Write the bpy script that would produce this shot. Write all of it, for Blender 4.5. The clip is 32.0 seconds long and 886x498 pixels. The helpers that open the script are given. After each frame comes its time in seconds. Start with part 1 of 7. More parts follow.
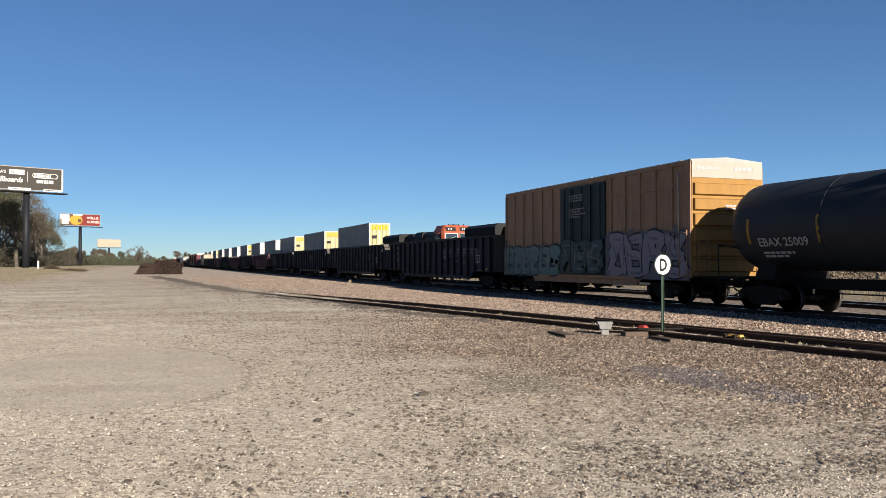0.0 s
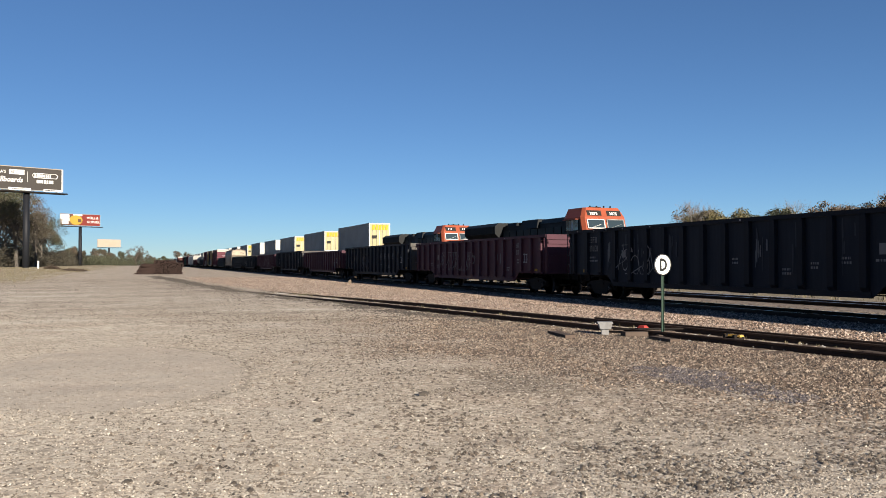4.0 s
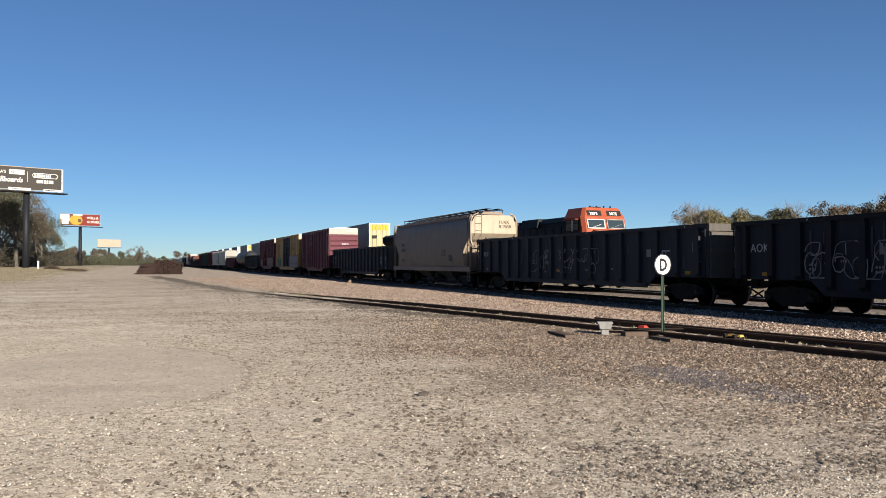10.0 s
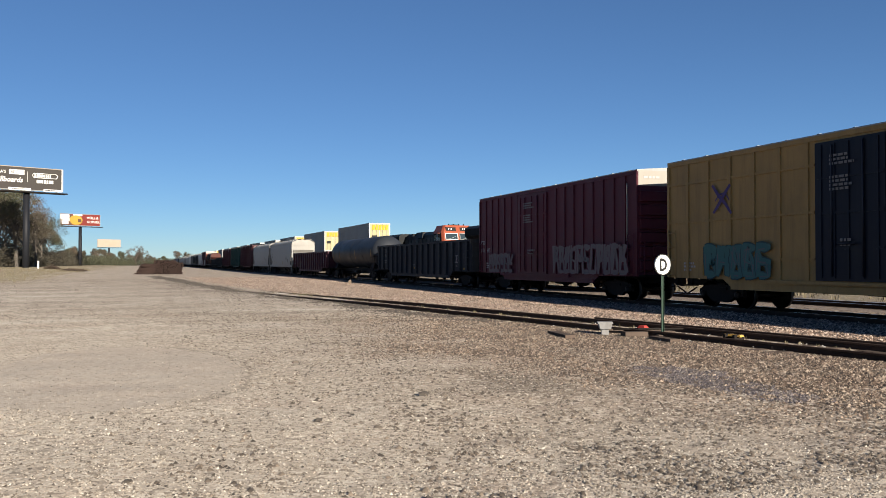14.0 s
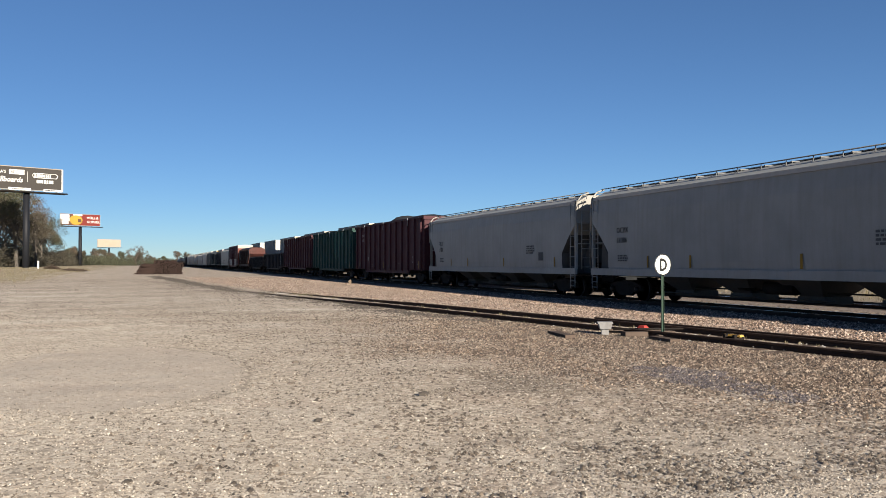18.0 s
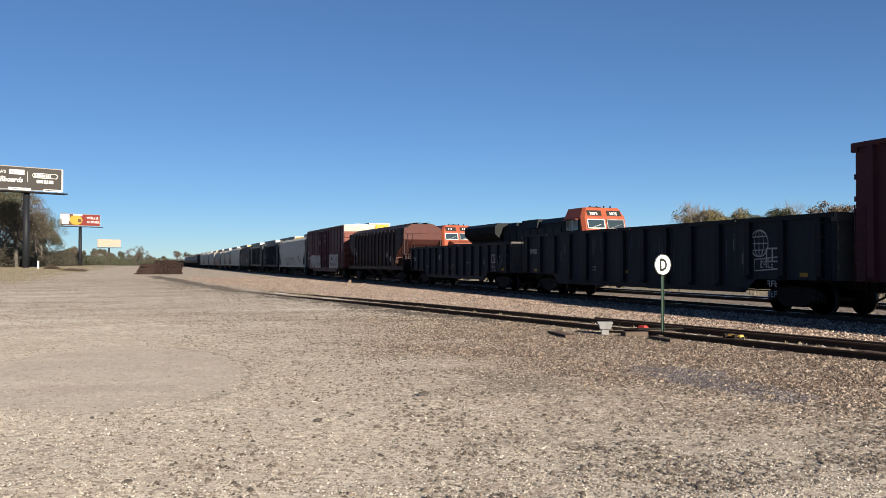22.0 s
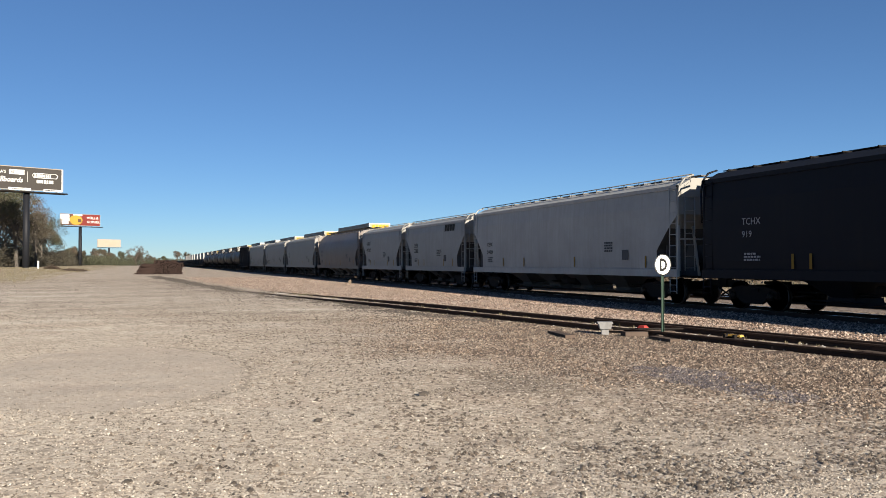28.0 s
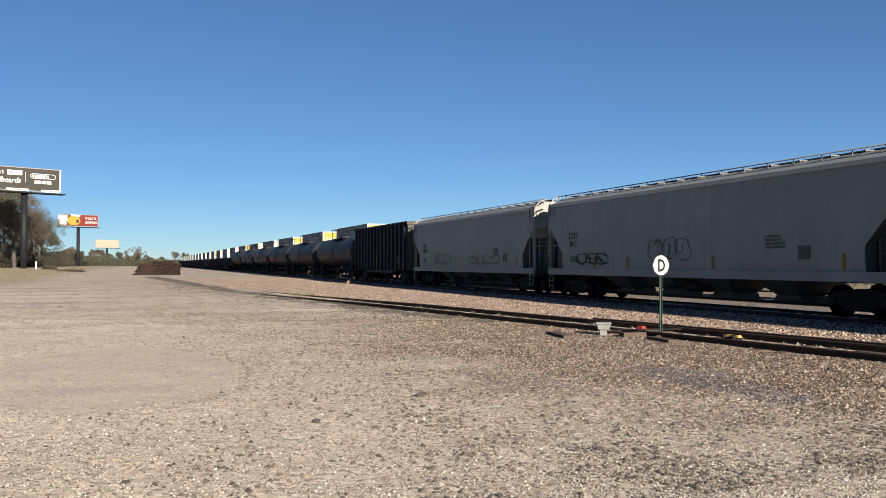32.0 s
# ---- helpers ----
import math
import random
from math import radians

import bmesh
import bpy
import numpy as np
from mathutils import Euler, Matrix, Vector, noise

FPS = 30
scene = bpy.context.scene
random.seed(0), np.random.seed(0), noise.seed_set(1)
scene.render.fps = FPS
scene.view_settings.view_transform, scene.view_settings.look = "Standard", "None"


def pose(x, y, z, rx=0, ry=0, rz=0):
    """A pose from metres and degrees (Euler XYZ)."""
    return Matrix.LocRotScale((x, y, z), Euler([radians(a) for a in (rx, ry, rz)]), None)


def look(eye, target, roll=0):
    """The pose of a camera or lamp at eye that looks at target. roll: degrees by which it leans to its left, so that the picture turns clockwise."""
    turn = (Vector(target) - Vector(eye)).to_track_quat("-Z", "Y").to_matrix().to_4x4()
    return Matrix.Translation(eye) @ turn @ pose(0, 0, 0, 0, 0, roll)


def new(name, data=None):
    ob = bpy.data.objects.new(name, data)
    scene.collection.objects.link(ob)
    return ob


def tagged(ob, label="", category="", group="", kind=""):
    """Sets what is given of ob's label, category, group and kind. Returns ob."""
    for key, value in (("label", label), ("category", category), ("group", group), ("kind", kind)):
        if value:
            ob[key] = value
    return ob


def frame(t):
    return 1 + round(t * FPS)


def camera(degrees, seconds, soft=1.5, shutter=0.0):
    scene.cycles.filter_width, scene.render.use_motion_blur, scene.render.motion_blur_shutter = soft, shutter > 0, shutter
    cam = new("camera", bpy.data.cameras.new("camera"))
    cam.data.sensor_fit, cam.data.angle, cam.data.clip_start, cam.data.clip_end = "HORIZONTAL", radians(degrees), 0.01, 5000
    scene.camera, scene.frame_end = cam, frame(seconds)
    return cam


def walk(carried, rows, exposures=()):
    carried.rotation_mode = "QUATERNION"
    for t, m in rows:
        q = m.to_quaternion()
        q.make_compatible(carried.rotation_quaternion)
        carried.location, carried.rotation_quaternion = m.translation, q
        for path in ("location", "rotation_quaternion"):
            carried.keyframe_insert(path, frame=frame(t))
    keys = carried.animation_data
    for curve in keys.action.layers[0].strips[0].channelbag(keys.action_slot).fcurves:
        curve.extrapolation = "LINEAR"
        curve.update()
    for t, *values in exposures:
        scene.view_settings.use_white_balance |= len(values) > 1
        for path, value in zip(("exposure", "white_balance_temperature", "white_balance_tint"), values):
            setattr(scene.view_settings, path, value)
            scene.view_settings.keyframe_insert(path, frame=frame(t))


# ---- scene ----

EYE = Vector((0, 0, 1.70))
SIDE, LIFT = 20.0, 0.996          # the view's turn from the line of the tracks, and its upward tilt


def aim(turn, tilt):
    a, b = radians(turn), radians(tilt)
    return look(EYE, EYE + 100 * Vector((math.sin(a) * math.cos(b), math.cos(a) * math.cos(b), math.sin(b))))


cam = camera(57.0, 32.0, soft=0.55)
walk(cam, [(0, aim(SIDE, LIFT)), (31.6, aim(SIDE, LIFT)), (32, aim(SIDE + 0.12, LIFT + 0.04))],
     exposures=[(0, 1.50), (9, 1.50), (13, 1.50), (17, 1.46), (18.4, 1.54), (25, 1.57), (32, 1.56)])

# ---- light ----
SUN_WAY = Vector((0.12, -1.0, 0.33)).normalized()
world = bpy.data.worlds.new("sky")
scene.world = world
world.use_nodes = True
wn = world.node_tree.nodes
sky = wn.new("ShaderNodeTexSky")
sky.sky_type = "NISHITA"
sky.sun_disc = False
sky.sun_elevation = math.asin(SUN_WAY.z)
sky.sun_rotation = math.atan2(SUN_WAY.x, SUN_WAY.y)
sky.altitude, sky.air_density, sky.dust_density, sky.ozone_density = 2200, 0.9, 0.0, 5.2
# the clear sky is deepest opposite the sun and low down, and brightens softly away from there
wl = world.node_tree.links
coord = wn.new("ShaderNodeTexCoord")
level = wn.new("ShaderNodeSeparateXYZ")
away = wn.new("ShaderNodeVectorMath")
away.operation = "DOT_PRODUCT"
away.inputs[1].default_value = Vector((-SUN_WAY.x, -SUN_WAY.y, 0)).normalized()
wl.new(coord.outputs["Generated"], level.inputs[0])
wl.new(coord.outputs["Generated"], away.inputs[0])
deep_side, deep_low, depth, keep = (wn.new("ShaderNodeMapRange"), wn.new("ShaderNodeMapRange"), wn.new("ShaderNodeMath"), wn.new("ShaderNodeMath"))
for node, lo, hi, a, b, src in ((deep_side, 0.5, 1.0, 0.03, 0.30, away.outputs["Value"]), (deep_low, 0.0, 0.45, 1.0, 0.25, level.outputs[2])):
    node.inputs["From Min"].default_value, node.inputs["From Max"].default_value = lo, hi
    node.inputs["To Min"].default_value, node.inputs["To Max"].default_value = a, b
    wl.new(src, node.inputs["Value"])
depth.operation, keep.operation = "MULTIPLY", "SUBTRACT"
keep.inputs[0].default_value = 1.0
wl.new(deep_side.outputs["Result"], depth.inputs[0])
wl.new(deep_low.outputs["Result"], depth.inputs[1])
wl.new(depth.outputs[0], keep.inputs[1])
tint = wn.new("ShaderNodeVectorMath")
tint.operation = "SCALE"
wl.new(sky.outputs["Color"], tint.inputs[0])
wl.new(keep.outputs[0], tint.inputs["Scale"])
clear = wn.new("ShaderNodeVectorMath")
clear.operation = "MULTIPLY"
clear.inputs[1].default_value = (0.77, 0.785, 0.775)
wl.new(tint.outputs["Vector"], clear.inputs[0])
wl.new(clear.outputs["Vector"], wn["Background"].inputs["Color"])
wn["Background"].inputs["Strength"].default_value = 0.051
sun = new("sun", bpy.data.lights.new("sun", "SUN"))
sun.data.energy, sun.data.angle, sun.data.color = 5.0, radians(0.53), (1.0, 0.895, 0.745)
sun.matrix_world = look(SUN_WAY * 200, (0, 0, 0))


# ---- materials ----
def nodes_of(name):
    m = bpy.data.materials.new(name)
    m.use_nodes = True
    t = m.node_tree
    return m, t.nodes, t.links, t.nodes["Principled BSDF"]


def noise_of(n, l, vec, scale, detail=4.0, rough=0.6):
    t = n.new("ShaderNodeTexNoise")
    t.inputs["Scale"].default_value, t.inputs["Detail"].default_value, t.inputs["Roughness"].default_value = scale, detail, rough
    if vec is not None:
        l.new(vec, t.inputs["Vector"])
    return t.outputs["Fac"]


def ramp(n, l, fac, lo, hi, a=0.0, b=1.0):
    r = n.new("ShaderNodeMapRange")
    r.inputs["From Min"].default_value, r.inputs["From Max"].default_value = lo, hi
    r.inputs["To Min"].default_value, r.inputs["To Max"].default_value = a, b
    l.new(fac, r.inputs["Value"])
    return r.outputs["Result"]


def mixed(n, l, fac, a, b):
    m = n.new("ShaderNodeMix")
    m.data_type = "RGBA"
    for sock, v in ((0, fac), (6, a), (7, b)):
        if isinstance(v, (tuple, list)):
            m.inputs[sock].default_value = (*v[:3], 1)
        elif isinstance(v, (int, float)):
            m.inputs[sock].default_value = v
        else:
            l.new(v, m.inputs[sock])
    return m.outputs[2]


def mathn(n, l, op, a, b=0.0):
    m = n.new("ShaderNodeMath")
    m.operation = op
    for k, v in enumerate((a, b)):
        if isinstance(v, (int, float)):
            m.inputs[k].default_value = v
        else:
            l.new(v, m.inputs[k])
    return m.outputs[0]


PAINTS = {}


def paint(base, rough=0.55, grime=(0.05, 0.035, 0.025), dirty=0.35, metal=0.0, bump=0.15, vary=0.15):
    """Weathered paint: broad fading, rain streaks, fine grain."""
    key = (base, rough, grime, dirty, metal, bump, vary)
    if key in PAINTS:
        return PAINTS[key]
    m, n, l, p = nodes_of("paint")
    co = n.new("ShaderNodeTexCoord").outputs["Object"]
    st = n.new("ShaderNodeMapping")
    st.inputs["Scale"].default_value = (3.0, 3.0, 0.25)
    l.new(co, st.inputs["Vector"])
    streak = ramp(n, l, noise_of(n, l, st.outputs["Vector"], 1.6, 5, 0.65), 0.45, 0.75, 0, dirty)
    broad = noise_of(n, l, co, 0.55, 5, 0.6)
    grain = noise_of(n, l, co, 22, 3, 0.6)
    rnd = n.new("ShaderNodeObjectInfo").outputs["Random"]
    hi = tuple(min(1, c * (1 + vary) + 0.01 * vary) for c in base)
    lo = tuple(c * (1 - vary) for c in base)
    col = mixed(n, l, ramp(n, l, broad, 0.3, 0.7), lo, hi)
    col = mixed(n, l, mathn(n, l, "MULTIPLY", rnd, 0.25), col, tuple(c * 0.8 for c in base))
    col = mixed(n, l, streak, col, grime)
    col = mixed(n, l, ramp(n, l, grain, 0.55, 0.8, 0, 0.25), col, grime)
    l.new(col, p.inputs["Base Color"])
    l.new(ramp(n, l, broad, 0.2, 0.8, rough - 0.12, rough + 0.15), p.inputs["Roughness"])
    p.inputs["Metallic"].default_value = metal
    p.inputs["Specular IOR Level"].default_value = 0.12
    bp = n.new("ShaderNodeBump")
    bp.inputs["Strength"].default_value, bp.inputs["Distance"].default_value = bump, 0.02
    l.new(mathn(n, l, "ADD", mathn(n, l, "MULTIPLY", grain, 0.3), broad), bp.inputs["Height"])
    l.new(bp.outputs["Normal"], p.inputs["Normal"])
    PAINTS[key] = m
    return m


def plain(base, rough=0.6, metal=0.0):
    return paint(base, rough, tuple(c * 0.5 for c in base), 0.15, metal, 0.05, 0.06)


BLACK = paint((0.0065, 0.008, 0.0125), 0.6, (0.013, 0.012, 0.013), 0.35)
GREYBLACK = paint((0.018, 0.0205, 0.026), 0.6, (0.021, 0.02, 0.02), 0.35)
MAROON = paint((0.05, 0.018, 0.027), 0.55, (0.026, 0.016, 0.02), 0.4)
BOXRED = paint((0.072, 0.016, 0.026), 0.5, (0.045, 0.014, 0.017), 0.3)
LWRED = paint((0.050, 0.017, 0.024), 0.55, (0.048, 0.028, 0.033), 0.4)
ORANGE_BOX = paint((0.235, 0.145, 0.09), 0.55, (0.08, 0.052, 0.036), 0.5)
YELLOW_END = paint((0.215, 0.118, 0.036), 0.5, (0.10, 0.06, 0.026), 0.35)
YELLOW_BOX = paint((0.275, 0.178, 0.07), 0.5, (0.11, 0.068, 0.036), 0.4)
WHITE_END = paint((0.255, 0.24, 0.215), 0.5, (0.21, 0.175, 0.14), 0.25)
DARKGREEN_DOOR = paint((0.011, 0.022, 0.025), 0.5)
NAVY_DOOR = paint((0.009, 0.012, 0.021), 0.45, (0.024, 0.024, 0.027), 0.3)
TAN = paint((0.150, 0.123, 0.103), 0.5, (0.062, 0.048, 0.042), 0.5)
# the same tan made paler for the hopper's ends, sunlight put into the colour
TAN_LIT = paint((0.275, 0.23, 0.178), 0.5, (0.13, 0.098, 0.07), 0.35)
GREY = paint((0.245, 0.252, 0.25), 0.5, (0.155, 0.135, 0.115), 0.28)
LIGHTGREY = paint((0.345, 0.338, 0.325), 0.5, (0.22, 0.19, 0.16), 0.22)
END_PALE = paint((0.235, 0.228, 0.212), 0.5, (0.15, 0.13, 0.11), 0.25)
PALEGREY = paint((0.305, 0.31, 0.305), 0.5, (0.20, 0.175, 0.15), 0.28)
DUSKGREY = paint((0.195, 0.20, 0.198), 0.5, (0.125, 0.11, 0.095), 0.3)
GREYS = (GREY, LIGHTGREY, PALEGREY, DUSKGREY)
BROWNGREY = paint((0.145, 0.128, 0.118), 0.5, (0.065, 0.052, 0.045), 0.4)
DARKHOP = paint((0.020, 0.026, 0.029), 0.5, (0.042, 0.044, 0.046), 0.35)
STEEL_DARK = paint((0.009, 0.0075, 0.007), 0.75, (0.018, 0.013, 0.01), 0.5)
END_DUSTY = paint((0.07, 0.065, 0.06), 0.7, (0.03, 0.026, 0.024), 0.5)
REFLECT = plain((0.22, 0.13, 0.02), 0.5)
WHEEL = paint((0.012, 0.01, 0.009), 0.5, (0.09, 0.06, 0.04), 0.4, 0.4)
TREAD = paint((0.80, 0.79, 0.78), 0.24, (0.6, 0.57, 0.54), 0.15, 0.9, 0.02)
RAIL_SIDE = paint((0.030, 0.020, 0.016), 0.75, (0.062, 0.036, 0.024), 0.4)
TANKBLACK = paint((0.017, 0.020, 0.026), 0.5, (0.028, 0.027, 0.027), 0.25)
WOOD = paint((0.072, 0.054, 0.0432), 0.85, (0.0288, 0.0216, 0.018), 0.5, 0, 0.5)
WHITE = plain((0.518, 0.518, 0.504), 0.5)
CHALK = plain((0.30, 0.30, 0.31), 0.6)
ORANGE = paint((0.205, 0.050, 0.026), 0.4, (0.13, 0.042, 0.024), 0.3)
BLACK_SHEET = paint((0.009, 0.012, 0.019), 0.6, (0.024, 0.027, 0.034), 0.45)
GREY_SHEET = paint((0.016, 0.0195, 0.027), 0.6, (0.03, 0.031, 0.036), 0.4)
CHALK_DIM = plain((0.15, 0.145, 0.145), 0.6)
GRAF_DARK = plain((0.016, 0.016, 0.02), 0.6)
INK_FADED = plain((0.07, 0.072, 0.076), 0.6)
INK_GREY = plain((0.032, 0.034, 0.038), 0.6)
MAROON_DEEP = paint((0.050, 0.017, 0.022), 0.6, (0.028, 0.015, 0.017), 0.4)
GREEN_DEEP = paint((0.016, 0.047, 0.042), 0.6, (0.018, 0.027, 0.027), 0.45)
# hopper slope sheets and bays, shade under the body darkened into the colour
SLOPE_SHADE = paint((0.075, 0.074, 0.074), 0.6, (0.04, 0.036, 0.032), 0.4)
BAY_SHADE = paint((0.06, 0.058, 0.056), 0.65, (0.03, 0.027, 0.024), 0.4)
LOCO_BLACK = paint((0.005, 0.006, 0.007), 0.55, (0.016, 0.014, 0.013), 0.3)
LOCO_GREEN = paint((0.007, 0.011, 0.011), 0.5, (0.016, 0.014, 0.013), 0.3)
CONTAINER = paint((0.317, 0.31, 0.288), 0.5, (0.252, 0.23, 0.202), 0.2)
CONTAINER_GREY = paint((0.259, 0.266, 0.266), 0.5, (0.216, 0.202, 0.18), 0.2)
INK = plain((0.012, 0.012, 0.012), 0.6)
TARP = paint((0.02, 0.021, 0.024), 0.8, (0.05, 0.045, 0.04), 0.3, 0, 0.6)
GALV = paint((0.259, 0.259, 0.256), 0.5, (0.18, 0.144, 0.115), 0.3, 0.3)
POSTGREEN = plain((0.025, 0.05, 0.035), 0.5)


def glass_mat():
    m, n, l, p = nodes_of("window_glass")
    p.inputs["Base Color"].default_value = (0.02, 0.03, 0.035, 1)
    p.inputs["Roughness"].default_value = 0.05
    p.inputs["Specular IOR Level"].default_value = 0.8
    return m


GLASS = glass_mat()


def stone_mat(name, cols, rough=0.9):
    """Loose stones, each of its own tone."""
    m, n, l, p = nodes_of(name)
    rnd = n.new("ShaderNodeNewGeometry").outputs["Random Per Island"]
    cr = n.new("ShaderNodeValToRGB")
    cr.color_ramp.elements[0].color = (*cols[0], 1)
    cr.color_ramp.elements[1].color = (*cols[-1], 1)
    for k, c in enumerate(cols[1:-1]):
        e = cr.color_ramp.elements.new((k + 1) / (len(cols) - 1))
        e.color = (*c, 1)
    l.new(rnd, cr.inputs["Fac"])
    co = n.new("ShaderNodeTexCoord").outputs["Object"]
    g = noise_of(n, l, co, 60, 3)
    l.new(mixed(n, l, ramp(n, l, g, 0.4, 0.8, 0, 0.5), cr.outputs["Color"], tuple(c * 0.5 for c in cols[1])), p.inputs["Base Color"])
    p.inputs["Roughness"].default_value = rough
    return m


GRAVEL_STONE = stone_mat("gravel_stone", [(0.101, 0.0828, 0.0684), (0.238, 0.202, 0.162), (0.331, 0.288, 0.238), (0.504, 0.461, 0.396)])
DARK_STONE = stone_mat("dark_stone", [(0.0252, 0.0216, 0.0187), (0.0612, 0.0504, 0.041), (0.137, 0.112, 0.09)])
CLOD = stone_mat("dirt_clod", [(0.0396, 0.031, 0.0245), (0.0936, 0.0734, 0.0562), (0.18, 0.144, 0.112)], 0.98)
OLD_BALLAST = stone_mat("old_ballast", [(0.0288, 0.0216, 0.0173), (0.0792, 0.0612, 0.0475), (0.144, 0.115, 0.09), (0.259, 0.216, 0.18)])
BROWN_STONE = stone_mat("brown_stone", [(0.018, 0.012, 0.009), (0.072, 0.049, 0.034), (0.185, 0.128, 0.09), (0.47, 0.385, 0.30)])
CHIP = stone_mat("pale_chip", [(0.25, 0.235, 0.22), (0.4, 0.385, 0.37), (0.55, 0.54, 0.53)])
STAINED_STONE = stone_mat("stained_stone", [(0.018, 0.015, 0.018), (0.05, 0.042, 0.051), (0.105, 0.088, 0.094), (0.26, 0.235, 0.225)])
BALLAST_STONE = stone_mat("ballast_stone", [(0.022, 0.015, 0.012), (0.11, 0.072, 0.052), (0.30, 0.208, 0.154), (0.60, 0.49, 0.41)])


def leaf_mat(name, a, b):
    m, n, l, p = nodes_of(name)
    rnd = n.new("ShaderNodeNewGeometry").outputs["Random Per Island"]
    ob = n.new("ShaderNodeObjectInfo").outputs["Random"]
    col = mixed(n, l, rnd, a, b)
    col = mixed(n, l, mathn(n, l, "MULTIPLY", ob, 0.35), col, tuple(c * 0.6 for c in a))
    l.new(col, p.inputs["Base Color"])
    p.inputs["Roughness"].default_value = 0.7
    return m


LEAF_OLIVE = leaf_mat("leaf_olive", (0.0324, 0.0266, 0.0158), (0.0756, 0.0598, 0.036))
LEAF_GREEN = leaf_mat("leaf_green", (0.0216, 0.0259, 0.013), (0.0576, 0.0576, 0.0259))
LEAF_DARK = leaf_mat("leaf_dark", (0.0158, 0.0144, 0.00864), (0.0432, 0.036, 0.0216))
LEAF_RUST = leaf_mat("leaf_rust", (0.0468, 0.0331, 0.0216), (0.104, 0.072, 0.0432))
LEAF_GOLD = leaf_mat("leaf_gold", (0.054, 0.0475, 0.0187), (0.115, 0.0936, 0.036))
GRASS = leaf_mat("dry_grass", (0.072, 0.0612, 0.0324), (0.137, 0.112, 0.0648))
BARK = paint((0.072, 0.0576, 0.0468), 0.9, (0.036, 0.0288, 0.0252), 0.4, 0, 0.6)
BARK_GREY = paint((0.0936, 0.0828, 0.072), 0.9, (0.0432, 0.036, 0.0324), 0.4, 0, 0.5)
BARE = paint((0.144, 0.126, 0.115), 0.9, (0.072, 0.0576, 0.0504), 0.4, 0, 0.4)


def ground_mat():
    """Crushed-stone lot, brown dirt by the spur, ballast by the tracks, dry grass beyond."""
    m, n, l, p = nodes_of("lot_ground")
    co = n.new("ShaderNodeTexCoord").outputs["Object"]
    sep = n.new("ShaderNodeSeparateXYZ")
    l.new(co, sep.inputs[0])
    x, y = sep.outputs[0], sep.outputs[1]
    big = noise_of(n, l, co, 0.22, 5, 0.6)
    mid = noise_of(n, l, co, 1.3, 5, 0.65)
    fine = noise_of(n, l, co, 14, 4, 0.7)
    vor = n.new("ShaderNodeTexVoronoi")
    vor.inputs["Scale"].default_value = 46
    l.new(co, vor.inputs["Vector"])
    vsep = n.new("ShaderNodeSeparateColor")
    l.new(vor.outputs["Color"], vsep.inputs[0])
    v2 = n.new("ShaderNodeTexVoronoi")
    v2.inputs["Scale"].default_value = 16
    l.new(co, v2.inputs["Vector"])
    v2s = n.new("ShaderNodeSeparateColor")
    l.new(v2.outputs["Color"], v2s.inputs[0])
    # across the spur: distance from its centre line, which bends beside the main track
    t = mathn(n, l, "MAXIMUM", mathn(n, l, "SUBTRACT", y, 43.0), 0.0)
    bend = mathn(n, l, "MULTIPLY", mathn(n, l, "SUBTRACT", 1.0, mathn(n, l, "POWER", 2.71828, mathn(n, l, "MULTIPLY", t, -0.0336))), 5.0)
    line = mathn(n, l, "SUBTRACT", mathn(n, l, "SUBTRACT", 14.56, mathn(n, l, "MULTIPLY", mathn(n, l, "MINIMUM", y, 43.0), 0.168)), bend)
    d = mathn(n, l, "ADD", mathn(n, l, "SUBTRACT", x, line), 14.3)
    wob = mathn(n, l, "MULTIPLY", mathn(n, l, "SUBTRACT", mid, 0.5), 4.0)
    wob = mathn(n, l, "ADD", wob, mathn(n, l, "MULTIPLY", mathn(n, l, "SUBTRACT", big, 0.5), 6.0))
    dw = mathn(n, l, "ADD", d, wob)
    light = mixed(n, l, ramp(n, l, big, 0.35, 0.68), (0.432, 0.378, 0.31), (0.367, 0.317, 0.256))
    light = mixed(n, l, ramp(n, l, mid, 0.46, 0.75, 0, 0.5), light, (0.317, 0.277, 0.223))
    light = mixed(n, l, ramp(n, l, noise_of(n, l, co, 2.1, 6, 0.7), 0.48, 0.66, 0, 0.36), light, (0.265, 0.215, 0.165))
    brown = mixed(n, l, ramp(n, l, mid, 0.36, 0.64), (0.0864, 0.0576, 0.0382), (0.209, 0.145, 0.101))
    brown = mixed(n, l, ramp(n, l, noise_of(n, l, co, 2.6, 5, 0.7), 0.5, 0.66, 0, 0.75), brown, (0.0612, 0.0418, 0.0302))
    near_side = mathn(n, l, "MULTIPLY", ramp(n, l, dw, 2.6, 8.6), mathn(n, l, "MULTIPLY", ramp(n, l, y, 27, 15, 0.2, 1.0), ramp(n, l, y, 6.0, 9.5, 0.72, 1.0)))
    col = mixed(n, l, mathn(n, l, "MULTIPLY", near_side, 0.88), light, brown)
    ballast = mixed(n, l, v2s.outputs[0], (0.137, 0.0972, 0.0756), (0.302, 0.234, 0.187))
    col = mixed(n, l, ramp(n, l, mathn(n, l, "ADD", d, mathn(n, l, "MULTIPLY", wob, 0.12)), 14.9, 15.5), col, ballast)
    # dirt bank along the buried stretch of the spur
    bank = mathn(n, l, "MULTIPLY", ramp(n, l, dw, 10.6, 13.2), ramp(n, l, dw, 16.0, 14.0))
    col = mixed(n, l, mathn(n, l, "MULTIPLY", mathn(n, l, "MULTIPLY", bank, ramp(n, l, y, 24, 32)), ramp(n, l, mid, 0.35, 0.55, 0.2, 0.95)), col, (0.072, 0.0547, 0.0403))
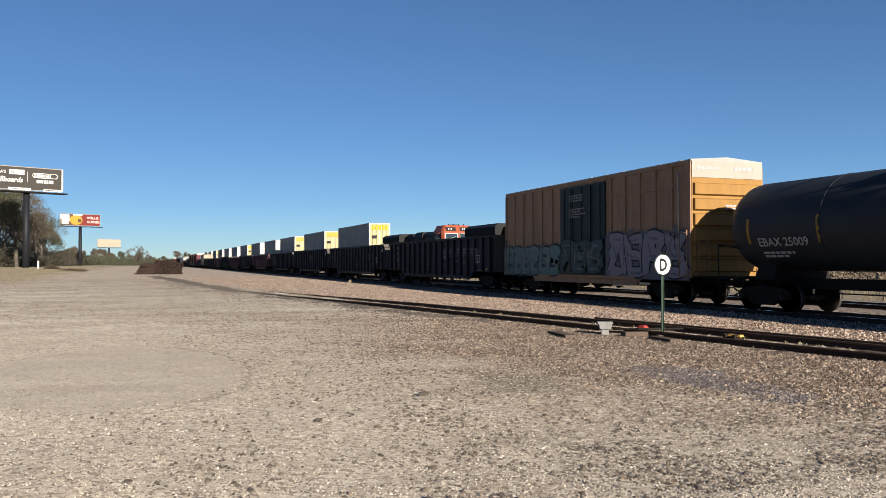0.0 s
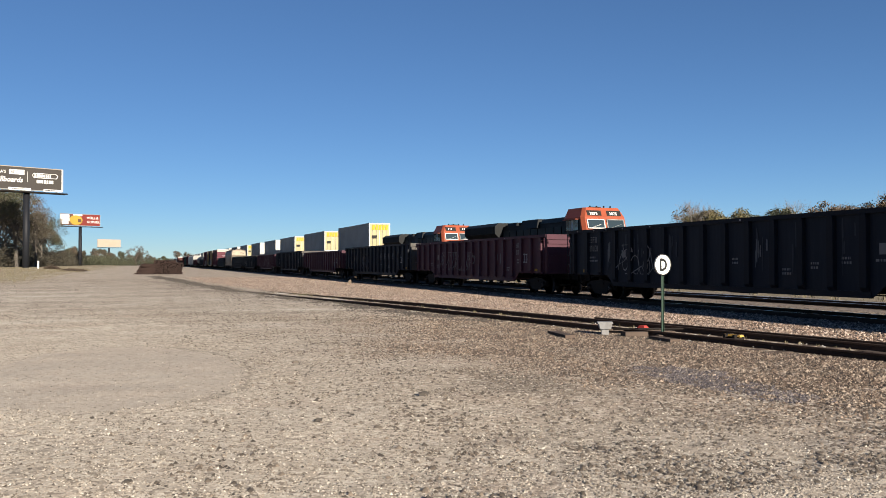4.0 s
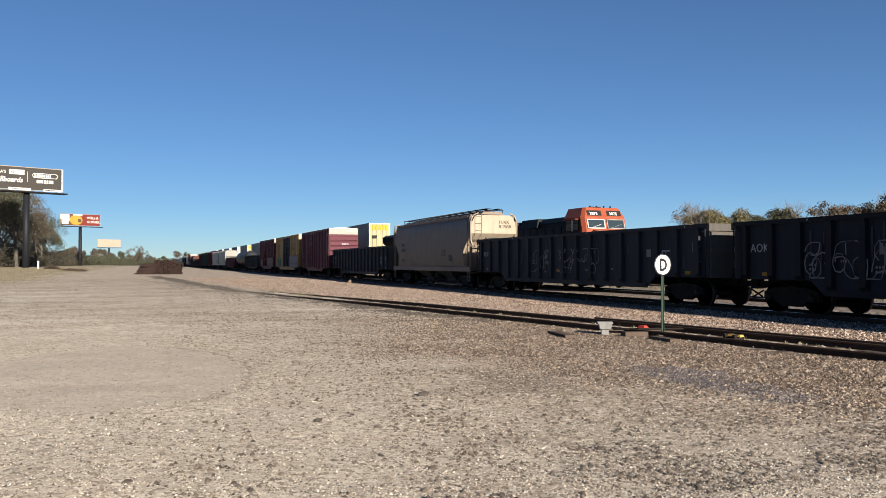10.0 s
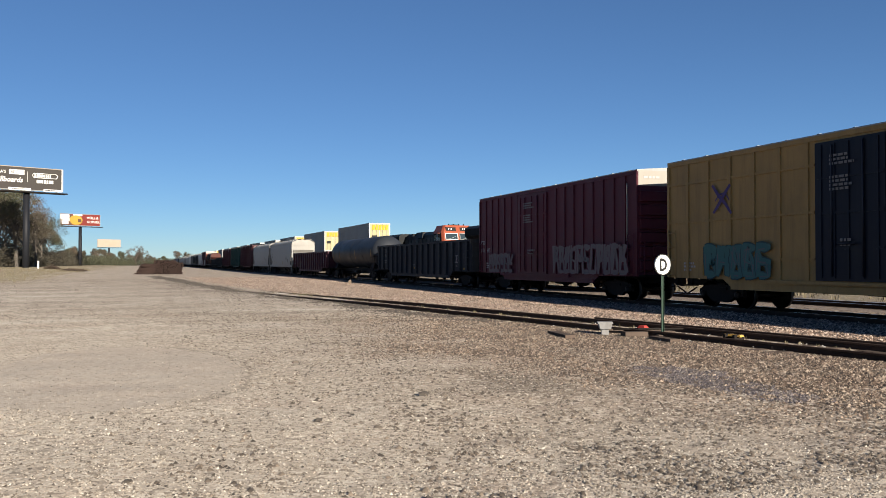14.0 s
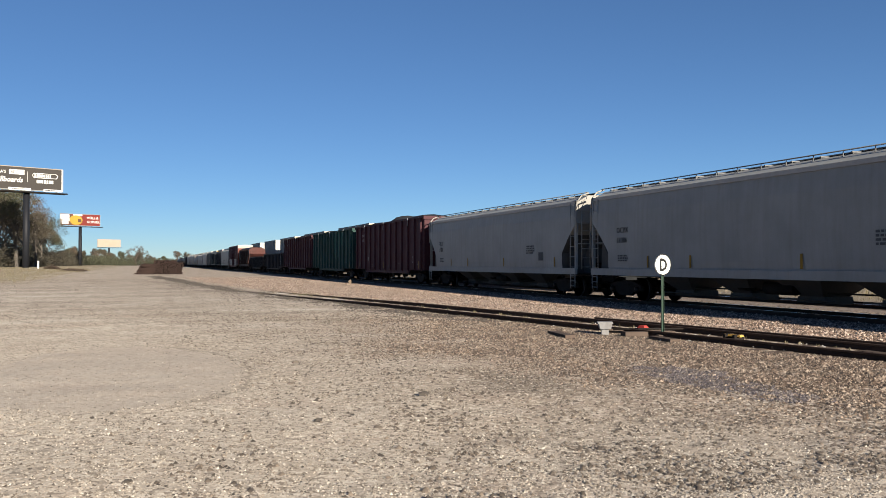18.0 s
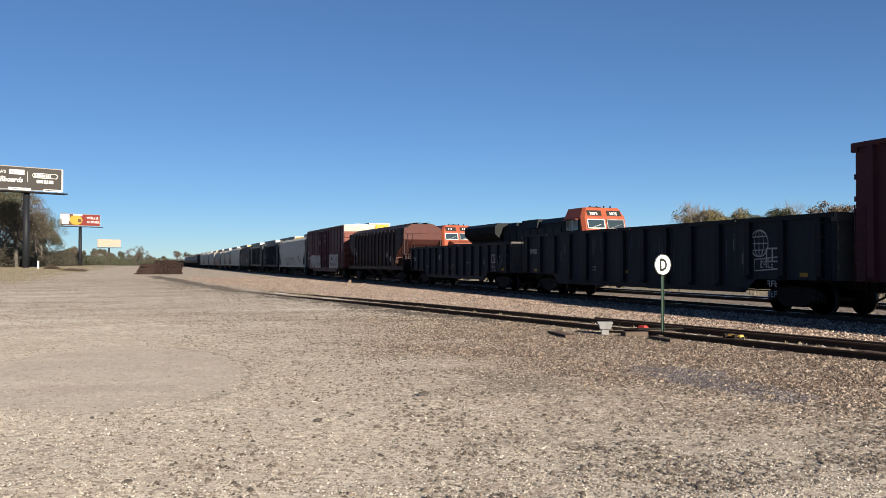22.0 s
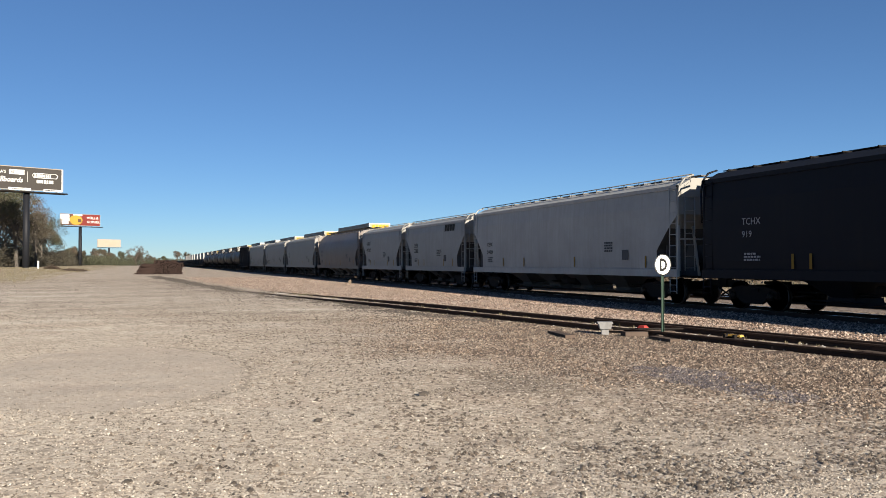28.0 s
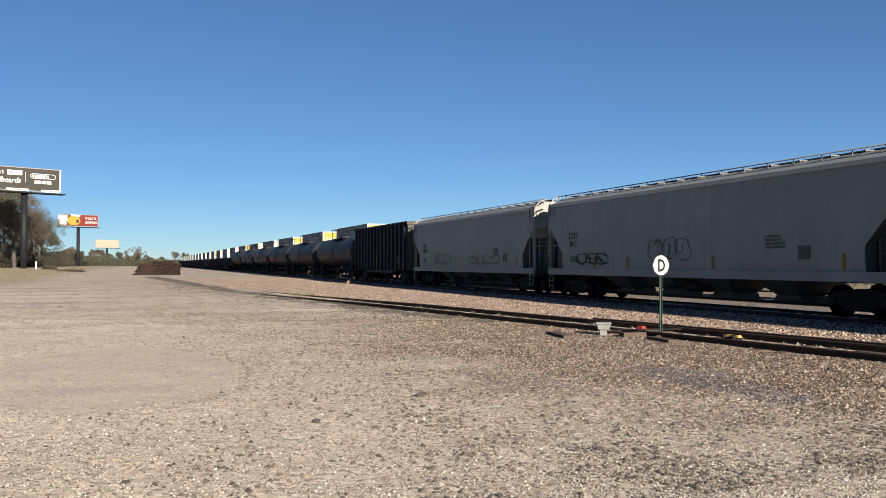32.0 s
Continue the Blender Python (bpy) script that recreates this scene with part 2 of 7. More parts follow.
    # pale and dark drag streaks along the way that vehicles run, and coarse mottling far out
    turn = n.new("ShaderNodeMapping")
    turn.inputs["Rotation"].default_value = (0, 0, radians(20))
    turn.inputs["Scale"].default_value = (0.16, 0.30, 1)
    l.new(co, turn.inputs["Vector"])
    streak = noise_of(n, l, turn.outputs["Vector"], 1.0, 6, 0.62)
    col = mixed(n, l, mathn(n, l, "MULTIPLY", ramp(n, l, streak, 0.52, 0.62, 0, 0.75), ramp(n, l, y, 8, 30, 0.2, 1.0)), col, (0.533, 0.49, 0.425))
    col = mixed(n, l, mathn(n, l, "MULTIPLY", ramp(n, l, streak, 0.46, 0.37, 0, 0.75), ramp(n, l, y, 8, 30, 0.25, 1.0)), col, (0.209, 0.173, 0.137))
    coarse = noise_of(n, l, co, 1.5, 6, 0.78)
    far = ramp(n, l, y, 16, 34)
    col = mixed(n, l, mathn(n, l, "MULTIPLY", far, ramp(n, l, coarse, 0.50, 0.61, 0, 0.85)), col, (0.144, 0.119, 0.0936))
    col = mixed(n, l, mathn(n, l, "MULTIPLY", far, ramp(n, l, coarse, 0.42, 0.32, 0, 0.5)), col, (0.49, 0.446, 0.382))
    # bluish oil stain
    for cx, cy, rx, ry, tone, deep in ((7.7, 9.7, 0.75, 2.1, (0.054, 0.0446, 0.0612), 0.85), (5.0, 10.5, 0.9, 1.2, (0.072, 0.0576, 0.0432), 0.7), (5.3, 7.7, 0.6, 0.8, (0.0792, 0.0612, 0.0468), 0.6), (3.6, 7.4, 1.0, 0.5, (0.115, 0.09, 0.0648), 0.4)):
        sx = mathn(n, l, "DIVIDE", mathn(n, l, "SUBTRACT", mathn(n, l, "ADD", x, mathn(n, l, "MULTIPLY", wob, 0.3)), cx), rx)
        sy = mathn(n, l, "DIVIDE", mathn(n, l, "SUBTRACT", mathn(n, l, "ADD", y, mathn(n, l, "MULTIPLY", wob, 0.2)), cy), ry)
        sr = mathn(n, l, "ADD", mathn(n, l, "MULTIPLY", sx, sx), mathn(n, l, "MULTIPLY", sy, sy))
        col = mixed(n, l, mathn(n, l, "MULTIPLY", ramp(n, l, sr, 1.4, 0.2, 0, deep), ramp(n, l, fine, 0.35, 0.6, 0.5, 1.0)), col, tone)
    # old dirty ballast and dirt beyond the main track
    col = mixed(n, l, ramp(n, l, x, 20.6, 21.2, 0, 0.9), col, mixed(n, l, mid, (0.072, 0.0576, 0.0432), (0.158, 0.126, 0.0972)))
    # trodden brown fines farther out
    col = mixed(n, l, mathn(n, l, "MULTIPLY", ramp(n, l, y, 38, 85, 0, 0.6), ramp(n, l, mid, 0.3, 0.6, 0.5, 1.0)), col, (0.235, 0.188, 0.145))
    # dry grass: far left verge, and beyond the second track
    wl = mathn(n, l, "MULTIPLY", mathn(n, l, "SUBTRACT", big, 0.5), 22.0)
    verge = mathn(n, l, "MULTIPLY", ramp(n, l, mathn(n, l, "ADD", x, wl), -9.0, -12.5), ramp(n, l, y, 66, 84))
    beyond = ramp(n, l, mathn(n, l, "ADD", x, wl), 29.5, 32.0)
    grassy = mathn(n, l, "MAXIMUM", verge, beyond)
    gcol = mixed(n, l, ramp(n, l, mid, 0.3, 0.7), (0.105, 0.088, 0.034), (0.235, 0.185, 0.085))
    col = mixed(n, l, grassy, col, gcol)
    col = mixed(n, l, ramp(n, l, noise_of(n, l, co, 0.55, 4, 0.6), 0.52, 0.68, 0, 0.45), col, (0.288, 0.209, 0.162))
    # single stones, light and dark
    col = mixed(n, l, ramp(n, l, vsep.outputs[0], 0.55, 0.95, 0, 0.28), col, (0.518, 0.475, 0.41))
    col = mixed(n, l, ramp(n, l, vsep.outputs[1], 0.72, 0.95, 0, 0.28), col, (0.144, 0.119, 0.0936))
    col = mixed(n, l, ramp(n, l, fine, 0.52, 0.80, 0, 0.45), col, (0.173, 0.144, 0.119))
    # pebbles of a few centimetres
    v3 = n.new("ShaderNodeTexVoronoi")
    v3.inputs["Scale"].default_value = 20
    l.new(co, v3.inputs["Vector"])
    v3s = n.new("ShaderNodeSeparateColor")
    l.new(v3.outputs["Color"], v3s.inputs[0])
    col = mixed(n, l, ramp(n, l, v3s.outputs[0], 0.62, 0.92, 0, 0.72), col, (0.13, 0.105, 0.082))
    col = mixed(n, l, ramp(n, l, v3s.outputs[1], 0.66, 0.95, 0, 0.65), col, (0.56, 0.50, 0.42))
    # smooth worn patch
    px = mathn(n, l, "DIVIDE", mathn(n, l, "ADD", x, mathn(n, l, "MULTIPLY", mathn(n, l, "SUBTRACT", mid, 0.5), 0.7)), 2.1)
    px = mathn(n, l, "ADD", px, 0.24)
    py = mathn(n, l, "DIVIDE", mathn(n, l, "SUBTRACT", y, 14.0), 4.0)
    rr = mathn(n, l, "ADD", mathn(n, l, "MULTIPLY", px, px), mathn(n, l, "MULTIPLY", py, py))
    patch = ramp(n, l, rr, 1.12, 0.80)
    col = mixed(n, l, mathn(n, l, "MULTIPLY", patch, 0.6), col, (0.328, 0.284, 0.238))
    crack = mathn(n, l, "MULTIPLY", ramp(n, l, rr, 0.93, 0.99), ramp(n, l, rr, 1.06, 1.0))
    col = mixed(n, l, mathn(n, l, "MULTIPLY", mathn(n, l, "MULTIPLY", crack, ramp(n, l, x, 0.0, 0.8)), 0.6), col, (0.122, 0.101, 0.0792))
    # dark dirt and fines between and beyond the tracks
    col = mixed(n, l, ramp(n, l, x, 20.6, 21.4, 0, 0.45), col, mixed(n, l, mid, (0.05, 0.04, 0.03), (0.12, 0.095, 0.072)))
    l.new(col, p.inputs["Base Color"])
    p.inputs["Roughness"].default_value = 0.95
    p.inputs["Specular IOR Level"].default_value = 0.2
    h = mathn(n, l, "ADD", mathn(n, l, "MULTIPLY", vor.outputs["Distance"], -1.2), mathn(n, l, "MULTIPLY", fine, 0.8))
    h = mathn(n, l, "ADD", h, mathn(n, l, "MULTIPLY", v2.outputs["Distance"], -0.3))
    bp = n.new("ShaderNodeBump")
    bp.inputs["Strength"].default_value, bp.inputs["Distance"].default_value = 0.22, 0.02
    l.new(h, bp.inputs["Height"])
    l.new(bp.outputs["Normal"], p.inputs["Normal"])
    return m


LOT = ground_mat()


# ---- building helpers ----
def quadbox(bm, x0, x1, y0, y1, z0, z1, taper=(0, 0)):
    """A box; taper draws in the top by (x, y)."""
    tx, ty = taper
    v = [bm.verts.new(c) for c in ((x0, y0, z0), (x1, y0, z0), (x1, y1, z0), (x0, y1, z0),
                                   (x0 + tx, y0 + ty, z1), (x1 - tx, y0 + ty, z1), (x1 - tx, y1 - ty, z1), (x0 + tx, y1 - ty, z1))]
    for f in ((3, 2, 1, 0), (4, 5, 6, 7), (0, 1, 5, 4), (1, 2, 6, 5), (2, 3, 7, 6), (3, 0, 4, 7)):
        bm.faces.new([v[i] for i in f])
    return v


def boxes(*rows):
    bm = bmesh.new()
    for r in rows:
        quadbox(bm, *r)
    return bm


def extrude_y(bm, prof, y0, y1, smooth=False):
    """Closed profile of (x, z), counter-clockwise seen from -y, drawn from y0 to y1."""
    a = [bm.verts.new((x, y0, z)) for x, z in prof]
    b = [bm.verts.new((x, y1, z)) for x, z in prof]
    k = len(prof)
    bm.faces.new(a)
    bm.faces.new(b[::-1])
    for i in range(k):
        f = bm.faces.new((a[i], b[i], b[(i + 1) % k], a[(i + 1) % k]))
        f.smooth = smooth
    return a, b


def extrude_x(bm, prof, x0, x1):
    """Closed profile of (y, z) drawn from x0 to x1."""
    a = [bm.verts.new((x0, y, z)) for y, z in prof]
    b = [bm.verts.new((x1, y, z)) for y, z in prof]
    k = len(prof)
    bm.faces.new(a[::-1])
    bm.faces.new(b)
    for i in range(k):
        bm.faces.new((a[i], a[(i + 1) % k], b[(i + 1) % k], b[i]))


def tube(bm, p, q, r0, r1=None, seg=8, cap=True):
    r1 = r0 if r1 is None else r1
    p, q = Vector(p), Vector(q)
    w = (q - p).normalized()
    s = w.cross(Vector((0, 0, 1)) if abs(w.z) < 0.9 else Vector((1, 0, 0))).normalized()
    u = w.cross(s)
    ring = []
    for c, r in ((p, r0), (q, r1)):
        ring.append([bm.verts.new(c + r * (math.cos(2 * math.pi * i / seg) * s + math.sin(2 * math.pi * i / seg) * u)) for i in range(seg)])
    for i in range(seg):
        f = bm.faces.new((ring[0][i], ring[0][(i + 1) % seg], ring[1][(i + 1) % seg], ring[1][i]))
        f.smooth = True
    if cap:
        bm.faces.new(ring[0][::-1])
        bm.faces.new(ring[1])


def done(name, bm, mats, fix=True):
    if fix:
        bmesh.ops.recalc_face_normals(bm, faces=bm.faces)
    me = bpy.data.meshes.new(name)
    bm.to_mesh(me)
    bm.free()
    for m in (mats if isinstance(mats, (list, tuple)) else [mats]):
        me.materials.append(m)
    return me


def part(name, bm, material, parent, label="", at=None):
    """One mesh under a thing or a part; bm may be a ready mesh."""
    me = bm if isinstance(bm, bpy.types.Mesh) else done(name, bm, material)
    ob = new(name, me)
    ob.parent = parent
    if at is not None:
        ob.matrix_basis = at if isinstance(at, Matrix) else Matrix.Translation(at)
    if label:
        ob["label"] = label
    return ob


MESHES = {}


def kept(key, make):
    """A mesh made once and shared by its like."""
    if key not in MESHES:
        MESHES[key] = make()
    return MESHES[key]


def empty(name, m, label, category, group=""):
    ob = new(name)
    ob.empty_display_size = 0.3
    ob.matrix_basis = m
    return tagged(ob, label, category, group)


NEAR_FACE = Matrix(((0, 0, -1, 0), (-1, 0, 0, 0), (0, 1, 0, 0), (0, 0, 0, 1)))     # lettering that faces -x
LEAD_FACE = Matrix(((1, 0, 0, 0), (0, 0, -1, 0), (0, 1, 0, 0), (0, 0, 0, 1)))      # lettering that faces -y


def lettering(text, parent, x, y, z, size, mat, face=NEAR_FACE, stretch=1.0):
    cu = bpy.data.curves.new("lettering", "FONT")
    cu.body, cu.size, cu.extrude = text, size, 0.002
    cu.align_x, cu.resolution_u = "LEFT", 2
    cu.materials.append(mat)
    ob = new("lettering", cu)
    ob.parent = parent
    ob.matrix_basis = Matrix.Translation((x, y, z)) @ face @ Matrix.Diagonal((stretch, 1, 1, 1))
    return ob


def bars(parent, x, y, z, rows, height, width, mat, gap=1.6, name="stencil", face="near"):
    """Lines of writing too small to read, as plain bars."""
    bm = bmesh.new()
    rng = random.Random(int(abs(x * 7 + y * 31 + z * 17) * 100))
    for k in range(rows):
        w = width * rng.uniform(0.6, 1.0)
        z1 = z - k * height * gap
        c, e = 0.0, []
        while c < w:
            s = rng.uniform(0.25, 0.6) * width / 3 if height < 0.2 else height * rng.uniform(0.45, 0.62)
            e.append((c, min(w, c + s)))
            c += s + height * (0.6 if height < 0.2 else 0.2)
        for a, b in e:
            if face == "near" and height >= 0.2:
                t = height * 0.17
                for i in rng.sample(range(5), 3):
                    u0, u1, w0, w1 = ((a, a + t, 0, height), (b - t, b, 0, height), (a, b, 0, t), (a, b, height / 2 - t / 2, height / 2 + t / 2), (a, b, height - t, height))[i]
                    quadbox(bm, x - 0.004, x, y - u1, y - u0, z1 - w1, z1 - w0)
            elif face == "near":
                quadbox(bm, x - 0.004, x, y - b, y - a, z1 - height, z1)
            else:
                quadbox(bm, x + a, x + b, y - 0.004, y, z1 - height, z1)
    ob = part(name, bm, mat, parent)
    ob["kind"] = "stuff"
    return ob


def ribbon(bm, pts, width, x):
    """A painted stroke on the plane of x."""
    last = None
    for i, (y, z) in enumerate(pts):
        a, b = pts[max(0, i - 1)], pts[min(len(pts) - 1, i + 1)]
        dy, dz = b[0] - a[0], b[1] - a[1]
        n = math.hypot(dy, dz) or 1
        w = width * (0.7 + 0.3 * math.sin(i * 0.9))
        oy, oz = -dz / n * w / 2, dy / n * w / 2
        cur = (bm.verts.new((x, y + oy, z + oz)), bm.verts.new((x, y - oy, z - oz)))
        if last:
            bm.faces.new((last[0], cur[0], cur[1], last[1]))
        last = cur


def graffiti(car, x, y0, y1, z0, z1, seed, fill, line, n=5, wash=None):
    """Sprayed block strokes with outlines along the lower side; no words. Runs from y1 down to y0."""
    rng = random.Random(seed)
    bf, bl = bmesh.new(), bmesh.new()
    step, tall = (y1 - y0) / n, z1 - z0
    if wash:
        bw = bmesh.new()
        m = 110
        top = [(y0 - 0.2 + (y1 - y0 + 0.4) * i / m, z1 + tall * (0.16 * noise.noise(Vector((i * 0.16, seed, 1))) + 0.10 * noise.noise(Vector((i * 0.9, seed, 4))) - 0.02)) for i in range(m + 1)]
        for p, q in zip(top, top[1:]):
            bw.faces.new([bw.verts.new(c) for c in ((x + 0.006, p[0], z0 - 0.05), (x + 0.006, q[0], z0 - 0.05), (x + 0.006, q[0], q[1]), (x + 0.006, p[0], p[1]))])
        part("graffiti_wash", bw, wash, car)["kind"] = "stuff"
    bs = bmesh.new()
    kinds = (((0.1, 0), (0.15, 1)), ((0.1, 0.95), (0.95, 0.9)), ((0.1, 0.5), (0.9, 0.45)), ((0.15, 0.05), (0.9, 0.05)), ((0.85, 0), (0.9, 1)),
             ((0.15, 0.95), (0.55, 0.4), (0.9, 0.95)), ((0.1, 0.05), (0.5, 0.95), (0.95, 0.05)), ((0.9, 0.9), (0.3, 0.85), (0.2, 0.5), (0.8, 0.4), (0.75, 0.05), (0.1, 0.05)))
    for k in range(n):
        c0 = y1 - k * step
        thick = min(step, tall) * rng.uniform(0.27, 0.36)
        lean = rng.uniform(-0.25, 0.2)
        for j, s in enumerate(rng.sample(kinds, rng.choice((4, 5, 5)))):
            pts = []
            for a, b in zip(s, s[1:]):
                for i in range(5):
                    t = i / 4
                    u, v = a[0] + (b[0] - a[0]) * t, a[1] + (b[1] - a[1]) * t
                    u += 0.05 * math.sin(3.1 * t + k) + lean * (v - 0.5)
                    pts.append((c0 - step * (0.02 + 0.98 * u) * 1.08, z0 + thick * 0.4 + (tall - thick * 0.8) * v))
            ribbon(bl, pts, thick * 1.3 + 0.06, x - 0.004 - 0.0070 * k - 0.0006 * j)
            ribbon(bf, pts, thick * 1.12, x - 0.007 - 0.0070 * k - 0.0006 * j)
            if rng.random() < 0.6:
                cut = pts[1:max(4, len(pts) - 1)]
                ribbon(bs, [(p + thick * 0.2, q - thick * 0.12) for p, q in cut], thick * 0.22, x - 0.0098 - 0.0070 * k - 0.0001 * j)
        for _ in range(2):
            yy = c0 - step * rng.random()
            smear(bf, x - 0.0030 - 0.0070 * k - 0.0004 * _, yy, z0 - rng.uniform(0.0, 0.12), z0 + tall * rng.uniform(0.3, 0.6), rng.uniform(0.015, 0.035), rng)
    part("graffiti_fill", bf, fill, car)["kind"] = "stuff"
    part("graffiti_outline", bl, line, car)["kind"] = "stuff"
    part("graffiti_shade", bs, GRAF_SHADE, car)["kind"] = "stuff"


GRAF_SHADE = plain((0.10, 0.10, 0.108), 0.6)


def bubble(bf, bl, x, cy, cz, ry, rz, rng, lift=0.0, width=0.055):
    """One fat rounded stroke-shape with outline, counter and inner lines; no real letter."""
    m, o, lean = 22, rng.uniform(0, 50), rng.uniform(-0.25, 0.25)
    rim = []
    for i in range(m):
        a = 2 * math.pi * i / m
        q = 0.86 + 0.34 * noise.noise(Vector((1.4 * math.cos(a) + o, 1.4 * math.sin(a), 2)))
        c, e = math.cos(a), math.sin(a)
        dy = ry * q * math.copysign(abs(c) ** 0.7, c)
        dz = rz * q * math.copysign(abs(e) ** 0.7, e)
        rim.append((cy + dy + lean * dz, cz + dz))
    if bf is not None:
        hub = bf.verts.new((x - 0.004 - lift, cy, cz))
        ring = [bf.verts.new((x - 0.004 - lift, y, z)) for y, z in rim]
        for i in range(m):
            bf.faces.new((hub, ring[i], ring[(i + 1) % m]))
    ribbon(bl, rim + rim[:1], width, x - 0.0046 - lift)
    for _ in range(rng.choice((1, 2, 2))):
        a, b = rng.uniform(-0.45, 0.45), rng.uniform(-0.5, 0.5)
        turn = rng.uniform(0, 6.3)
        arc = [(cy + ry * (a + 0.28 * math.cos(turn + t * 0.55)), cz + rz * (b + 0.42 * math.sin(turn + t * 0.55))) for t in range(6)]
        ribbon(bl, arc, width * rng.choice((0.8, 1.6)), x - 0.0048 - lift)


def scrawl(car, x, y0, y1, z0, z1, seed, mat, n=4, width=0.05):
    """A thin sprayed tag, no words."""
    rng = random.Random(seed)
    bm = bmesh.new()
    step = (y1 - y0) / n
    for k in range(n):
        c = y1 - (k + 0.5) * step
        for _ in range(3):
            y, z = c + rng.uniform(-0.5, 0.5) * step, z0 + (z1 - z0) * rng.uniform(0, 1)
            a, bend = rng.uniform(0, 6.3), rng.uniform(-0.9, 0.9)
            pts = []
            for i in range(9):
                pts.append((y, z))
                a += bend + rng.uniform(-0.25, 0.25)
                y = min(y1 + 0.2, max(y0 - 0.2, y + 0.22 * step * math.cos(a)))
                z = min(z1, max(z0, z + 0.22 * (z1 - z0) * math.sin(a)))
            ribbon(bm, pts, width, x)
    part("graffiti_tag", bm, mat, car)["kind"] = "stuff"


# ---- running gear ----
WHEELSETS = ([], [])
R = 0.457


def lathe_x(bm, prof, seg=24, mat=0):
    """Turns (x, r) about the x axis."""
    rings = [[bm.verts.new((x, r * math.cos(2 * math.pi * i / seg), r * math.sin(2 * math.pi * i / seg))) for i in range(seg)] for x, r in prof]
    for a, b in zip(rings, rings[1:]):
        for i in range(seg):
            f = bm.faces.new((a[i], a[(i + 1) % seg], b[(i + 1) % seg], b[i]))
            f.smooth = True
            f.material_index = mat
    bm.faces.new(rings[0][::-1])
    bm.faces.new(rings[-1])


WHEEL_RIM = paint((0.06, 0.055, 0.052), 0.45, (0.03, 0.025, 0.022), 0.3, 0.5)


def wheelset_mesh():
    bm = bmesh.new()
    for s in (-1, 1):
        lathe_x(bm, [(s * 0.68, 0.09), (s * 0.68, 0.485), (s * 0.705, 0.482), (s * 0.715, R)])
        lathe_x(bm, [(s * 0.715, R), (s * 0.82, R - 0.005)], 24, 1)
        lathe_x(bm, [(s * 0.82, R - 0.005), (s * 0.82, 0.38), (s * 0.775, 0.36), (s * 0.77, 0.16), (s * 0.84, 0.13), (s * 0.84, 0.085)])
        lathe_x(bm, [(s * 0.84, 0.085), (s * 1.02, 0.085), (s * 1.02, 0.13), (s * 1.14, 0.13), (s * 1.16, 0.06)], 12)
        for k in range(3):
            a = k * 2.094
            quadbox(bm, s * 1.155 - 0.02, s * 1.155 + 0.02, 0.07 * math.cos(a) - 0.015, 0.07 * math.cos(a) + 0.015, 0.07 * math.sin(a) - 0.015, 0.07 * math.sin(a) + 0.015)
    lathe_x(bm, [(-0.7, 0.085), (0, 0.075), (0.7, 0.085)], 12)
    return done("wheelset", bm, [WHEEL, WHEEL_RIM])


def side_frame_mesh():
    bm = bmesh.new()
    out = [(-1.12, 0.40), (-1.12, 0.62), (-0.92, 0.70), (-0.55, 0.78), (0.55, 0.78), (0.92, 0.70), (1.12, 0.62), (1.12, 0.40),
           (0.98, 0.40), (0.96, 0.56), (0.80, 0.58), (0.76, 0.42), (0.40, 0.20), (-0.40, 0.20), (-0.76, 0.42), (-0.80, 0.58), (-0.96, 0.56), (-0.98, 0.40)]
    v = [[bm.verts.new((x, y, z)) for y, z in out] for x in (-0.07, 0.07)]
    k = len(out)
    for i in range(k):
        bm.faces.new((v[0][i], v[0][(i + 1) % k], v[1][(i + 1) % k], v[1][i]))
    for w in v:
        f = bm.faces.new(w)
        bmesh.ops.triangulate(bm, faces=[f])
    for y in (-0.2, -0.07, 0.07, 0.2):
        tube(bm, (0.0, y, 0.27), (0.0, y, 0.62), 0.055, seg=8)
    quadbox(bm, -0.11, 0.11, -0.33, 0.33, 0.60, 0.70)
    return done("side_frame", bm, STEEL_DARK)


def add_truck(car, y):
    bm = boxes((-1.05, 1.05, -0.18, 0.18, 0.52, 0.82), (-0.3, 0.3, -0.3, 0.3, 0.82, 0.92))
    quadbox(bm, -0.72, 0.72, -0.5, -0.42, 0.35, 0.5)
    quadbox(bm, -0.72, 0.72, 0.42, 0.5, 0.35, 0.5)
    truck = part("truck", kept("bolster", lambda: done("truck", bm, STEEL_DARK)), None, car, "", (0, y, 0))
    for s in (-1, 1):
        part("side_frame", kept("side_frame", side_frame_mesh), None, truck, "", (s * 1.0, 0, 0))
    for k, o in enumerate((-0.89, 0.89)):
        w = part("wheelset", kept("wheelset", wheelset_mesh), None, truck, "", (0, o, R))
        WHEELSETS[k].append(w)
    return truck


def coupler_mesh():
    bm = boxes((-0.09, 0.09, -0.55, 0.15, 0.72, 0.92), (-0.14, 0.14, -0.62, -0.48, 0.66, 0.98), (-0.05, 0.13, -0.78, -0.6, 0.68, 0.96))
    tube(bm, (0.22, -0.1, 0.62), (0.30, -0.55, 0.38), 0.03, seg=6)
    tube(bm, (0.02, -0.45, 0.7), (1.35, -0.12, 0.66), 0.018, seg=5)
    return done("coupler", bm, STEEL_DARK)


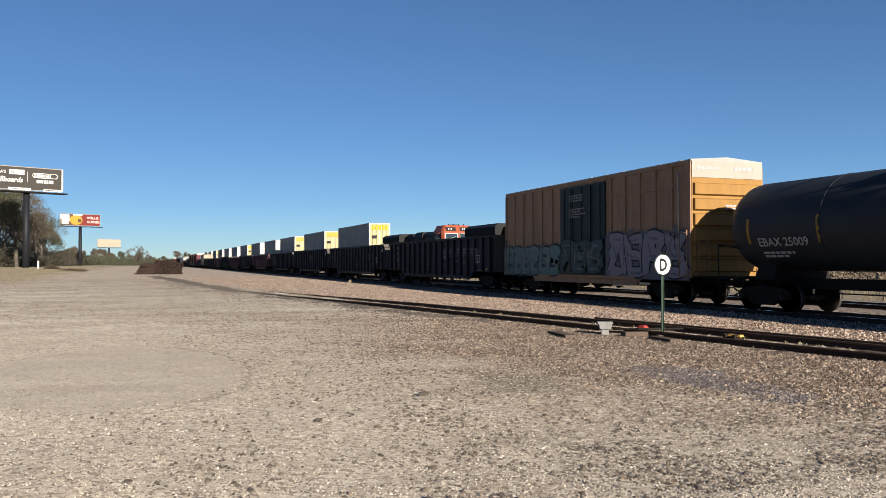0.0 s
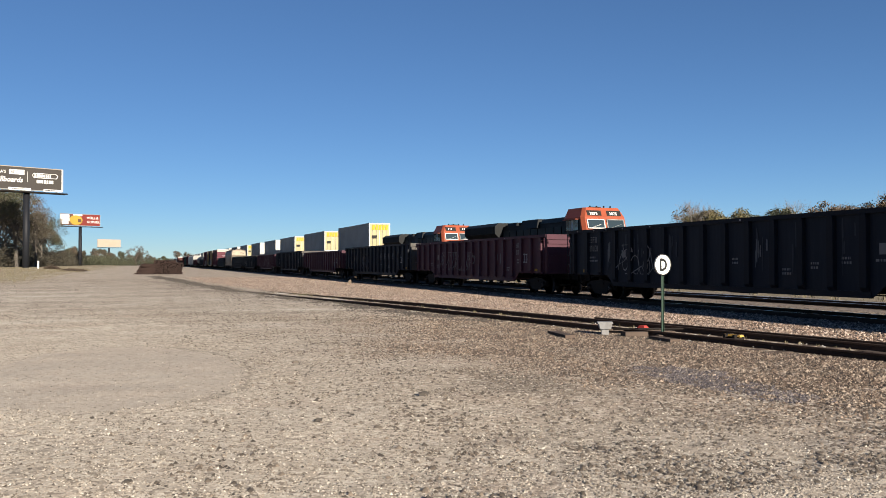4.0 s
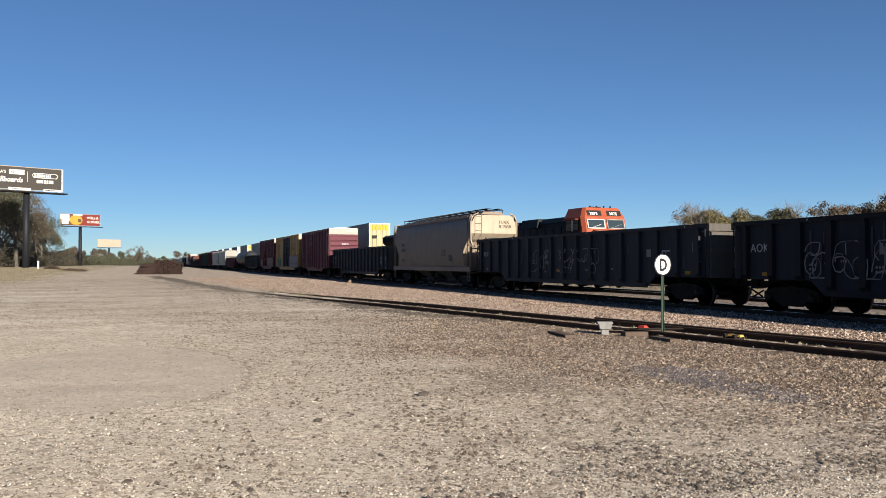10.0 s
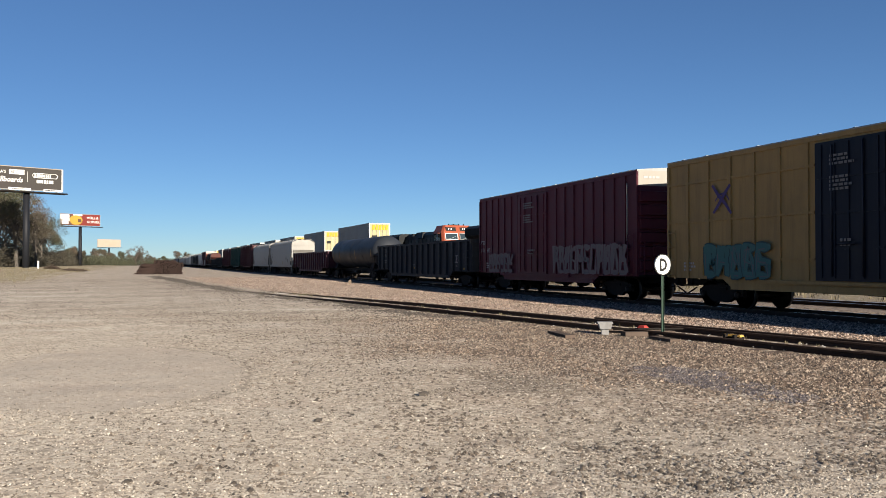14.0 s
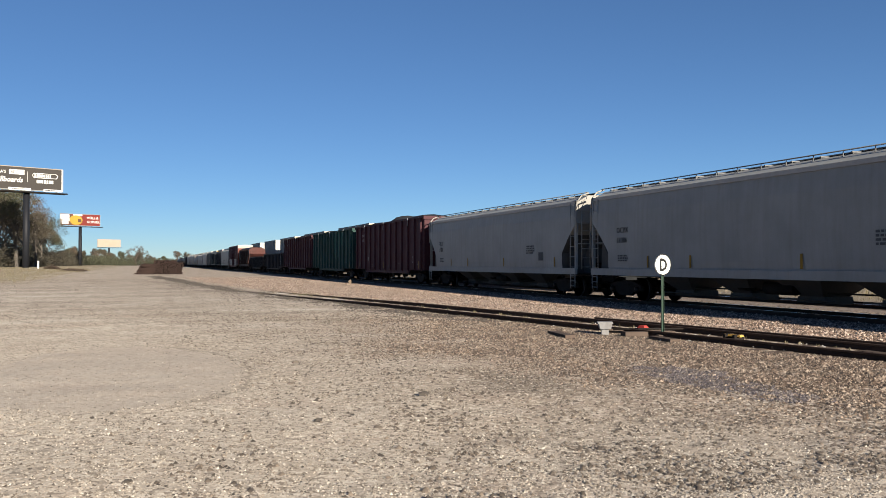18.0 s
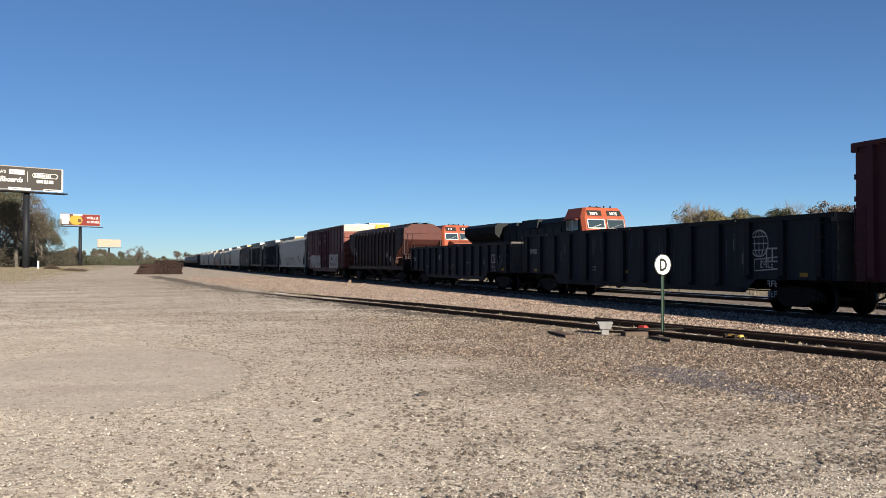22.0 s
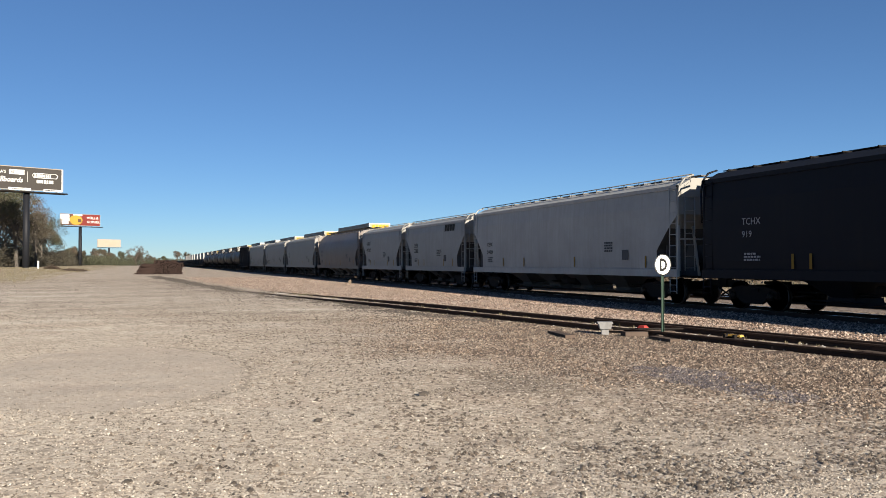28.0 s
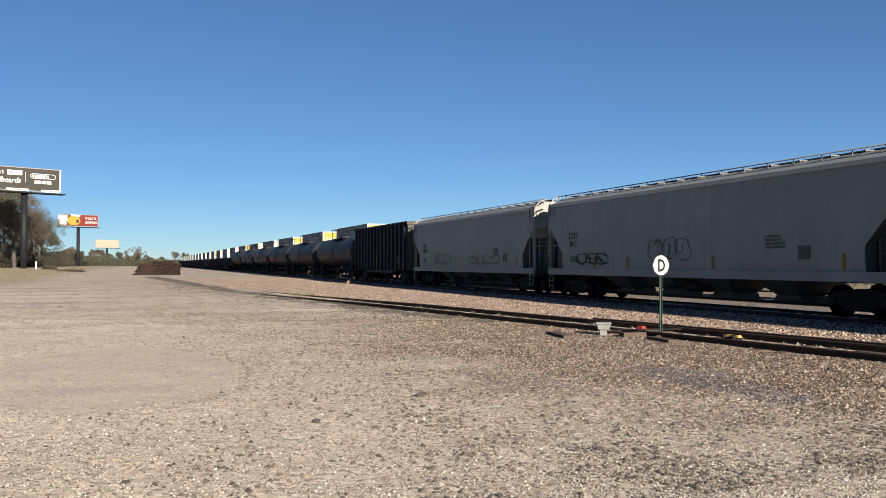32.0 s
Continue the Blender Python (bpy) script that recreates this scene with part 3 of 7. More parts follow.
def running_gear(car, L, inset=2.0, sill=0.72):
    for s in (-1, 1):
        add_truck(car, s * (L / 2 - inset))
        part("coupler", kept("coupler", coupler_mesh), None, car, "", pose(0, s * L / 2, 0, 0, 0, 0 if s < 0 else 180))
    bm = bmesh.new()
    quadbox(bm, -0.22, 0.22, -L / 2 + 0.1, L / 2 - 0.1, sill, 1.05)
    part("center_sill", bm, STEEL_DARK, car)
    bm = bmesh.new()
    tube(bm, (-0.75, -1.2, 0.72), (-0.75, 0.1, 0.72), 0.2, seg=12)
    tube(bm, (-0.6, 0.9, 0.75), (-0.6, 1.5, 0.75), 0.16, seg=10)
    tube(bm, (-0.35, -L / 2 + 3.2, 0.62), (-0.35, L / 2 - 3.2, 0.62), 0.025, seg=6)
    part("brake_gear", bm, STEEL_DARK, car)


def ladder(car, x, y, z0, z1, width=0.42, mat=None, face="side", name="ladder"):
    bm = bmesh.new()
    n = max(2, int((z1 - z0) / 0.40))
    for k in range(n + 1):
        z = z0 + (z1 - z0) * k / n
        if face == "side":
            tube(bm, (x, y - width / 2, z), (x, y + width / 2, z), 0.014, seg=5)
        else:
            tube(bm, (x - width / 2, y, z), (x + width / 2, y, z), 0.014, seg=5)
    for s in (-1, 1):
        if face == "side":
            tube(bm, (x, y + s * width / 2, z0 - 0.1), (x, y + s * width / 2, z1 + 0.1), 0.02, seg=5)
        else:
            tube(bm, (x + s * width / 2, y, z0 - 0.1), (x + s * width / 2, y, z1 + 0.1), 0.02, seg=5)
    return part(name, bm, mat or STEEL_DARK, car)


def brake_wheel(car, x, y, z, mat=None):
    bm = bmesh.new()
    pts = [(x + 0.26 * math.cos(a * math.pi / 7), y, z + 0.26 * math.sin(a * math.pi / 7)) for a in range(14)]
    for i in range(14):
        tube(bm, pts[i], pts[(i + 1) % 14], 0.015, seg=5, cap=False)
    for i in range(0, 14, 3):
        tube(bm, (x, y, z), pts[i], 0.01, seg=4)
    tube(bm, (x, y, z), (x, y + 0.2, z), 0.02, seg=6)
    return part("brake_wheel", bm, mat or STEEL_DARK, car)


CENTRE1, CENTRE2, RAIL_TOP = 19.58, 25.8, 0.18
CARS = []                       # every moving car with its place along the train


def car_at(name, front, rear, label, category, group="freight train"):
    ob = empty(name, pose(CENTRE1, (front + rear) / 2, RAIL_TOP), label, category, group)
    CARS.append((ob, (front + rear) / 2))
    return ob, rear - front


# ---- gondolas ----
REPAINT = paint((0.022, 0.085, 0.068), 0.6, (0.014, 0.04, 0.036), 0.45)
EMBLEM = plain((0.10, 0.10, 0.108), 0.6)
SMEAR = plain((0.034, 0.038, 0.046), 0.65)
SMEAR_PALE = plain((0.095, 0.098, 0.105), 0.65)
SMEAR_RED = plain((0.062, 0.030, 0.033), 0.65)
SMEAR_GREEN = plain((0.035, 0.075, 0.066), 0.65)


def smear(bm, x, y, z0, z1, width, rng):
    """One run of faded paint down a sheet, ragged at both ends."""
    pts, z = [], z1
    while z > z0:
        pts.append((y + rng.uniform(-0.007, 0.007), z))
        z -= 0.18
    if len(pts) > 2:
        ribbon(bm, pts, width, x)


def weather(car, x, L, H, n, mat):
    """Old paint runs, ghost marks and small stencils between the ribs of one side."""
    h, gap = L / 2, (L - 1.1) / (n - 1)
    rng = random.Random(int(L * 1000) + int(H * 100))
    dim, pale = bmesh.new(), bmesh.new()
    lift = 0.0
    for k in range(n - 1):
        c = -h + 0.55 + gap * (k + 0.5)
        if abs(c - h + 1.6) < 1.4:
            continue
        if rng.random() < 0.62:
            for _ in range(rng.randint(2, 6) if H < 4 else 2):
                top = H - rng.uniform(0.15, 0.9)
                lift += 0.0006
                smear(dim, x - 0.003 - lift, c + rng.uniform(-0.36, 0.36) * gap, max(1.15, top - rng.uniform(0.3, 1.4)), top, rng.uniform(0.02, 0.10), rng)
        if rng.random() < 0.11 and H < 4:
            for _ in range(rng.randint(2, 5)):
                top = H - rng.uniform(0.5, 1.1)
                lift += 0.0006
                smear(pale, x - 0.003 - lift, c + rng.uniform(-0.3, 0.3) * gap, max(1.2, top - rng.uniform(0.3, 0.9)), top, rng.uniform(0.025, 0.09), rng)
        if rng.random() < 0.3:
            bars(car, x, c + 0.25, rng.uniform(1.3, 1.7), rng.choice((1, 2)), 0.07, rng.uniform(0.3, 0.55), CHALK_DIM, 1.8)
        if rng.random() < 0.18:
            part("stencil_panel", boxes((x - 0.004, x, c - 0.14, c + 0.14, 1.75, 2.05)), CHALK_DIM, car)
    tone = SMEAR_RED if mat in (MAROON, MAROON_DEEP) else SMEAR_GREEN if mat is GREEN_DEEP else SMEAR
    part("old_paint", dim, tone, car)["kind"] = "stuff"
    if pale.verts:
        part("faded_paint", pale, SMEAR_PALE, car)["kind"] = "stuff"
    else:
        pale.free()
    # small pale dots along the top chord
    bm = bmesh.new()
    for k in range(n - 1):
        if rng.random() < 0.35:
            y = -h + 0.55 + gap * (k + rng.uniform(0.2, 0.8))
            quadbox(bm, x - 0.105, x - 0.098, y - 0.025, y + 0.025, H - 0.06, H - 0.01)
    if bm.verts:
        part("bolt_plate", bm, CHALK, car)["kind"] = "stuff"
    else:
        bm.free()


def gondola(front, rear, H, mat, label, n=14, deep=0.62, marks=None, load=None, name="gondola_car"):
    car, L = car_at(name, front, rear, label, "gondola car" if H < 4 else "high-side gondola")
    h = L / 2
    w = 1.44
    for s in (-1, 1):
        bm = bmesh.new()
        prof = [(-h, 1.02), (-h + 3.2, 1.02), (-h + 3.7, deep), (h - 3.7, deep), (h - 3.2, 1.02), (h, 1.02), (h, H), (-h, H)]
        extrude_x(bm, prof, s * w - 0.02, s * w + 0.02)
        part("side_wall", bm, {BLACK: BLACK_SHEET, GREYBLACK: GREY_SHEET}.get(mat, mat), car)
        part("top_chord", boxes((s * w - 0.06, s * w + 0.12 if s > 0 else s * w + 0.06, -h, h, H - 0.10, H + 0.03)) if s > 0 else boxes((s * w - 0.12, s * w + 0.06, -h, h, H - 0.10, H + 0.03)), mat, car)
        part("side_sill", boxes((s * w - 0.05, s * w + 0.05, -h + 3.75, h - 3.75, deep - 0.04, deep + 0.14)), mat, car)
        for k in range(n):
            y = -h + 0.55 + (L - 1.1) * k / (n - 1)
            low = 1.0 if abs(y) > h - 3.5 else deep + 0.1

            def rib_mesh(low=low, s=s):
                b = bmesh.new()
                prof = [(-0.13, low), (0.13, low), (0.13, H - 0.25), (0.1, H - 0.1), (-0.1, H - 0.1), (-0.13, H - 0.25)]
                extrude_x(b, prof, 0.02 if s > 0 else -0.15, 0.15 if s > 0 else -0.02)
                for v in b.verts:
                    if abs(v.co.x) > 0.1:
                        v.co.y *= 0.85
                        if v.co.z < low + 0.05:
                            v.co.z += 0.14
                return done("rib", b, mat)
            part("rib", kept(("rib", round(H, 2), round(low, 2), s, mat.name), rib_mesh), None, car, "", (s * w, y, 0))
    for s in (-1, 1):
        dusty = END_DUSTY if mat in (BLACK, GREYBLACK) else mat
        wall = part("end_wall", boxes((-w, w, s * h - 0.03, s * h + 0.03, 1.02, H - 0.2)), dusty, car)
        for z in (1.35, 1.9, 2.45) if H < 4 else (1.4, 2.0, 2.6, 3.2, 3.8):
            if z < H - 0.35:
                part("end_rib", kept(("end_rib", dusty.name), lambda: done("end_rib", boxes((-w, w, -0.09, 0.09, 0, 0.14)), dusty)), None, wall, "", (0, s * h, z))
        part("end_chord", boxes((-w - 0.1, w + 0.1, s * h - 0.10, s * h + 0.10, H - 0.22, H + 0.03)), dusty, wall)
    part("floor_plate", boxes((-w, w, -h, h, 1.05, 1.12)), STEEL_DARK, car)
    running_gear(car, L)
    for s in (-1, 1):
        ladder(car, -w - 0.15, s * (h - 0.25), 1.05, min(H - 0.25, 3.0), 0.36, mat)
    brake_wheel(car, 0.5, -h - 0.2, min(H - 0.5, 2.6))
    x = -w - 0.022
    if marks:
        if marks.get("text"):
            for k, t in enumerate(marks["text"]):
                gap = (L - 1.1) / (n - 1)
                first = h - 0.55 - (gap if H > 4 else 0) - 0.17
                lettering(t, car, x, first, H - 0.95 - 0.42 * k, min(0.38 if H < 4 else 0.33, (gap - 0.3) / (0.66 * len(t))), CHALK)
        for y in marks.get("bars", ()):
            bars(car, x, y, H - 0.3, 2, 0.25, 1.1, CHALK_DIM, 1.5)
            bars(car, x, y - 0.1, H - 1.15, 2, 0.07, 1.0, CHALK_DIM, 2.0)
        if marks.get("logo"):
            # slanted block shapes of a painted emblem, one to a bay
            gap = (L - 1.1) / (n - 1)
            first = round((-2.75 + h - 0.55) / gap - 0.5)
            for k in range(4):
                y = -h + 0.55 + gap * (first + 0.5 - k) + 0.36
                bm = bmesh.new()
                extrude_x(bm, [(y, H - 0.98), (y - 0.60, H - 0.98), (y - 0.74, H - 0.86), (y - 0.72, H - 0.76), (y - 0.78, H - 0.62), (y - 0.16, H - 0.62)], x - 0.004, x)
                hole = [(y - 0.24, H - 0.84), (y - 0.55, H - 0.84), (y - 0.58, H - 0.76), (y - 0.27, H - 0.76)]
                part("painted_emblem", bm, EMBLEM, car)
                bm = bmesh.new()
                extrude_x(bm, hole, x - 0.007, x - 0.005)
                part("emblem_gap", bm, BLACK_SHEET, car)
                part("painted_underline", boxes((x - 0.004, x, y - 0.72, y, H - 1.12, H - 1.05)), EMBLEM, car)
        if marks.get("disc") is not None:
            bm = bmesh.new()
            c = marks["disc"]
            m = 26
            zc = H - 0.78
            ring = [(c + 0.40 * math.cos(a * 2 * math.pi / m), zc + 0.42 * math.sin(a * 2 * math.pi / m)) for a in range(m + 1)]
            ribbon(bm, ring, 0.05, x - 0.002)
            for k in (-0.5, 0.0, 0.5):
                e = 0.40 * math.sqrt(1 - k * k)
                ribbon(bm, [(c - e, zc + 0.42 * k), (c + e, zc + 0.42 * k)], 0.035, x - 0.003)
                ribbon(bm, [(c + 0.40 * k * math.cos(a * math.pi / 8), zc + 0.42 * math.sin(a * math.pi / 8)) for a in range(-4, 5)], 0.035, x - 0.004)
            panel = [(c + 0.2, zc - 0.50), (c - 0.95, zc - 0.42), (c - 0.95, zc - 0.78), (c + 0.2, zc - 0.86), (c + 0.2, zc - 0.50)]
            ribbon(bm, panel, 0.045, x - 0.002)
            bars(car, x, c - 0.05, zc - 0.56, 1, 0.2, 0.85, CHALK)
            bars(car, x, c - 0.35, zc - 1.15, 2, 0.2, 0.5, CHALK)
            part("painted_emblem", bm, CHALK, car)
        for y0, y1, seed in marks.get("tags", ()):
            scrawl(car, x - 0.1, y0, y1, 1.1, H - 0.7, seed, CHALK_DIM, max(3, int((y1 - y0) / 0.7)), 0.045)
    weather(car, x, L, H, n, mat)
    if mat is GREEN_DEEP:
        gap = (L - 1.1) / (n - 1)
        for k, z0 in ((3, 2.1), (4, 2.0), (2, 3.3)):
            y = -h + 0.55 + gap * k
            part("repaint_patch", boxes((x - 0.003, x, y + 0.15, y + gap - 0.15, z0, H - 0.15)), REPAINT, car, "fresher teal repaint")
    for y in (-h + 1.2, h - 1.4, 0.6):
        part("reflector", boxes((x - 0.006, x, y - 0.16, y + 0.16, 1.12, 1.24) if H < 4 else (x - 0.006, x, y - 0.05, y + 0.05, 1.15, 1.65)), REFLECT, car)
    part("consolidated_stencil", boxes((x - 0.004, x, -h + 2.2, -h + 2.75, 1.55, 1.6), (x - 0.004, x, -h + 2.2, -h + 2.75, 1.95, 2.0), (x - 0.004, x, -h + 2.2, -h + 2.25, 1.55, 2.0),
                                       (x - 0.004, x, -h + 2.7, -h + 2.75, 1.55, 2.0), (x - 0.004, x, -h + 2.45, -h + 2.5, 1.55, 2.0)), CHALK, car)
    if load:
        rng = random.Random(load)
        bm = bmesh.new()
        nx, ny = 6, 40
        grid = []
        for j in range(ny + 1):
            y = -h + 0.3 + (L - 0.6) * j / ny
            hump = 0.16 + 0.55 * max(0, noise.noise(Vector((load * 3.1, y * 0.35, 0)))) + 0.1 * noise.noise(Vector((load, y * 1.3, 5)))
            edge = min(1, min(j, ny - j) / 3)
            grid.append([bm.verts.new((-w + 0.02 + (2 * w - 0.04) * i / nx, y, H - 0.1 + (hump * edge + 0.12) * math.sin(math.pi * i / nx) ** 0.4 + rng.uniform(-0.03, 0.03))) for i in range(nx + 1)])
        for j in range(ny):
            for i in range(nx):
                bm.faces.new((grid[j][i], grid[j][i + 1], grid[j + 1][i + 1], grid[j + 1][i]))
        part("load_cover", bm, TARP, car, "dark netting pulled over a heaped load")
        for y in (-h + 3.4, 0.2, h - 3.5):
            bm = bmesh.new()
            tube(bm, (x - 0.13, y, H + 0.02), (x - 0.15, y + 0.06, H - 0.55), 0.022, seg=5)
            part("net_strap", bm, CHALK, car)
    return car


# ---- boxcars ----
def boxcar(front, rear, side, end, label, doors, door_mat, H=5.22, n=9, text=None, tag=None, top=True, belts=()):
    car, L = car_at("boxcar", front, rear, label, "boxcar")
    h, w = L / 2, 1.50
    door_w = sum(d[1] for d in doors)
    y_lo, y_hi = min(d[0] - d[1] / 2 for d in doors), max(d[0] + d[1] / 2 for d in doors)
    for s in (-1, 1):
        prof = [(-h, 1.0), (-h + 3.0, 0.98), (-h + 3.4, 0.72), (h - 3.4, 0.72), (h - 3.0, 0.98), (h, 1.0), (h, H - 0.12), (-h, H - 0.12)]
        bm = bmesh.new()
        extrude_x(bm, prof, s * w - 0.03, s * w + 0.03)
        part("side_wall", bm, side, car)
        part("side_plate", boxes((s * w - 0.07, s * w + 0.07, -h, h, H - 0.2, H - 0.06)), side, car)
        part("side_sill", boxes((s * w - 0.06, s * w + 0.06, -h + 3.4, h - 3.4, 0.66, 0.86)), side, car)
        for k in range(2 * n + 2):
            y = -h + 0.05 + (L - 0.1) * k / (2 * n + 1)
            if y_lo - 0.1 < y < y_hi + 0.1:
                continue

            def post(s=s):
                b = bmesh.new()
                extrude_x(b, [(-0.06, 1.02), (0.06, 1.02), (0.06, H - 0.2), (-0.06, H - 0.2)], 0.03 * s, 0.085 * s)
                return done("side_post", b, side)
            part("side_post", kept(("post", side.name, s, H), post), None, car, "", (s * w, y, 0))
        for z in belts:
            for a, c in ((-h + 0.1, y_lo - 0.05), (y_hi + 0.05, h - 0.1)):
                part("side_belt", boxes((s * (w + 0.05) - 0.025, s * (w + 0.05) + 0.025, a, c, z, z + 0.07)), side, car)
        for c, dw in doors:
            bm = boxes((min(s * w, s * (w + 0.11)), max(s * w, s * (w + 0.11)), c - dw / 2 + 0.02, c + dw / 2 - 0.02, 1.02, H - 0.28))
            door = part("plug_door", bm, door_mat, car)
            for k in range(5):
                y = c - dw / 2 + dw * (k + 0.5) / 5
                part("door_rib", boxes((s * (w + 0.12) - 0.025, s * (w + 0.12) + 0.025, y - 0.04, y + 0.04, 1.1, H - 0.35)), door_mat, door)
            for z in (1.9, 2.9, 3.9):
                part("door_belt", boxes((s * (w + 0.115) - 0.02, s * (w + 0.115) + 0.02, c - dw / 2 + 0.05, c + dw / 2 - 0.05, z, z + 0.07)), door_mat, door)
            if s < 0:
                bm = bmesh.new()
                for y in (c - dw * 0.22, c + dw * 0.22):
                    tube(bm, (-w - 0.17, y, 1.15), (-w - 0.17, y, H - 0.4), 0.025, seg=6)
                tube(bm, (-w - 0.19, c - 0.3, 2.05), (-w - 0.19, c + 0.3, 2.05), 0.03, seg=6)
                part("lock_bar", bm, GALV if dw < 2 else door_mat, door)
        part("door_track", boxes((s * (w + 0.08) - 0.05, s * (w + 0.08) + 0.05, y_lo - 2.2, y_hi + 2.2, 0.9, 1.0)), side, car)
    for s in (-1, 1):
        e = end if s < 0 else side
        zt = H - 0.66 if top else H - 0.1
        bm = boxes((-w - 0.03, w + 0.03, s * h - 0.03, s * h + 0.03, 1.0, zt))
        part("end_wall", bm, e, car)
        nz = 6
        for k in range(nz):
            z = 1.2 + (zt - 1.3) * k / nz

            def slab():
                b = bmesh.new()
                extrude_x(b, [(0.0, 0.0), (0.0, (zt - 1.3) / nz - 0.09), (-0.13, (zt - 1.3) / nz - 0.13), (-0.13, 0.05)], -w + 0.02, w - 0.02)
                return done("end_panel", b, e)
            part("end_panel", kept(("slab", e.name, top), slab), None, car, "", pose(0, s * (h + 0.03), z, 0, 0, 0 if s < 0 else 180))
        if top:
            part("upper_end_panel", boxes((-w - 0.03, w + 0.03, s * h - 0.05, s * h + 0.05, zt, H - 0.06)), WHITE_END if s < 0 else side, car, "white upper end band")
    bm = bmesh.new()
    extrude_y(bm, [(-w - 0.06, H - 0.1), (w + 0.06, H - 0.1), (w + 0.06, H - 0.02), (0, H + 0.1), (-w - 0.06, H - 0.02)], -h - 0.02, h + 0.02)
    roof = part("roof", bm, GALV, car)
    bm = bmesh.new()
    for k in range(int(L / 1.25)):
        y = -h + 0.6 + 1.25 * k
        extrude_y(bm, [(-w - 0.06, H - 0.03), (0, H + 0.09), (w + 0.06, H - 0.03), (w + 0.06, H - 0.005), (0, H + 0.12), (-w - 0.06, H - 0.005)], y - 0.04, y + 0.04)
    part("roof_rib", bm, GALV, roof)
    running_gear(car, L, 2.3)
    for s in (-1, 1):
        ladder(car, -w - 0.13, s * (h - 0.35), 1.1, 2.6, 0.42, side)
    ladder(car, -w + 0.35, -h - 0.2, 1.1, 2.3, 0.42, side, "end")
    ladder(car, w - 0.35, h + 0.14, 1.1, H - 0.5, 0.42, GALV, "end")
    part("crossover_platform", boxes((-w, w, -h - 0.32, -h, 1.0, 1.06)), STEEL_DARK, car)
    part("crossover_platform", boxes((-w, w, h, h + 0.32, 1.0, 1.06)), STEEL_DARK, car)
    bm = bmesh.new()
    tube(bm, (-w - 0.1, -h + 0.65, 2.4), (-w - 0.1, -h + 0.65, H - 0.5), 0.025, seg=6)
    part("side_pipe", bm, WHITE_END, car, "thin pale vertical pipe by the leading corner")
    brake_wheel(car, 0.55, -h - 0.2, 2.3)
    x = -w - 0.034
    if text:
        if H > 5.25:
            # stencilled panels kept between the posts
            for t, y, z in ((text[0], h - 0.66, 2.52), (text[1].split()[0], h - 0.60, 1.90), (text[1].split()[1], h - 1.62, 1.90)):
                wide = 0.19 * len(t)
                part("number_panel", boxes((x - 0.008, x - 0.004, y - wide - 0.05, y + 0.05, z, z + 0.36)), CHALK, car)
                lettering(t, car, x - 0.010, y, z + 0.06, 0.31, GRAF_DARK)
        else:
            for t, y, z in ((text[0], h - 0.16, 2.55), (text[1].split()[0], h - 0.16, 2.13), (text[1].split()[1], h - 0.98, 2.13)):
                lettering(t, car, x, y, z, 0.33, CHALK)
    for c, dw in doors:
        bars(car, x - 0.135, c + 0.25 * dw, 4.55, 3, 0.07, dw * 0.38, CHALK_DIM)
        bars(car, x - 0.135, c + 0.25 * dw, 3.95, 4, 0.07, dw * 0.38, CHALK_DIM)
        bars(car, x - 0.135, c + 0.1 * dw, 2.2, 2, 0.08, dw * 0.25, CHALK_DIM)
    bars(car, x, h - 0.9, 1.55, 3, 0.07, 0.7, CHALK)
    bars(car, -0.2, -h - 0.165, 3.6, 2, 0.06, 0.9, CHALK, face="lead")
    bars(car, 0.3, -h - 0.165, 3.0, 2, 0.06, 0.9, CHALK, face="lead")
    if top:
        bars(car, 0.3, -h - 0.054, H - 0.25, 1, 0.12, 0.95, CHALK, face="lead")
        bars(car, -1.3, -h - 0.054, H - 0.28, 1, 0.08, 1.0, CHALK, face="lead")
    for y in (-h + 1.4, -h + 4.2, h - 2.0):
        part("reflector", boxes((x - 0.006, x, y - 0.05, y + 0.05, 1.1, 1.5)), REFLECT, car)
    for y0, y1, z0, z1, seed, fill, line, k, wash in (tag or ()):
        graffiti(car, x - (0.135 if y1 > y_lo and y0 < y_hi else 0.06), y0, y1, z0, z1, seed, fill, line, k, wash)
    return car


# ---- covered hoppers ----
WALK = paint((0.13, 0.13, 0.13), 0.7, (0.05, 0.05, 0.05), 0.3)


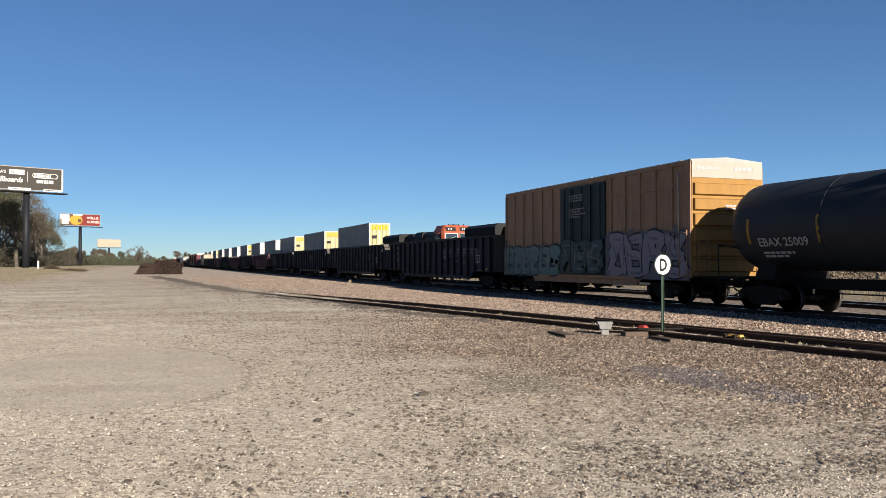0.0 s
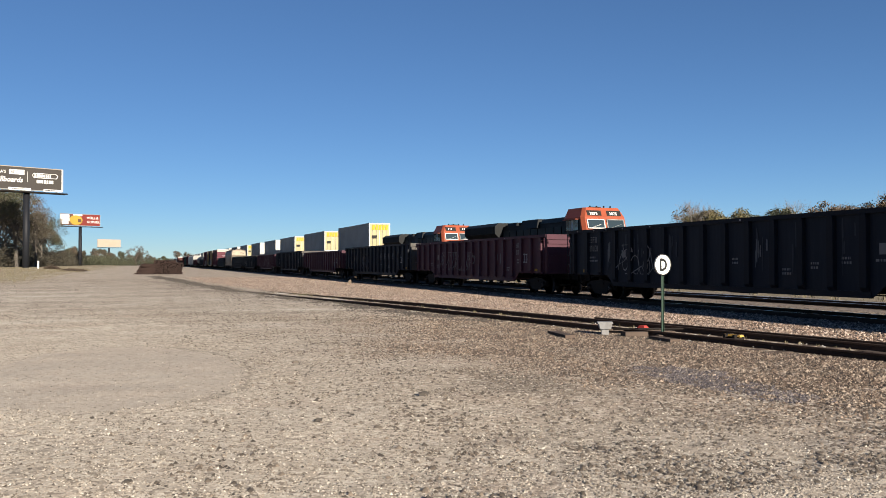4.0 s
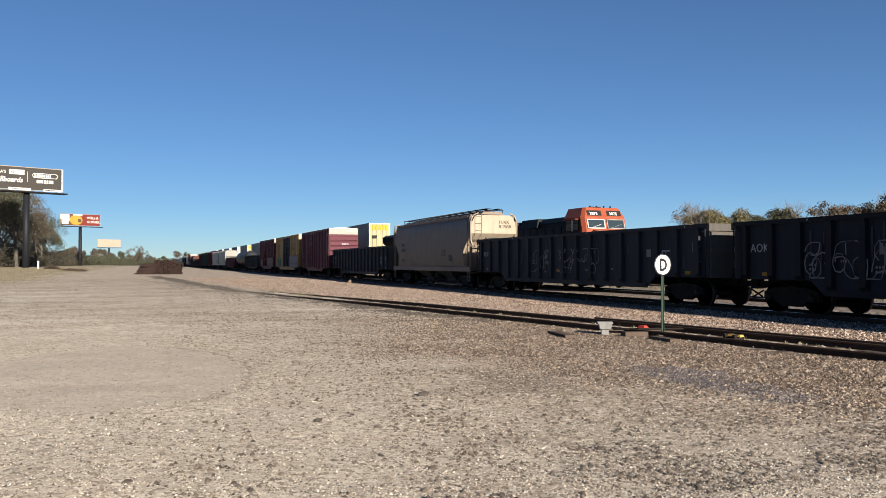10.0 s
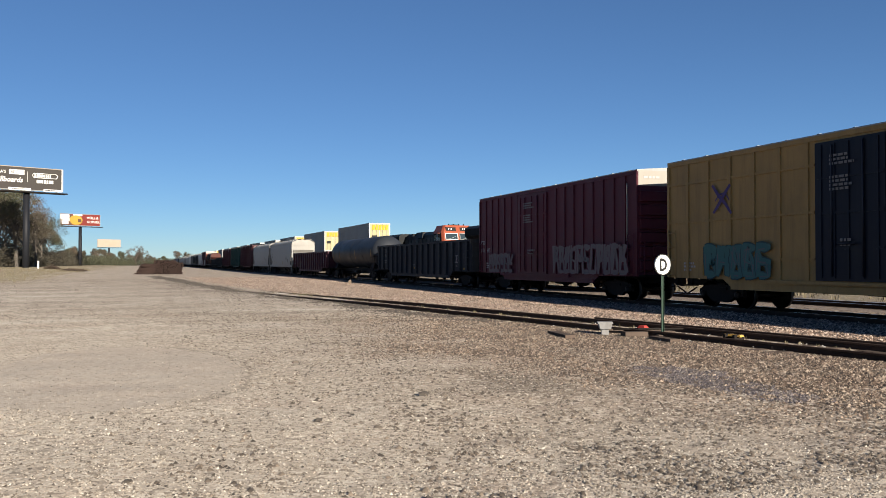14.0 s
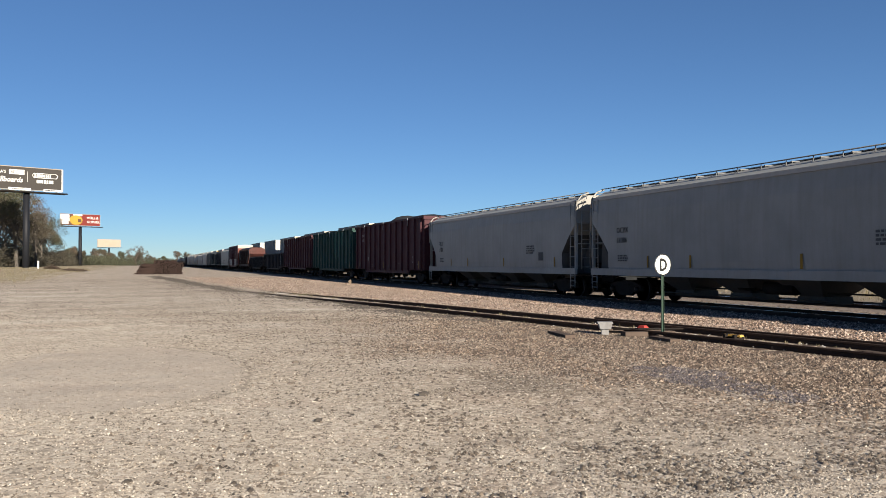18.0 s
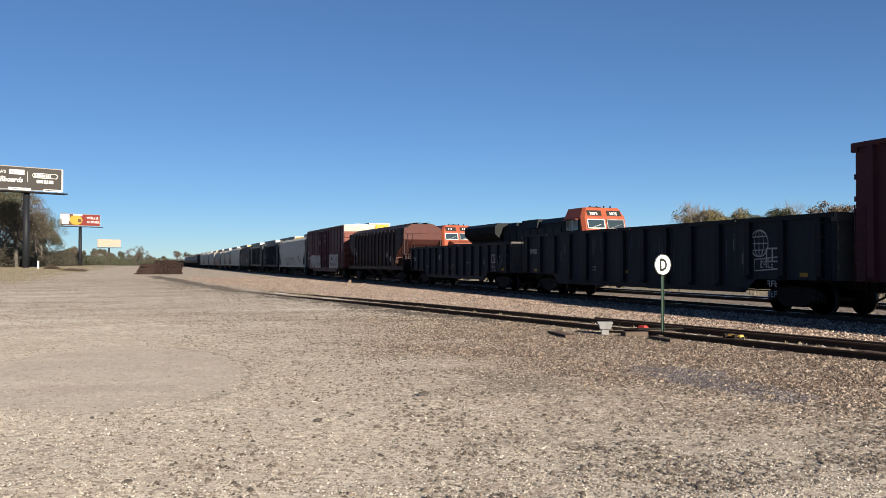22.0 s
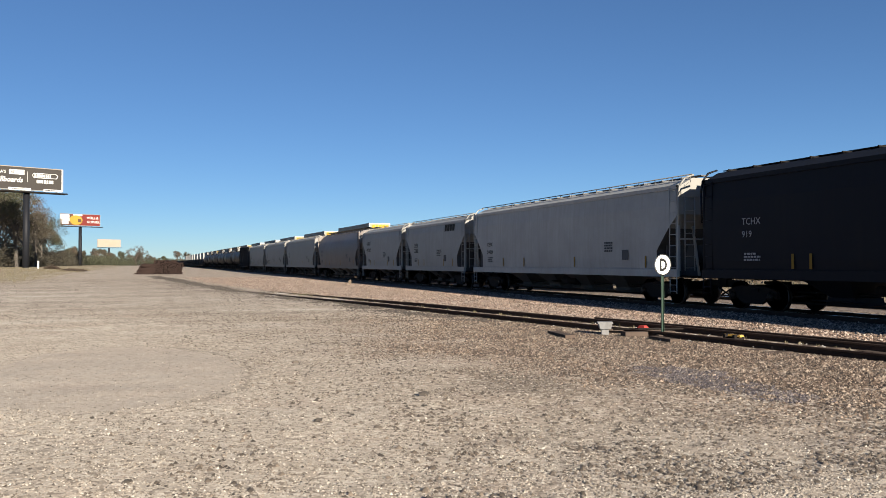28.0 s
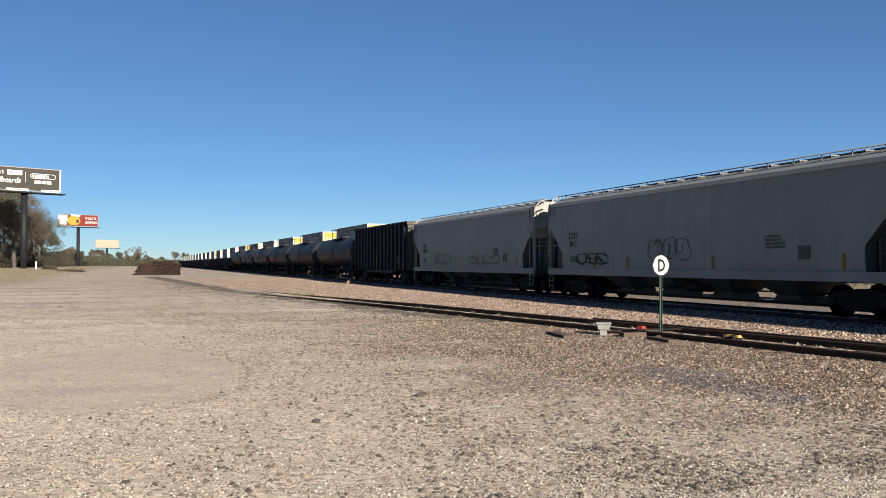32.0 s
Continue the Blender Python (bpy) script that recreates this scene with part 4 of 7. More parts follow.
def hopper(front, rear, mat, label, H=4.45, bays=3, style="flat", text=None, logo=False, tag=None, dark_roof=False, cut=0.9, ends=0.40):
    car, L = car_at("covered_hopper", front, rear, label, "covered hopper")
    h = L / 2
    w = 1.50
    # upper body: cross-section of one side, mirrored
    if style == "round":
        half = [(1.44, 1.3), (1.52, 1.9), (1.54, 2.5), (1.50, 3.1), (1.36, 3.7), (1.12, 4.12), (0.8, H - 0.1)]
    elif style == "tan":
        half = [(1.40, 1.3), (1.50, 1.9), (1.53, 2.5), (1.51, 3.2), (1.43, 3.9), (1.34, H - 0.28), (1.0, H - 0.1)]
    else:
        half = [(1.47, 1.25), (1.50, 1.6), (1.515, 2.6), (1.50, 3.6), (1.44, H - 0.22), (1.36, H - 0.12), (0.85, H + 0.16)]
    prof = [(-x, z) for x, z in half] + [(x, z) for x, z in half[::-1]]

    def inset(z):
        # the ends draw in below mid height, then drop straight to the sill
        k = max(0.0, min(1.0, (2.95 - z) / 0.95))
        return ends + cut * (k ** (0.7 if style in ("round", "tan") else 0.95)) if z < 2.95 else ends * max(0, min(1, (3.3 - z) / 0.35))
    bm = bmesh.new()
    zs = [1.25, 1.6, 2.0, 2.3, 2.6, 2.8, 2.95, 3.3, 3.6, 3.9, H - 0.22, H - 0.12, H + 0.16]

    def half_w(z):
        hs = sorted(half, key=lambda p: p[1])
        if z <= hs[0][1]:
            return hs[0][0]
        for (a, za), (b, zb) in zip(hs, hs[1:]):
            if z <= zb:
                return a + (b - a) * (z - za) / max(1e-6, zb - za)
        return hs[-1][0]
    zs = [z for z in zs if z <= max(p[1] for p in half) + 0.001]
    rows = [(z, half_w(z), h - inset(z)) for z in zs]
    for s in (-1, 1):
        side = [[bm.verts.new((s * hw, -e + 2 * e * q / 4, z)) for q in range(5)] for z, hw, e in rows]
        for a, c in zip(side, side[1:]):
            for q in range(4):
                bm.faces.new((a[q], a[q + 1], c[q + 1], c[q]) if s > 0 else (a[q + 1], a[q], c[q], c[q + 1])).smooth = style in ("round", "tan")
        tip = [(bm.verts.new((-hw, s * e, z)), bm.verts.new((hw, s * e, z))) for z, hw, e in rows]
        for a, c in zip(tip, tip[1:]):
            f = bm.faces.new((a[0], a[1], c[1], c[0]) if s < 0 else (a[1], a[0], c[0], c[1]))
            # lower slope faces have their own tone, on grey cars darkened for shade
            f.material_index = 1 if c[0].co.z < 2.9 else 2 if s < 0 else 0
    for z, hw, e in (rows[0], rows[-1]):
        v = [bm.verts.new(q) for q in ((-hw, -e, z), (hw, -e, z), (hw, e, z), (-hw, e, z))]
        bm.faces.new(v if z > 2 else v[::-1])
    part("body", done("body", bm, [mat, SLOPE_SHADE if mat in GREYS or mat is BROWNGREY else TAN_LIT if mat is TAN else RUST_END_LIT if mat is RUSTRED_DARK else mat, TAN_LIT if mat is TAN else END_PALE if mat in GREYS else RUST_END_LIT if mat is RUSTRED_DARK else mat], False), None, car)
    for s in (-1, 1):
        part("side_sill", boxes((s * 1.49 - 0.06, s * 1.49 + 0.06, -h, h, 1.02, 1.30)), mat, car)
        if style != "round":
            xx = half_w(H - 0.22)
            # chord paler than the body, its bright line from sky and sun painted on
            part("top_chord", boxes((s * xx - 0.05, s * xx + 0.05, -h + 0.02, h - 0.02, H - 0.26, H - 0.12)), LIGHTGREY if style == "flat" and mat is not DARKHOP and mat is not BLACK else mat, car)
        for e in (-1, 1):
            part("corner_post", boxes((s * 1.44 - 0.05, s * 1.44 + 0.05, e * (h - 0.06) - 0.05, e * (h - 0.06) + 0.05, 1.25, H - 0.1)), mat, car)
    if style == "ribbed":
        n = 14
        for s in (-1, 1):
            for k in range(n):
                y = -h + 1.4 + (L - 2.8) * k / (n - 1)

                def rib(s=s):
                    b = boxes((min(0, s * 0.09), max(0, s * 0.09), -0.07, 0.07, 1.3, H - 0.2))
                    return done("side_post", b, mat)
                low = abs(y) > h - 2.0
                part("side_post", kept(("hrib", mat.name, s, H), rib), None, car, "", (s * 1.505, y, 0)) if not low else None
    # roof walkway and hatches
    wk = part("roof_walkway", boxes((-0.55, -0.2, -h - 0.1, h + 0.1, H + 0.24, H + 0.27), (0.2, 0.55, -h - 0.1, h + 0.1, H + 0.24, H + 0.27)), STEEL_DARK if dark_roof else WALK, car)
    if not dark_roof:
        bm = bmesh.new()
        for x in (-0.95, 0.95):
            tube(bm, (x, -h - 0.1, H + 0.28), (x, h + 0.1, H + 0.28), 0.022, seg=5)
            k = 0
            while -h + k * 1.1 < h:
                tube(bm, (x, -h + k * 1.1, H - 0.05), (x, -h + k * 1.1, H + 0.28), 0.02, seg=4)
                k += 1
        part("walkway_rail", bm, WALK, wk)
    metal = STEEL_DARK if dark_roof else WALK

    def bracket():
        q = boxes((-0.9, 0.9, -0.02, 0.02, 0.19, 0.23))
        tube(q, (-0.85, 0, -0.06), (-0.85, 0, 0.2), 0.018, seg=4)
        tube(q, (0.85, 0, -0.06), (0.85, 0, 0.2), 0.018, seg=4)
        return done("walkway_bracket", q, metal)
    m = int(L / 1.15)
    for k in range(m):
        part("walkway_bracket", kept(("bracket", metal.name), bracket), None, wk, "", (0, -h + L * (k + 0.5) / m, H))
    if not dark_roof:
        d = L / 9
        for k in range(4):
            part("hatch", kept(("hatch", mat.name, round(d, 2)), lambda: done("hatch", boxes((-0.35, 0.35, -d, d, 0.05, 0.2, (0.06, 0.06))), mat)), None, car, "", (0, -h + L * (k + 0.5) / 4, H))
    else:
        m = int(L / 1.9)
        for k in range(m):
            part("hatch", kept(("cover", mat.name), lambda: done("hatch", boxes((-0.75, 0.75, -0.85, 0.85, -0.08, 0.1, (0.2, 0.06))), mat)), None, car, "", (0, -h + L * (k + 0.5) / m, H))
    # bays
    room = L - 2 * 3.6
    for k in range(bays):
        y = -room / 2 + room * (k + 0.5) / bays
        d = room / bays / 2 - 0.03
        bm = bmesh.new()
        v = quadbox(bm, -1.42, 1.42, y - d * 0.80, y + d * 0.80, 0.50, 1.26)
        for q in v[:4]:
            q.co.x *= 0.36
            q.co.y = y + (q.co.y - y) * 0.36
        quadbox(bm, -0.54, 0.54, y - d * 0.40, y + d * 0.40, 0.28, 0.51, (0.0, 0.08))
        tube(bm, (-0.66, y - d * 0.7, 0.40), (-0.66, y + d * 0.7, 0.40), 0.028, seg=6)
        # bays of grey and tan cars are darkened for the shade below
        part("hopper_bay", bm, BAY_SHADE if mat in GREYS or mat is TAN else mat, car)
    bm = bmesh.new()
    for xx, z in ((-0.72, 0.30), (-0.45, 0.62), (0.6, 0.34)):
        tube(bm, (xx, -room / 2 - 0.4, z), (xx, room / 2 + 0.4, z), 0.03, seg=6)
    part("gate_rod", bm, STEEL_DARK, car)
    # slope sheets behind the posts, platforms, ladders
    for e in (-1, 1):
        part("end_platform", boxes((-1.45, 1.45, min(e * h, e * (h - 1.3)), max(e * h, e * (h - 1.3)), 1.0, 1.06)), STEEL_DARK, car)
        ladder(car, -1.50, e * (h - 0.3), 1.35, H - 0.3, 0.40, mat)
        ladder(car, 1.0 * e, e * (h + 0.02), 1.35, H - 0.2, 0.42, mat, "end")
        ladder(car, -1.52, e * (h - 0.25), 0.5, 0.95, 0.40, mat, name="step")
        bm = bmesh.new()
        for x in (-0.5, 0.5):
            tube(bm, (x, e * (h - 0.1), 1.05), (x, e * (h - 0.5), 3.0), 0.05, seg=6)
        tube(bm, (-1.44, e * (h - 0.05), 2.4), (1.44, e * (h - 0.05), 2.4), 0.03, seg=6)
        part("end_brace", bm, mat, car)
        part("end_bulkhead", boxes((-1.25, 1.25, e * (h - 1.05) - 0.02, e * (h - 1.05) + 0.02, 1.06, 2.2)), SLOPE_SHADE if mat in GREYS else mat, car)
        # tan and rust cars get a lighter end tone that stands for sun
        pale = TAN_LIT if mat is TAN else END_PALE if mat in GREYS else RUST_END_LIT if mat is RUSTRED_DARK else mat
        if style != "tan":
            bm = bmesh.new()
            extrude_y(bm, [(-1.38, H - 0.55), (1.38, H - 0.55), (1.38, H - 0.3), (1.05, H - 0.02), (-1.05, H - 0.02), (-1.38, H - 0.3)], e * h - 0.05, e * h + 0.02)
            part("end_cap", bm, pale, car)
        if style in ("flat", "tan"):
            for sx in (-1, 1):
                bm = bmesh.new()
                arc = [(1.50, 2.9), (1.52, H - 0.55), (1.46, H - 0.15), (1.22, H + 0.14), (0.85, H + 0.26)] if style == "flat" else [(1.36, 2.5), (1.50, 2.9), (1.50, H - 0.5), (1.34, H - 0.14), (1.0, H)]
                for a, b in zip(arc, arc[1:]):
                    tube(bm, (sx * a[0], e * (h + 0.05), a[1]), (sx * b[0], e * (h + 0.05), b[1]), 0.035, seg=6)
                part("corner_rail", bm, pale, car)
                # plate added to close the view through the end
                bm = bmesh.new()
                extrude_x(bm, [(e * (h - 0.15), 1.06), (e * (h - 1.32 - 0.2 * (cut > 1)), 1.06), (e * (h - 0.42), 2.72)], sx * 0.5 - 0.015, sx * 0.5 + 0.015)
                part("end_gusset", bm, SLOPE_SHADE if mat in GREYS else mat, car)
            # dark sheet added near the side, in place of shade in the end triangle
            if e > 0:
                bm = bmesh.new()
                extrude_x(bm, [(h - 0.42, 1.06), (h - 1.5, 1.06), (h - 0.55, 2.5)], -1.3, -1.27)
                part("end_gusset", bm, BAY_SHADE if mat in GREYS else mat, car)
    bm = bmesh.new()
    tube(bm, (-0.3, -h + 0.5, 1.35), (0.5, -h + 0.5, 1.35), 0.2, seg=10)
    part("air_reservoir", bm, STEEL_DARK, car)
    brake_wheel(car, 0.55, -h - 0.12, 2.2)
    running_gear(car, L, 1.9, 0.96)
    x = -1.53
    ink = INK_FADED if mat in GREYS or mat in (TAN, BROWNGREY) else CHALK
    if text:
        for k, t in enumerate(text):
            big = 0.44 if text[0] == "AOKX" else 0.31
            y, z = {"AOKX": (h - 1.5, 3.05), "CEFX": (h - 2.0, 2.45)}.get(text[0], (h - 2.0, 2.75))
            lettering(t, car, x, y, z - 1.3 * big * k, big, INK if ink is INK_FADED else ink)
    else:
        bars(car, x, h - 2.0, 2.9, 2, 0.27, 1.0, ink, 1.4)
    bars(car, x, h - 2.1, 1.85, 3, 0.06, 0.8, ink)
    bars(car, x, -h + 5.0, 2.4, 4, 0.07, 0.9, ink)
    part("stencil_panel", boxes((x - 0.004, x, -h + 3.2, -h + 3.65, 1.65, 2.05)), ink, car)
    for y in (-h + 2.0, h - 4.2, -2.2, 3.0):
        part("reflector", boxes((x - 0.005, x, y - 0.05, y + 0.05, 1.35, 1.8)), REFLECT, car)
    if style == "tan":
        for k, t in enumerate(text):
            lettering(t, car, 0.35, -h - 0.012, H - 0.62 - 0.27 * k, 0.26, INK, LEAD_FACE)
        bars(car, -0.55, -h + 0.05, 3.05, 3, 0.07, 0.9, INK, face="lead")
    if logo:
        for k in range(4):
            y = -h + 3.55 - 0.46 * k
            bm = bmesh.new()
            a, b = H - 0.72, H - 0.30
            shape = [(y, a), (y - 0.36, a), (y - 0.44, b), (y - 0.08, b)]
            extrude_x(bm, shape, x + 0.02, x + 0.035)
            part("painted_emblem", bm, INK, car)
    for y0, y1, z0, z1, seed, m2, k in (tag or ()):
        rng, bl = random.Random(seed), bmesh.new()
        for q in range(k):
            step = (y1 - y0) / k
            bubble(None, bl, x, y1 - (q + 0.5) * step, (z0 + z1) / 2, step * 0.6, (z1 - z0) * 0.5, rng, 0.001 * q, 0.05 if m2 is INK_FADED else 0.085)
        part("graffiti_tag", bl, m2, car)["kind"] = "stuff"
    return car


# ---- tank cars ----
def tank(front, rear, label, text=None, dome=True, rad=1.46, zc=2.72):
    car, L = car_at("tank_car", front, rear, label, "tank car")
    h, seg = L / 2, 32
    bm = bmesh.new()
    prof = [(-h + 0.05 + 0.95 * (1 - math.cos(math.pi / 2 * k / 8)), max(0.02, rad * math.sin(math.pi / 2 * k / 8))) for k in range(9)]
    prof += [(y * 0.25, rad) for y in (-h, h)] + [(-y, r) for y, r in prof[::-1]]
    rings = [[bm.verts.new((r * math.cos(2 * math.pi * i / seg), y, zc + r * math.sin(2 * math.pi * i / seg))) for i in range(seg)] for y, r in prof]
    for a, b in zip(rings, rings[1:]):
        for i in range(seg):
            bm.faces.new((a[i], a[(i + 1) % seg], b[(i + 1) % seg], b[i])).smooth = True
    bm.faces.new(rings[0])
    bm.faces.new(rings[-1][::-1])
    part("shell", bm, TANKBLACK, car)
    for y in (-h + 1.9, h - 1.9):
        bm = boxes((-1.15, 1.15, y - 0.45, y + 0.45, 1.0, 1.75, (0.25, 0.1)))
        part("saddle", bm, STEEL_DARK, car)
    for y in (-h / 2, 0.0, h / 2):
        bm = bmesh.new()
        m = 32
        r = [[bm.verts.new((q * math.cos(2 * math.pi * i / m), y + o, zc + q * math.sin(2 * math.pi * i / m))) for i in range(m)] for o, q in ((-0.03, rad), (-0.03, rad + 0.012), (0.03, rad + 0.012), (0.03, rad))]
        for a, b in zip(r, r[1:]):
            for i in range(m):
                bm.faces.new((a[i], a[(i + 1) % m], b[(i + 1) % m], b[i]))
        part("weld_band", bm, TANKBLACK, car)
    for s in (-1, 1):
        part("side_walk", boxes((-1.45, 1.45, s * (h - 0.55) - 0.55, s * (h - 0.55) + 0.55, 1.0, 1.06)), STEEL_DARK, car)
        bm = bmesh.new()
        for x in (-1.42, 1.42):
            tube(bm, (x, s * (h - 0.05), 1.05), (x, s * (h - 0.05), 2.15), 0.022, seg=5)
            tube(bm, (x, s * (h - 0.05), 2.15), (x, s * (h - 1.1), 2.0), 0.022, seg=5)
        tube(bm, (-1.42, s * (h - 0.05), 2.1), (1.42, s * (h - 0.05), 2.1), 0.022, seg=5)
        part("end_handrail", bm, STEEL_DARK, car)
        ladder(car, -1.48, s * (h - 0.35), 0.5, 1.0, 0.4, STEEL_DARK, name="step")
    if dome:
        bm = bmesh.new()
        tube(bm, (0, 0, zc + rad - 0.05), (0, 0, zc + rad + 0.28), 0.5, seg=18)
        tube(bm, (0, 0.9, zc + rad - 0.05), (0, 0.9, zc + rad + 0.2), 0.18, seg=10)
        part("manway", bm, TANKBLACK, car)
        bm = bmesh.new()
        zt = zc + rad
        for x in (-0.85, 0.85):
            for y in (-2.4, -0.8, 0.8, 2.4):
                tube(bm, (x, y, zt - 0.25), (x, y, zt + 0.9), 0.03, seg=5)
            tube(bm, (x, -2.4, zt + 0.9), (x, 2.4, zt + 0.9), 0.03, seg=5)
        for y in (-2.4, 2.4):
            tube(bm, (-0.85, y, zt + 0.9), (0.85, y, zt + 0.9), 0.03, seg=5)
        part("top_rail", bm, STEEL_DARK, car)
        part("top_platform", boxes((-0.95, -0.5, -2.5, 2.5, zt - 0.1, zt - 0.06), (0.5, 0.95, -2.5, 2.5, zt - 0.1, zt - 0.06)), STEEL_DARK, car)
        ladder(car, -rad - 0.05, 0.0, 1.2, zt - 0.4, 0.42, STEEL_DARK)
    running_gear(car, L, 1.75)
    x = -rad - 0.012
    if text:
        t = lettering(text, car, 0, 0, 0, 0.40, CHALK)
        t.matrix_basis = Matrix.Translation((-rad + 0.13, h - 1.9, 2.05)) @ Matrix.Rotation(radians(-23), 4, "Y") @ NEAR_FACE
        t.data.offset = 0.004
        q = bars(car, 0, 0, 0, 2, 0.08, 1.4, CHALK)
        q.matrix_basis = Matrix.Translation((-rad + 0.2, h - 2.0, 1.88)) @ Matrix.Rotation(radians(-34), 4, "Y")
    for y in (-h + 1.5, h - 1.5, -1.8, h - 4.4):
        bm = bmesh.new()
        for k in range(4):
            a0, a1 = -0.42 + 0.14 * k, -0.28 + 0.14 * k
            r = rad + 0.008
            c = [bm.verts.new((-r * math.cos(a), yy, zc + r * math.sin(a))) for a, yy in ((a0, y - 0.06), (a0, y + 0.06), (a1, y + 0.06), (a1, y - 0.06))]
            bm.faces.new(c)
        bmesh.ops.remove_doubles(bm, verts=bm.verts, dist=0.001)
        part("reflector", bm, REFLECT, car)
    return car


# ---- ground and tracks ----
def lie(x, y):
    """Height of the ground."""
    z = 0.0
    d = x * 0.986 + y * 0.166
    if abs(x) < 60 and -40 < y < 150:
        k = max(0, min(1, (13.0 - d) / 2))
        z = k * (0.035 * noise.noise(Vector((x * 0.35, y * 0.35, 1))) + 0.016 * noise.noise(Vector((x * 1.5, y * 1.5, 7))) + 0.006 * noise.noise(Vector((x * 5, y * 5, 3)))) - 0.01
        if 15.2 < x < 28.6:
            z = -0.03
    if y > 70 and x < -6:
        z += 0.8 * min(1, (y - 70) / 60) * min(1, (-6 - x) / 14)
    return z


def ground_sheet():
    def steps(lo, hi, c0, c1, fine):
        out, v = [c0], c0
        while v < c1:
            v += fine
            out.append(v)
        s = fine
        while out[-1] < hi:
            s = min(s * 1.35, 250)
            out.append(out[-1] + s)
        s = fine
        while out[0] > lo:
            s = min(s * 1.35, 250)
            out.insert(0, out[0] - s)
        return out
    xs, ys = steps(-2500, 2500, -9, 15.5, 0.18), steps(-1500, 4000, 3.0, 26, 0.18)
    bm = bmesh.new()
    rows = []
    for y in ys:
        row = []
        for x in xs:
            row.append(bm.verts.new((x, y, lie(x, y))))
        rows.append(row)
    for a, b in zip(rows, rows[1:]):
        for i in range(len(a) - 1):
            bm.faces.new((a[i], a[i + 1], b[i + 1], b[i])).smooth = True
    return tagged(new("ground", done("ground", bm, LOT, False)), "pale crushed-stone lot with brown dirt and dry grass edges", "ground", kind="structure")


ground_sheet()


def ballast_bed(c, name, lo, hi):
    bm = bmesh.new()
    extrude_y(bm, [(c - 2.6, -0.06), (c + 2.6, -0.06), (c + 1.75, 0.02), (c - 1.75, 0.02)], -1300, 1600)
    m, n, l, p = nodes_of("ballast")
    co = n.new("ShaderNodeTexCoord").outputs["Object"]
    v = n.new("ShaderNodeTexVoronoi")
    v.inputs["Scale"].default_value = 17
    l.new(co, v.inputs["Vector"])
    s = n.new("ShaderNodeSeparateColor")
    l.new(v.outputs["Color"], s.inputs[0])
    col = mixed(n, l, s.outputs[0], lo, hi)
    col = mixed(n, l, ramp(n, l, noise_of(n, l, co, 0.8, 4), 0.4, 0.7, 0, 0.5), col, (0.17, 0.125, 0.10))
    l.new(col, p.inputs["Base Color"])
    p.inputs["Roughness"].default_value = 0.95
    b = n.new("ShaderNodeBump")
    b.inputs["Strength"].default_value, b.inputs["Distance"].default_value = 1.0, 0.04
    b.invert = True
    l.new(v.outputs["Distance"], b.inputs["Height"])
    l.new(b.outputs["Normal"], p.inputs["Normal"])
    return tagged(new(name, done(name, bm, m)), "pinkish crushed-stone ballast bed under the rails", "ballast", kind="structure")


RAIL_PROF = [(-0.07, -0.17), (0.07, -0.17), (0.07, -0.155), (0.012, -0.13), (0.012, -0.045), (0.036, -0.035), (0.036, -0.006), (0.03, 0.0), (-0.03, 0.0), (-0.036, -0.006), (-0.036, -0.035), (-0.012, -0.045), (-0.012, -0.13), (-0.07, -0.155)]


def tie_mesh():
    bm = boxes((-1.3, 1.3, -0.115, 0.115, -0.17, 0.0))
    bmesh.ops.bevel(bm, geom=bm.edges[:], offset=0.012, segments=1, affect="EDGES")
    return done("tie", bm, WOOD)


def track(c, name, shine):
    ob = tagged(new(name), "standard-gauge track of steel rails on wooden ties", "railway track", kind="structure")
    for s in (-1, 1):
        bm = bmesh.new()
        x = c + s * 0.7535
        extrude_y(bm, [(x + a, RAIL_TOP + b) for a, b in RAIL_PROF], -1300, 1600)
        bm.faces.ensure_lookup_table()
        bmesh.ops.recalc_face_normals(bm, faces=bm.faces)
        for f in bm.faces:
            if f.normal.z > 0.5 and f.calc_center_median().z > RAIL_TOP - 0.01:
                f.material_index = 1
        part("rail", done("rail", bm, [RAIL_SIDE, shine]), None, ob)
    rng = random.Random(int(c))
    for k in range(150):
        part("tie", kept("tie", tie_mesh), None, ob, "", pose(c + rng.uniform(-0.04, 0.04), 4 + k * 0.54, 0.025, 0, 0, rng.uniform(-1.2, 1.2)))
    return ob


ballast_bed(CENTRE1, "ballast_bed_1", (0.158, 0.112, 0.09), (0.338, 0.266, 0.223))
ballast_bed(CENTRE2, "ballast_bed_2", (0.072, 0.054, 0.0432), (0.18, 0.144, 0.119))
track(CENTRE1, "track_main", TREAD)
track(CENTRE2, "track_second", TREAD)


def spur_line(y):
    """x of the spur's centre line: straight past the sign, then bending to run beside the main line."""
    if y < 43:
        return 12.3 - 0.168 * (y - 9) + 0.75
    t = y - 43
    return 7.34 - 5.0 * (1 - math.exp(-t * 0.168 / 5.0))


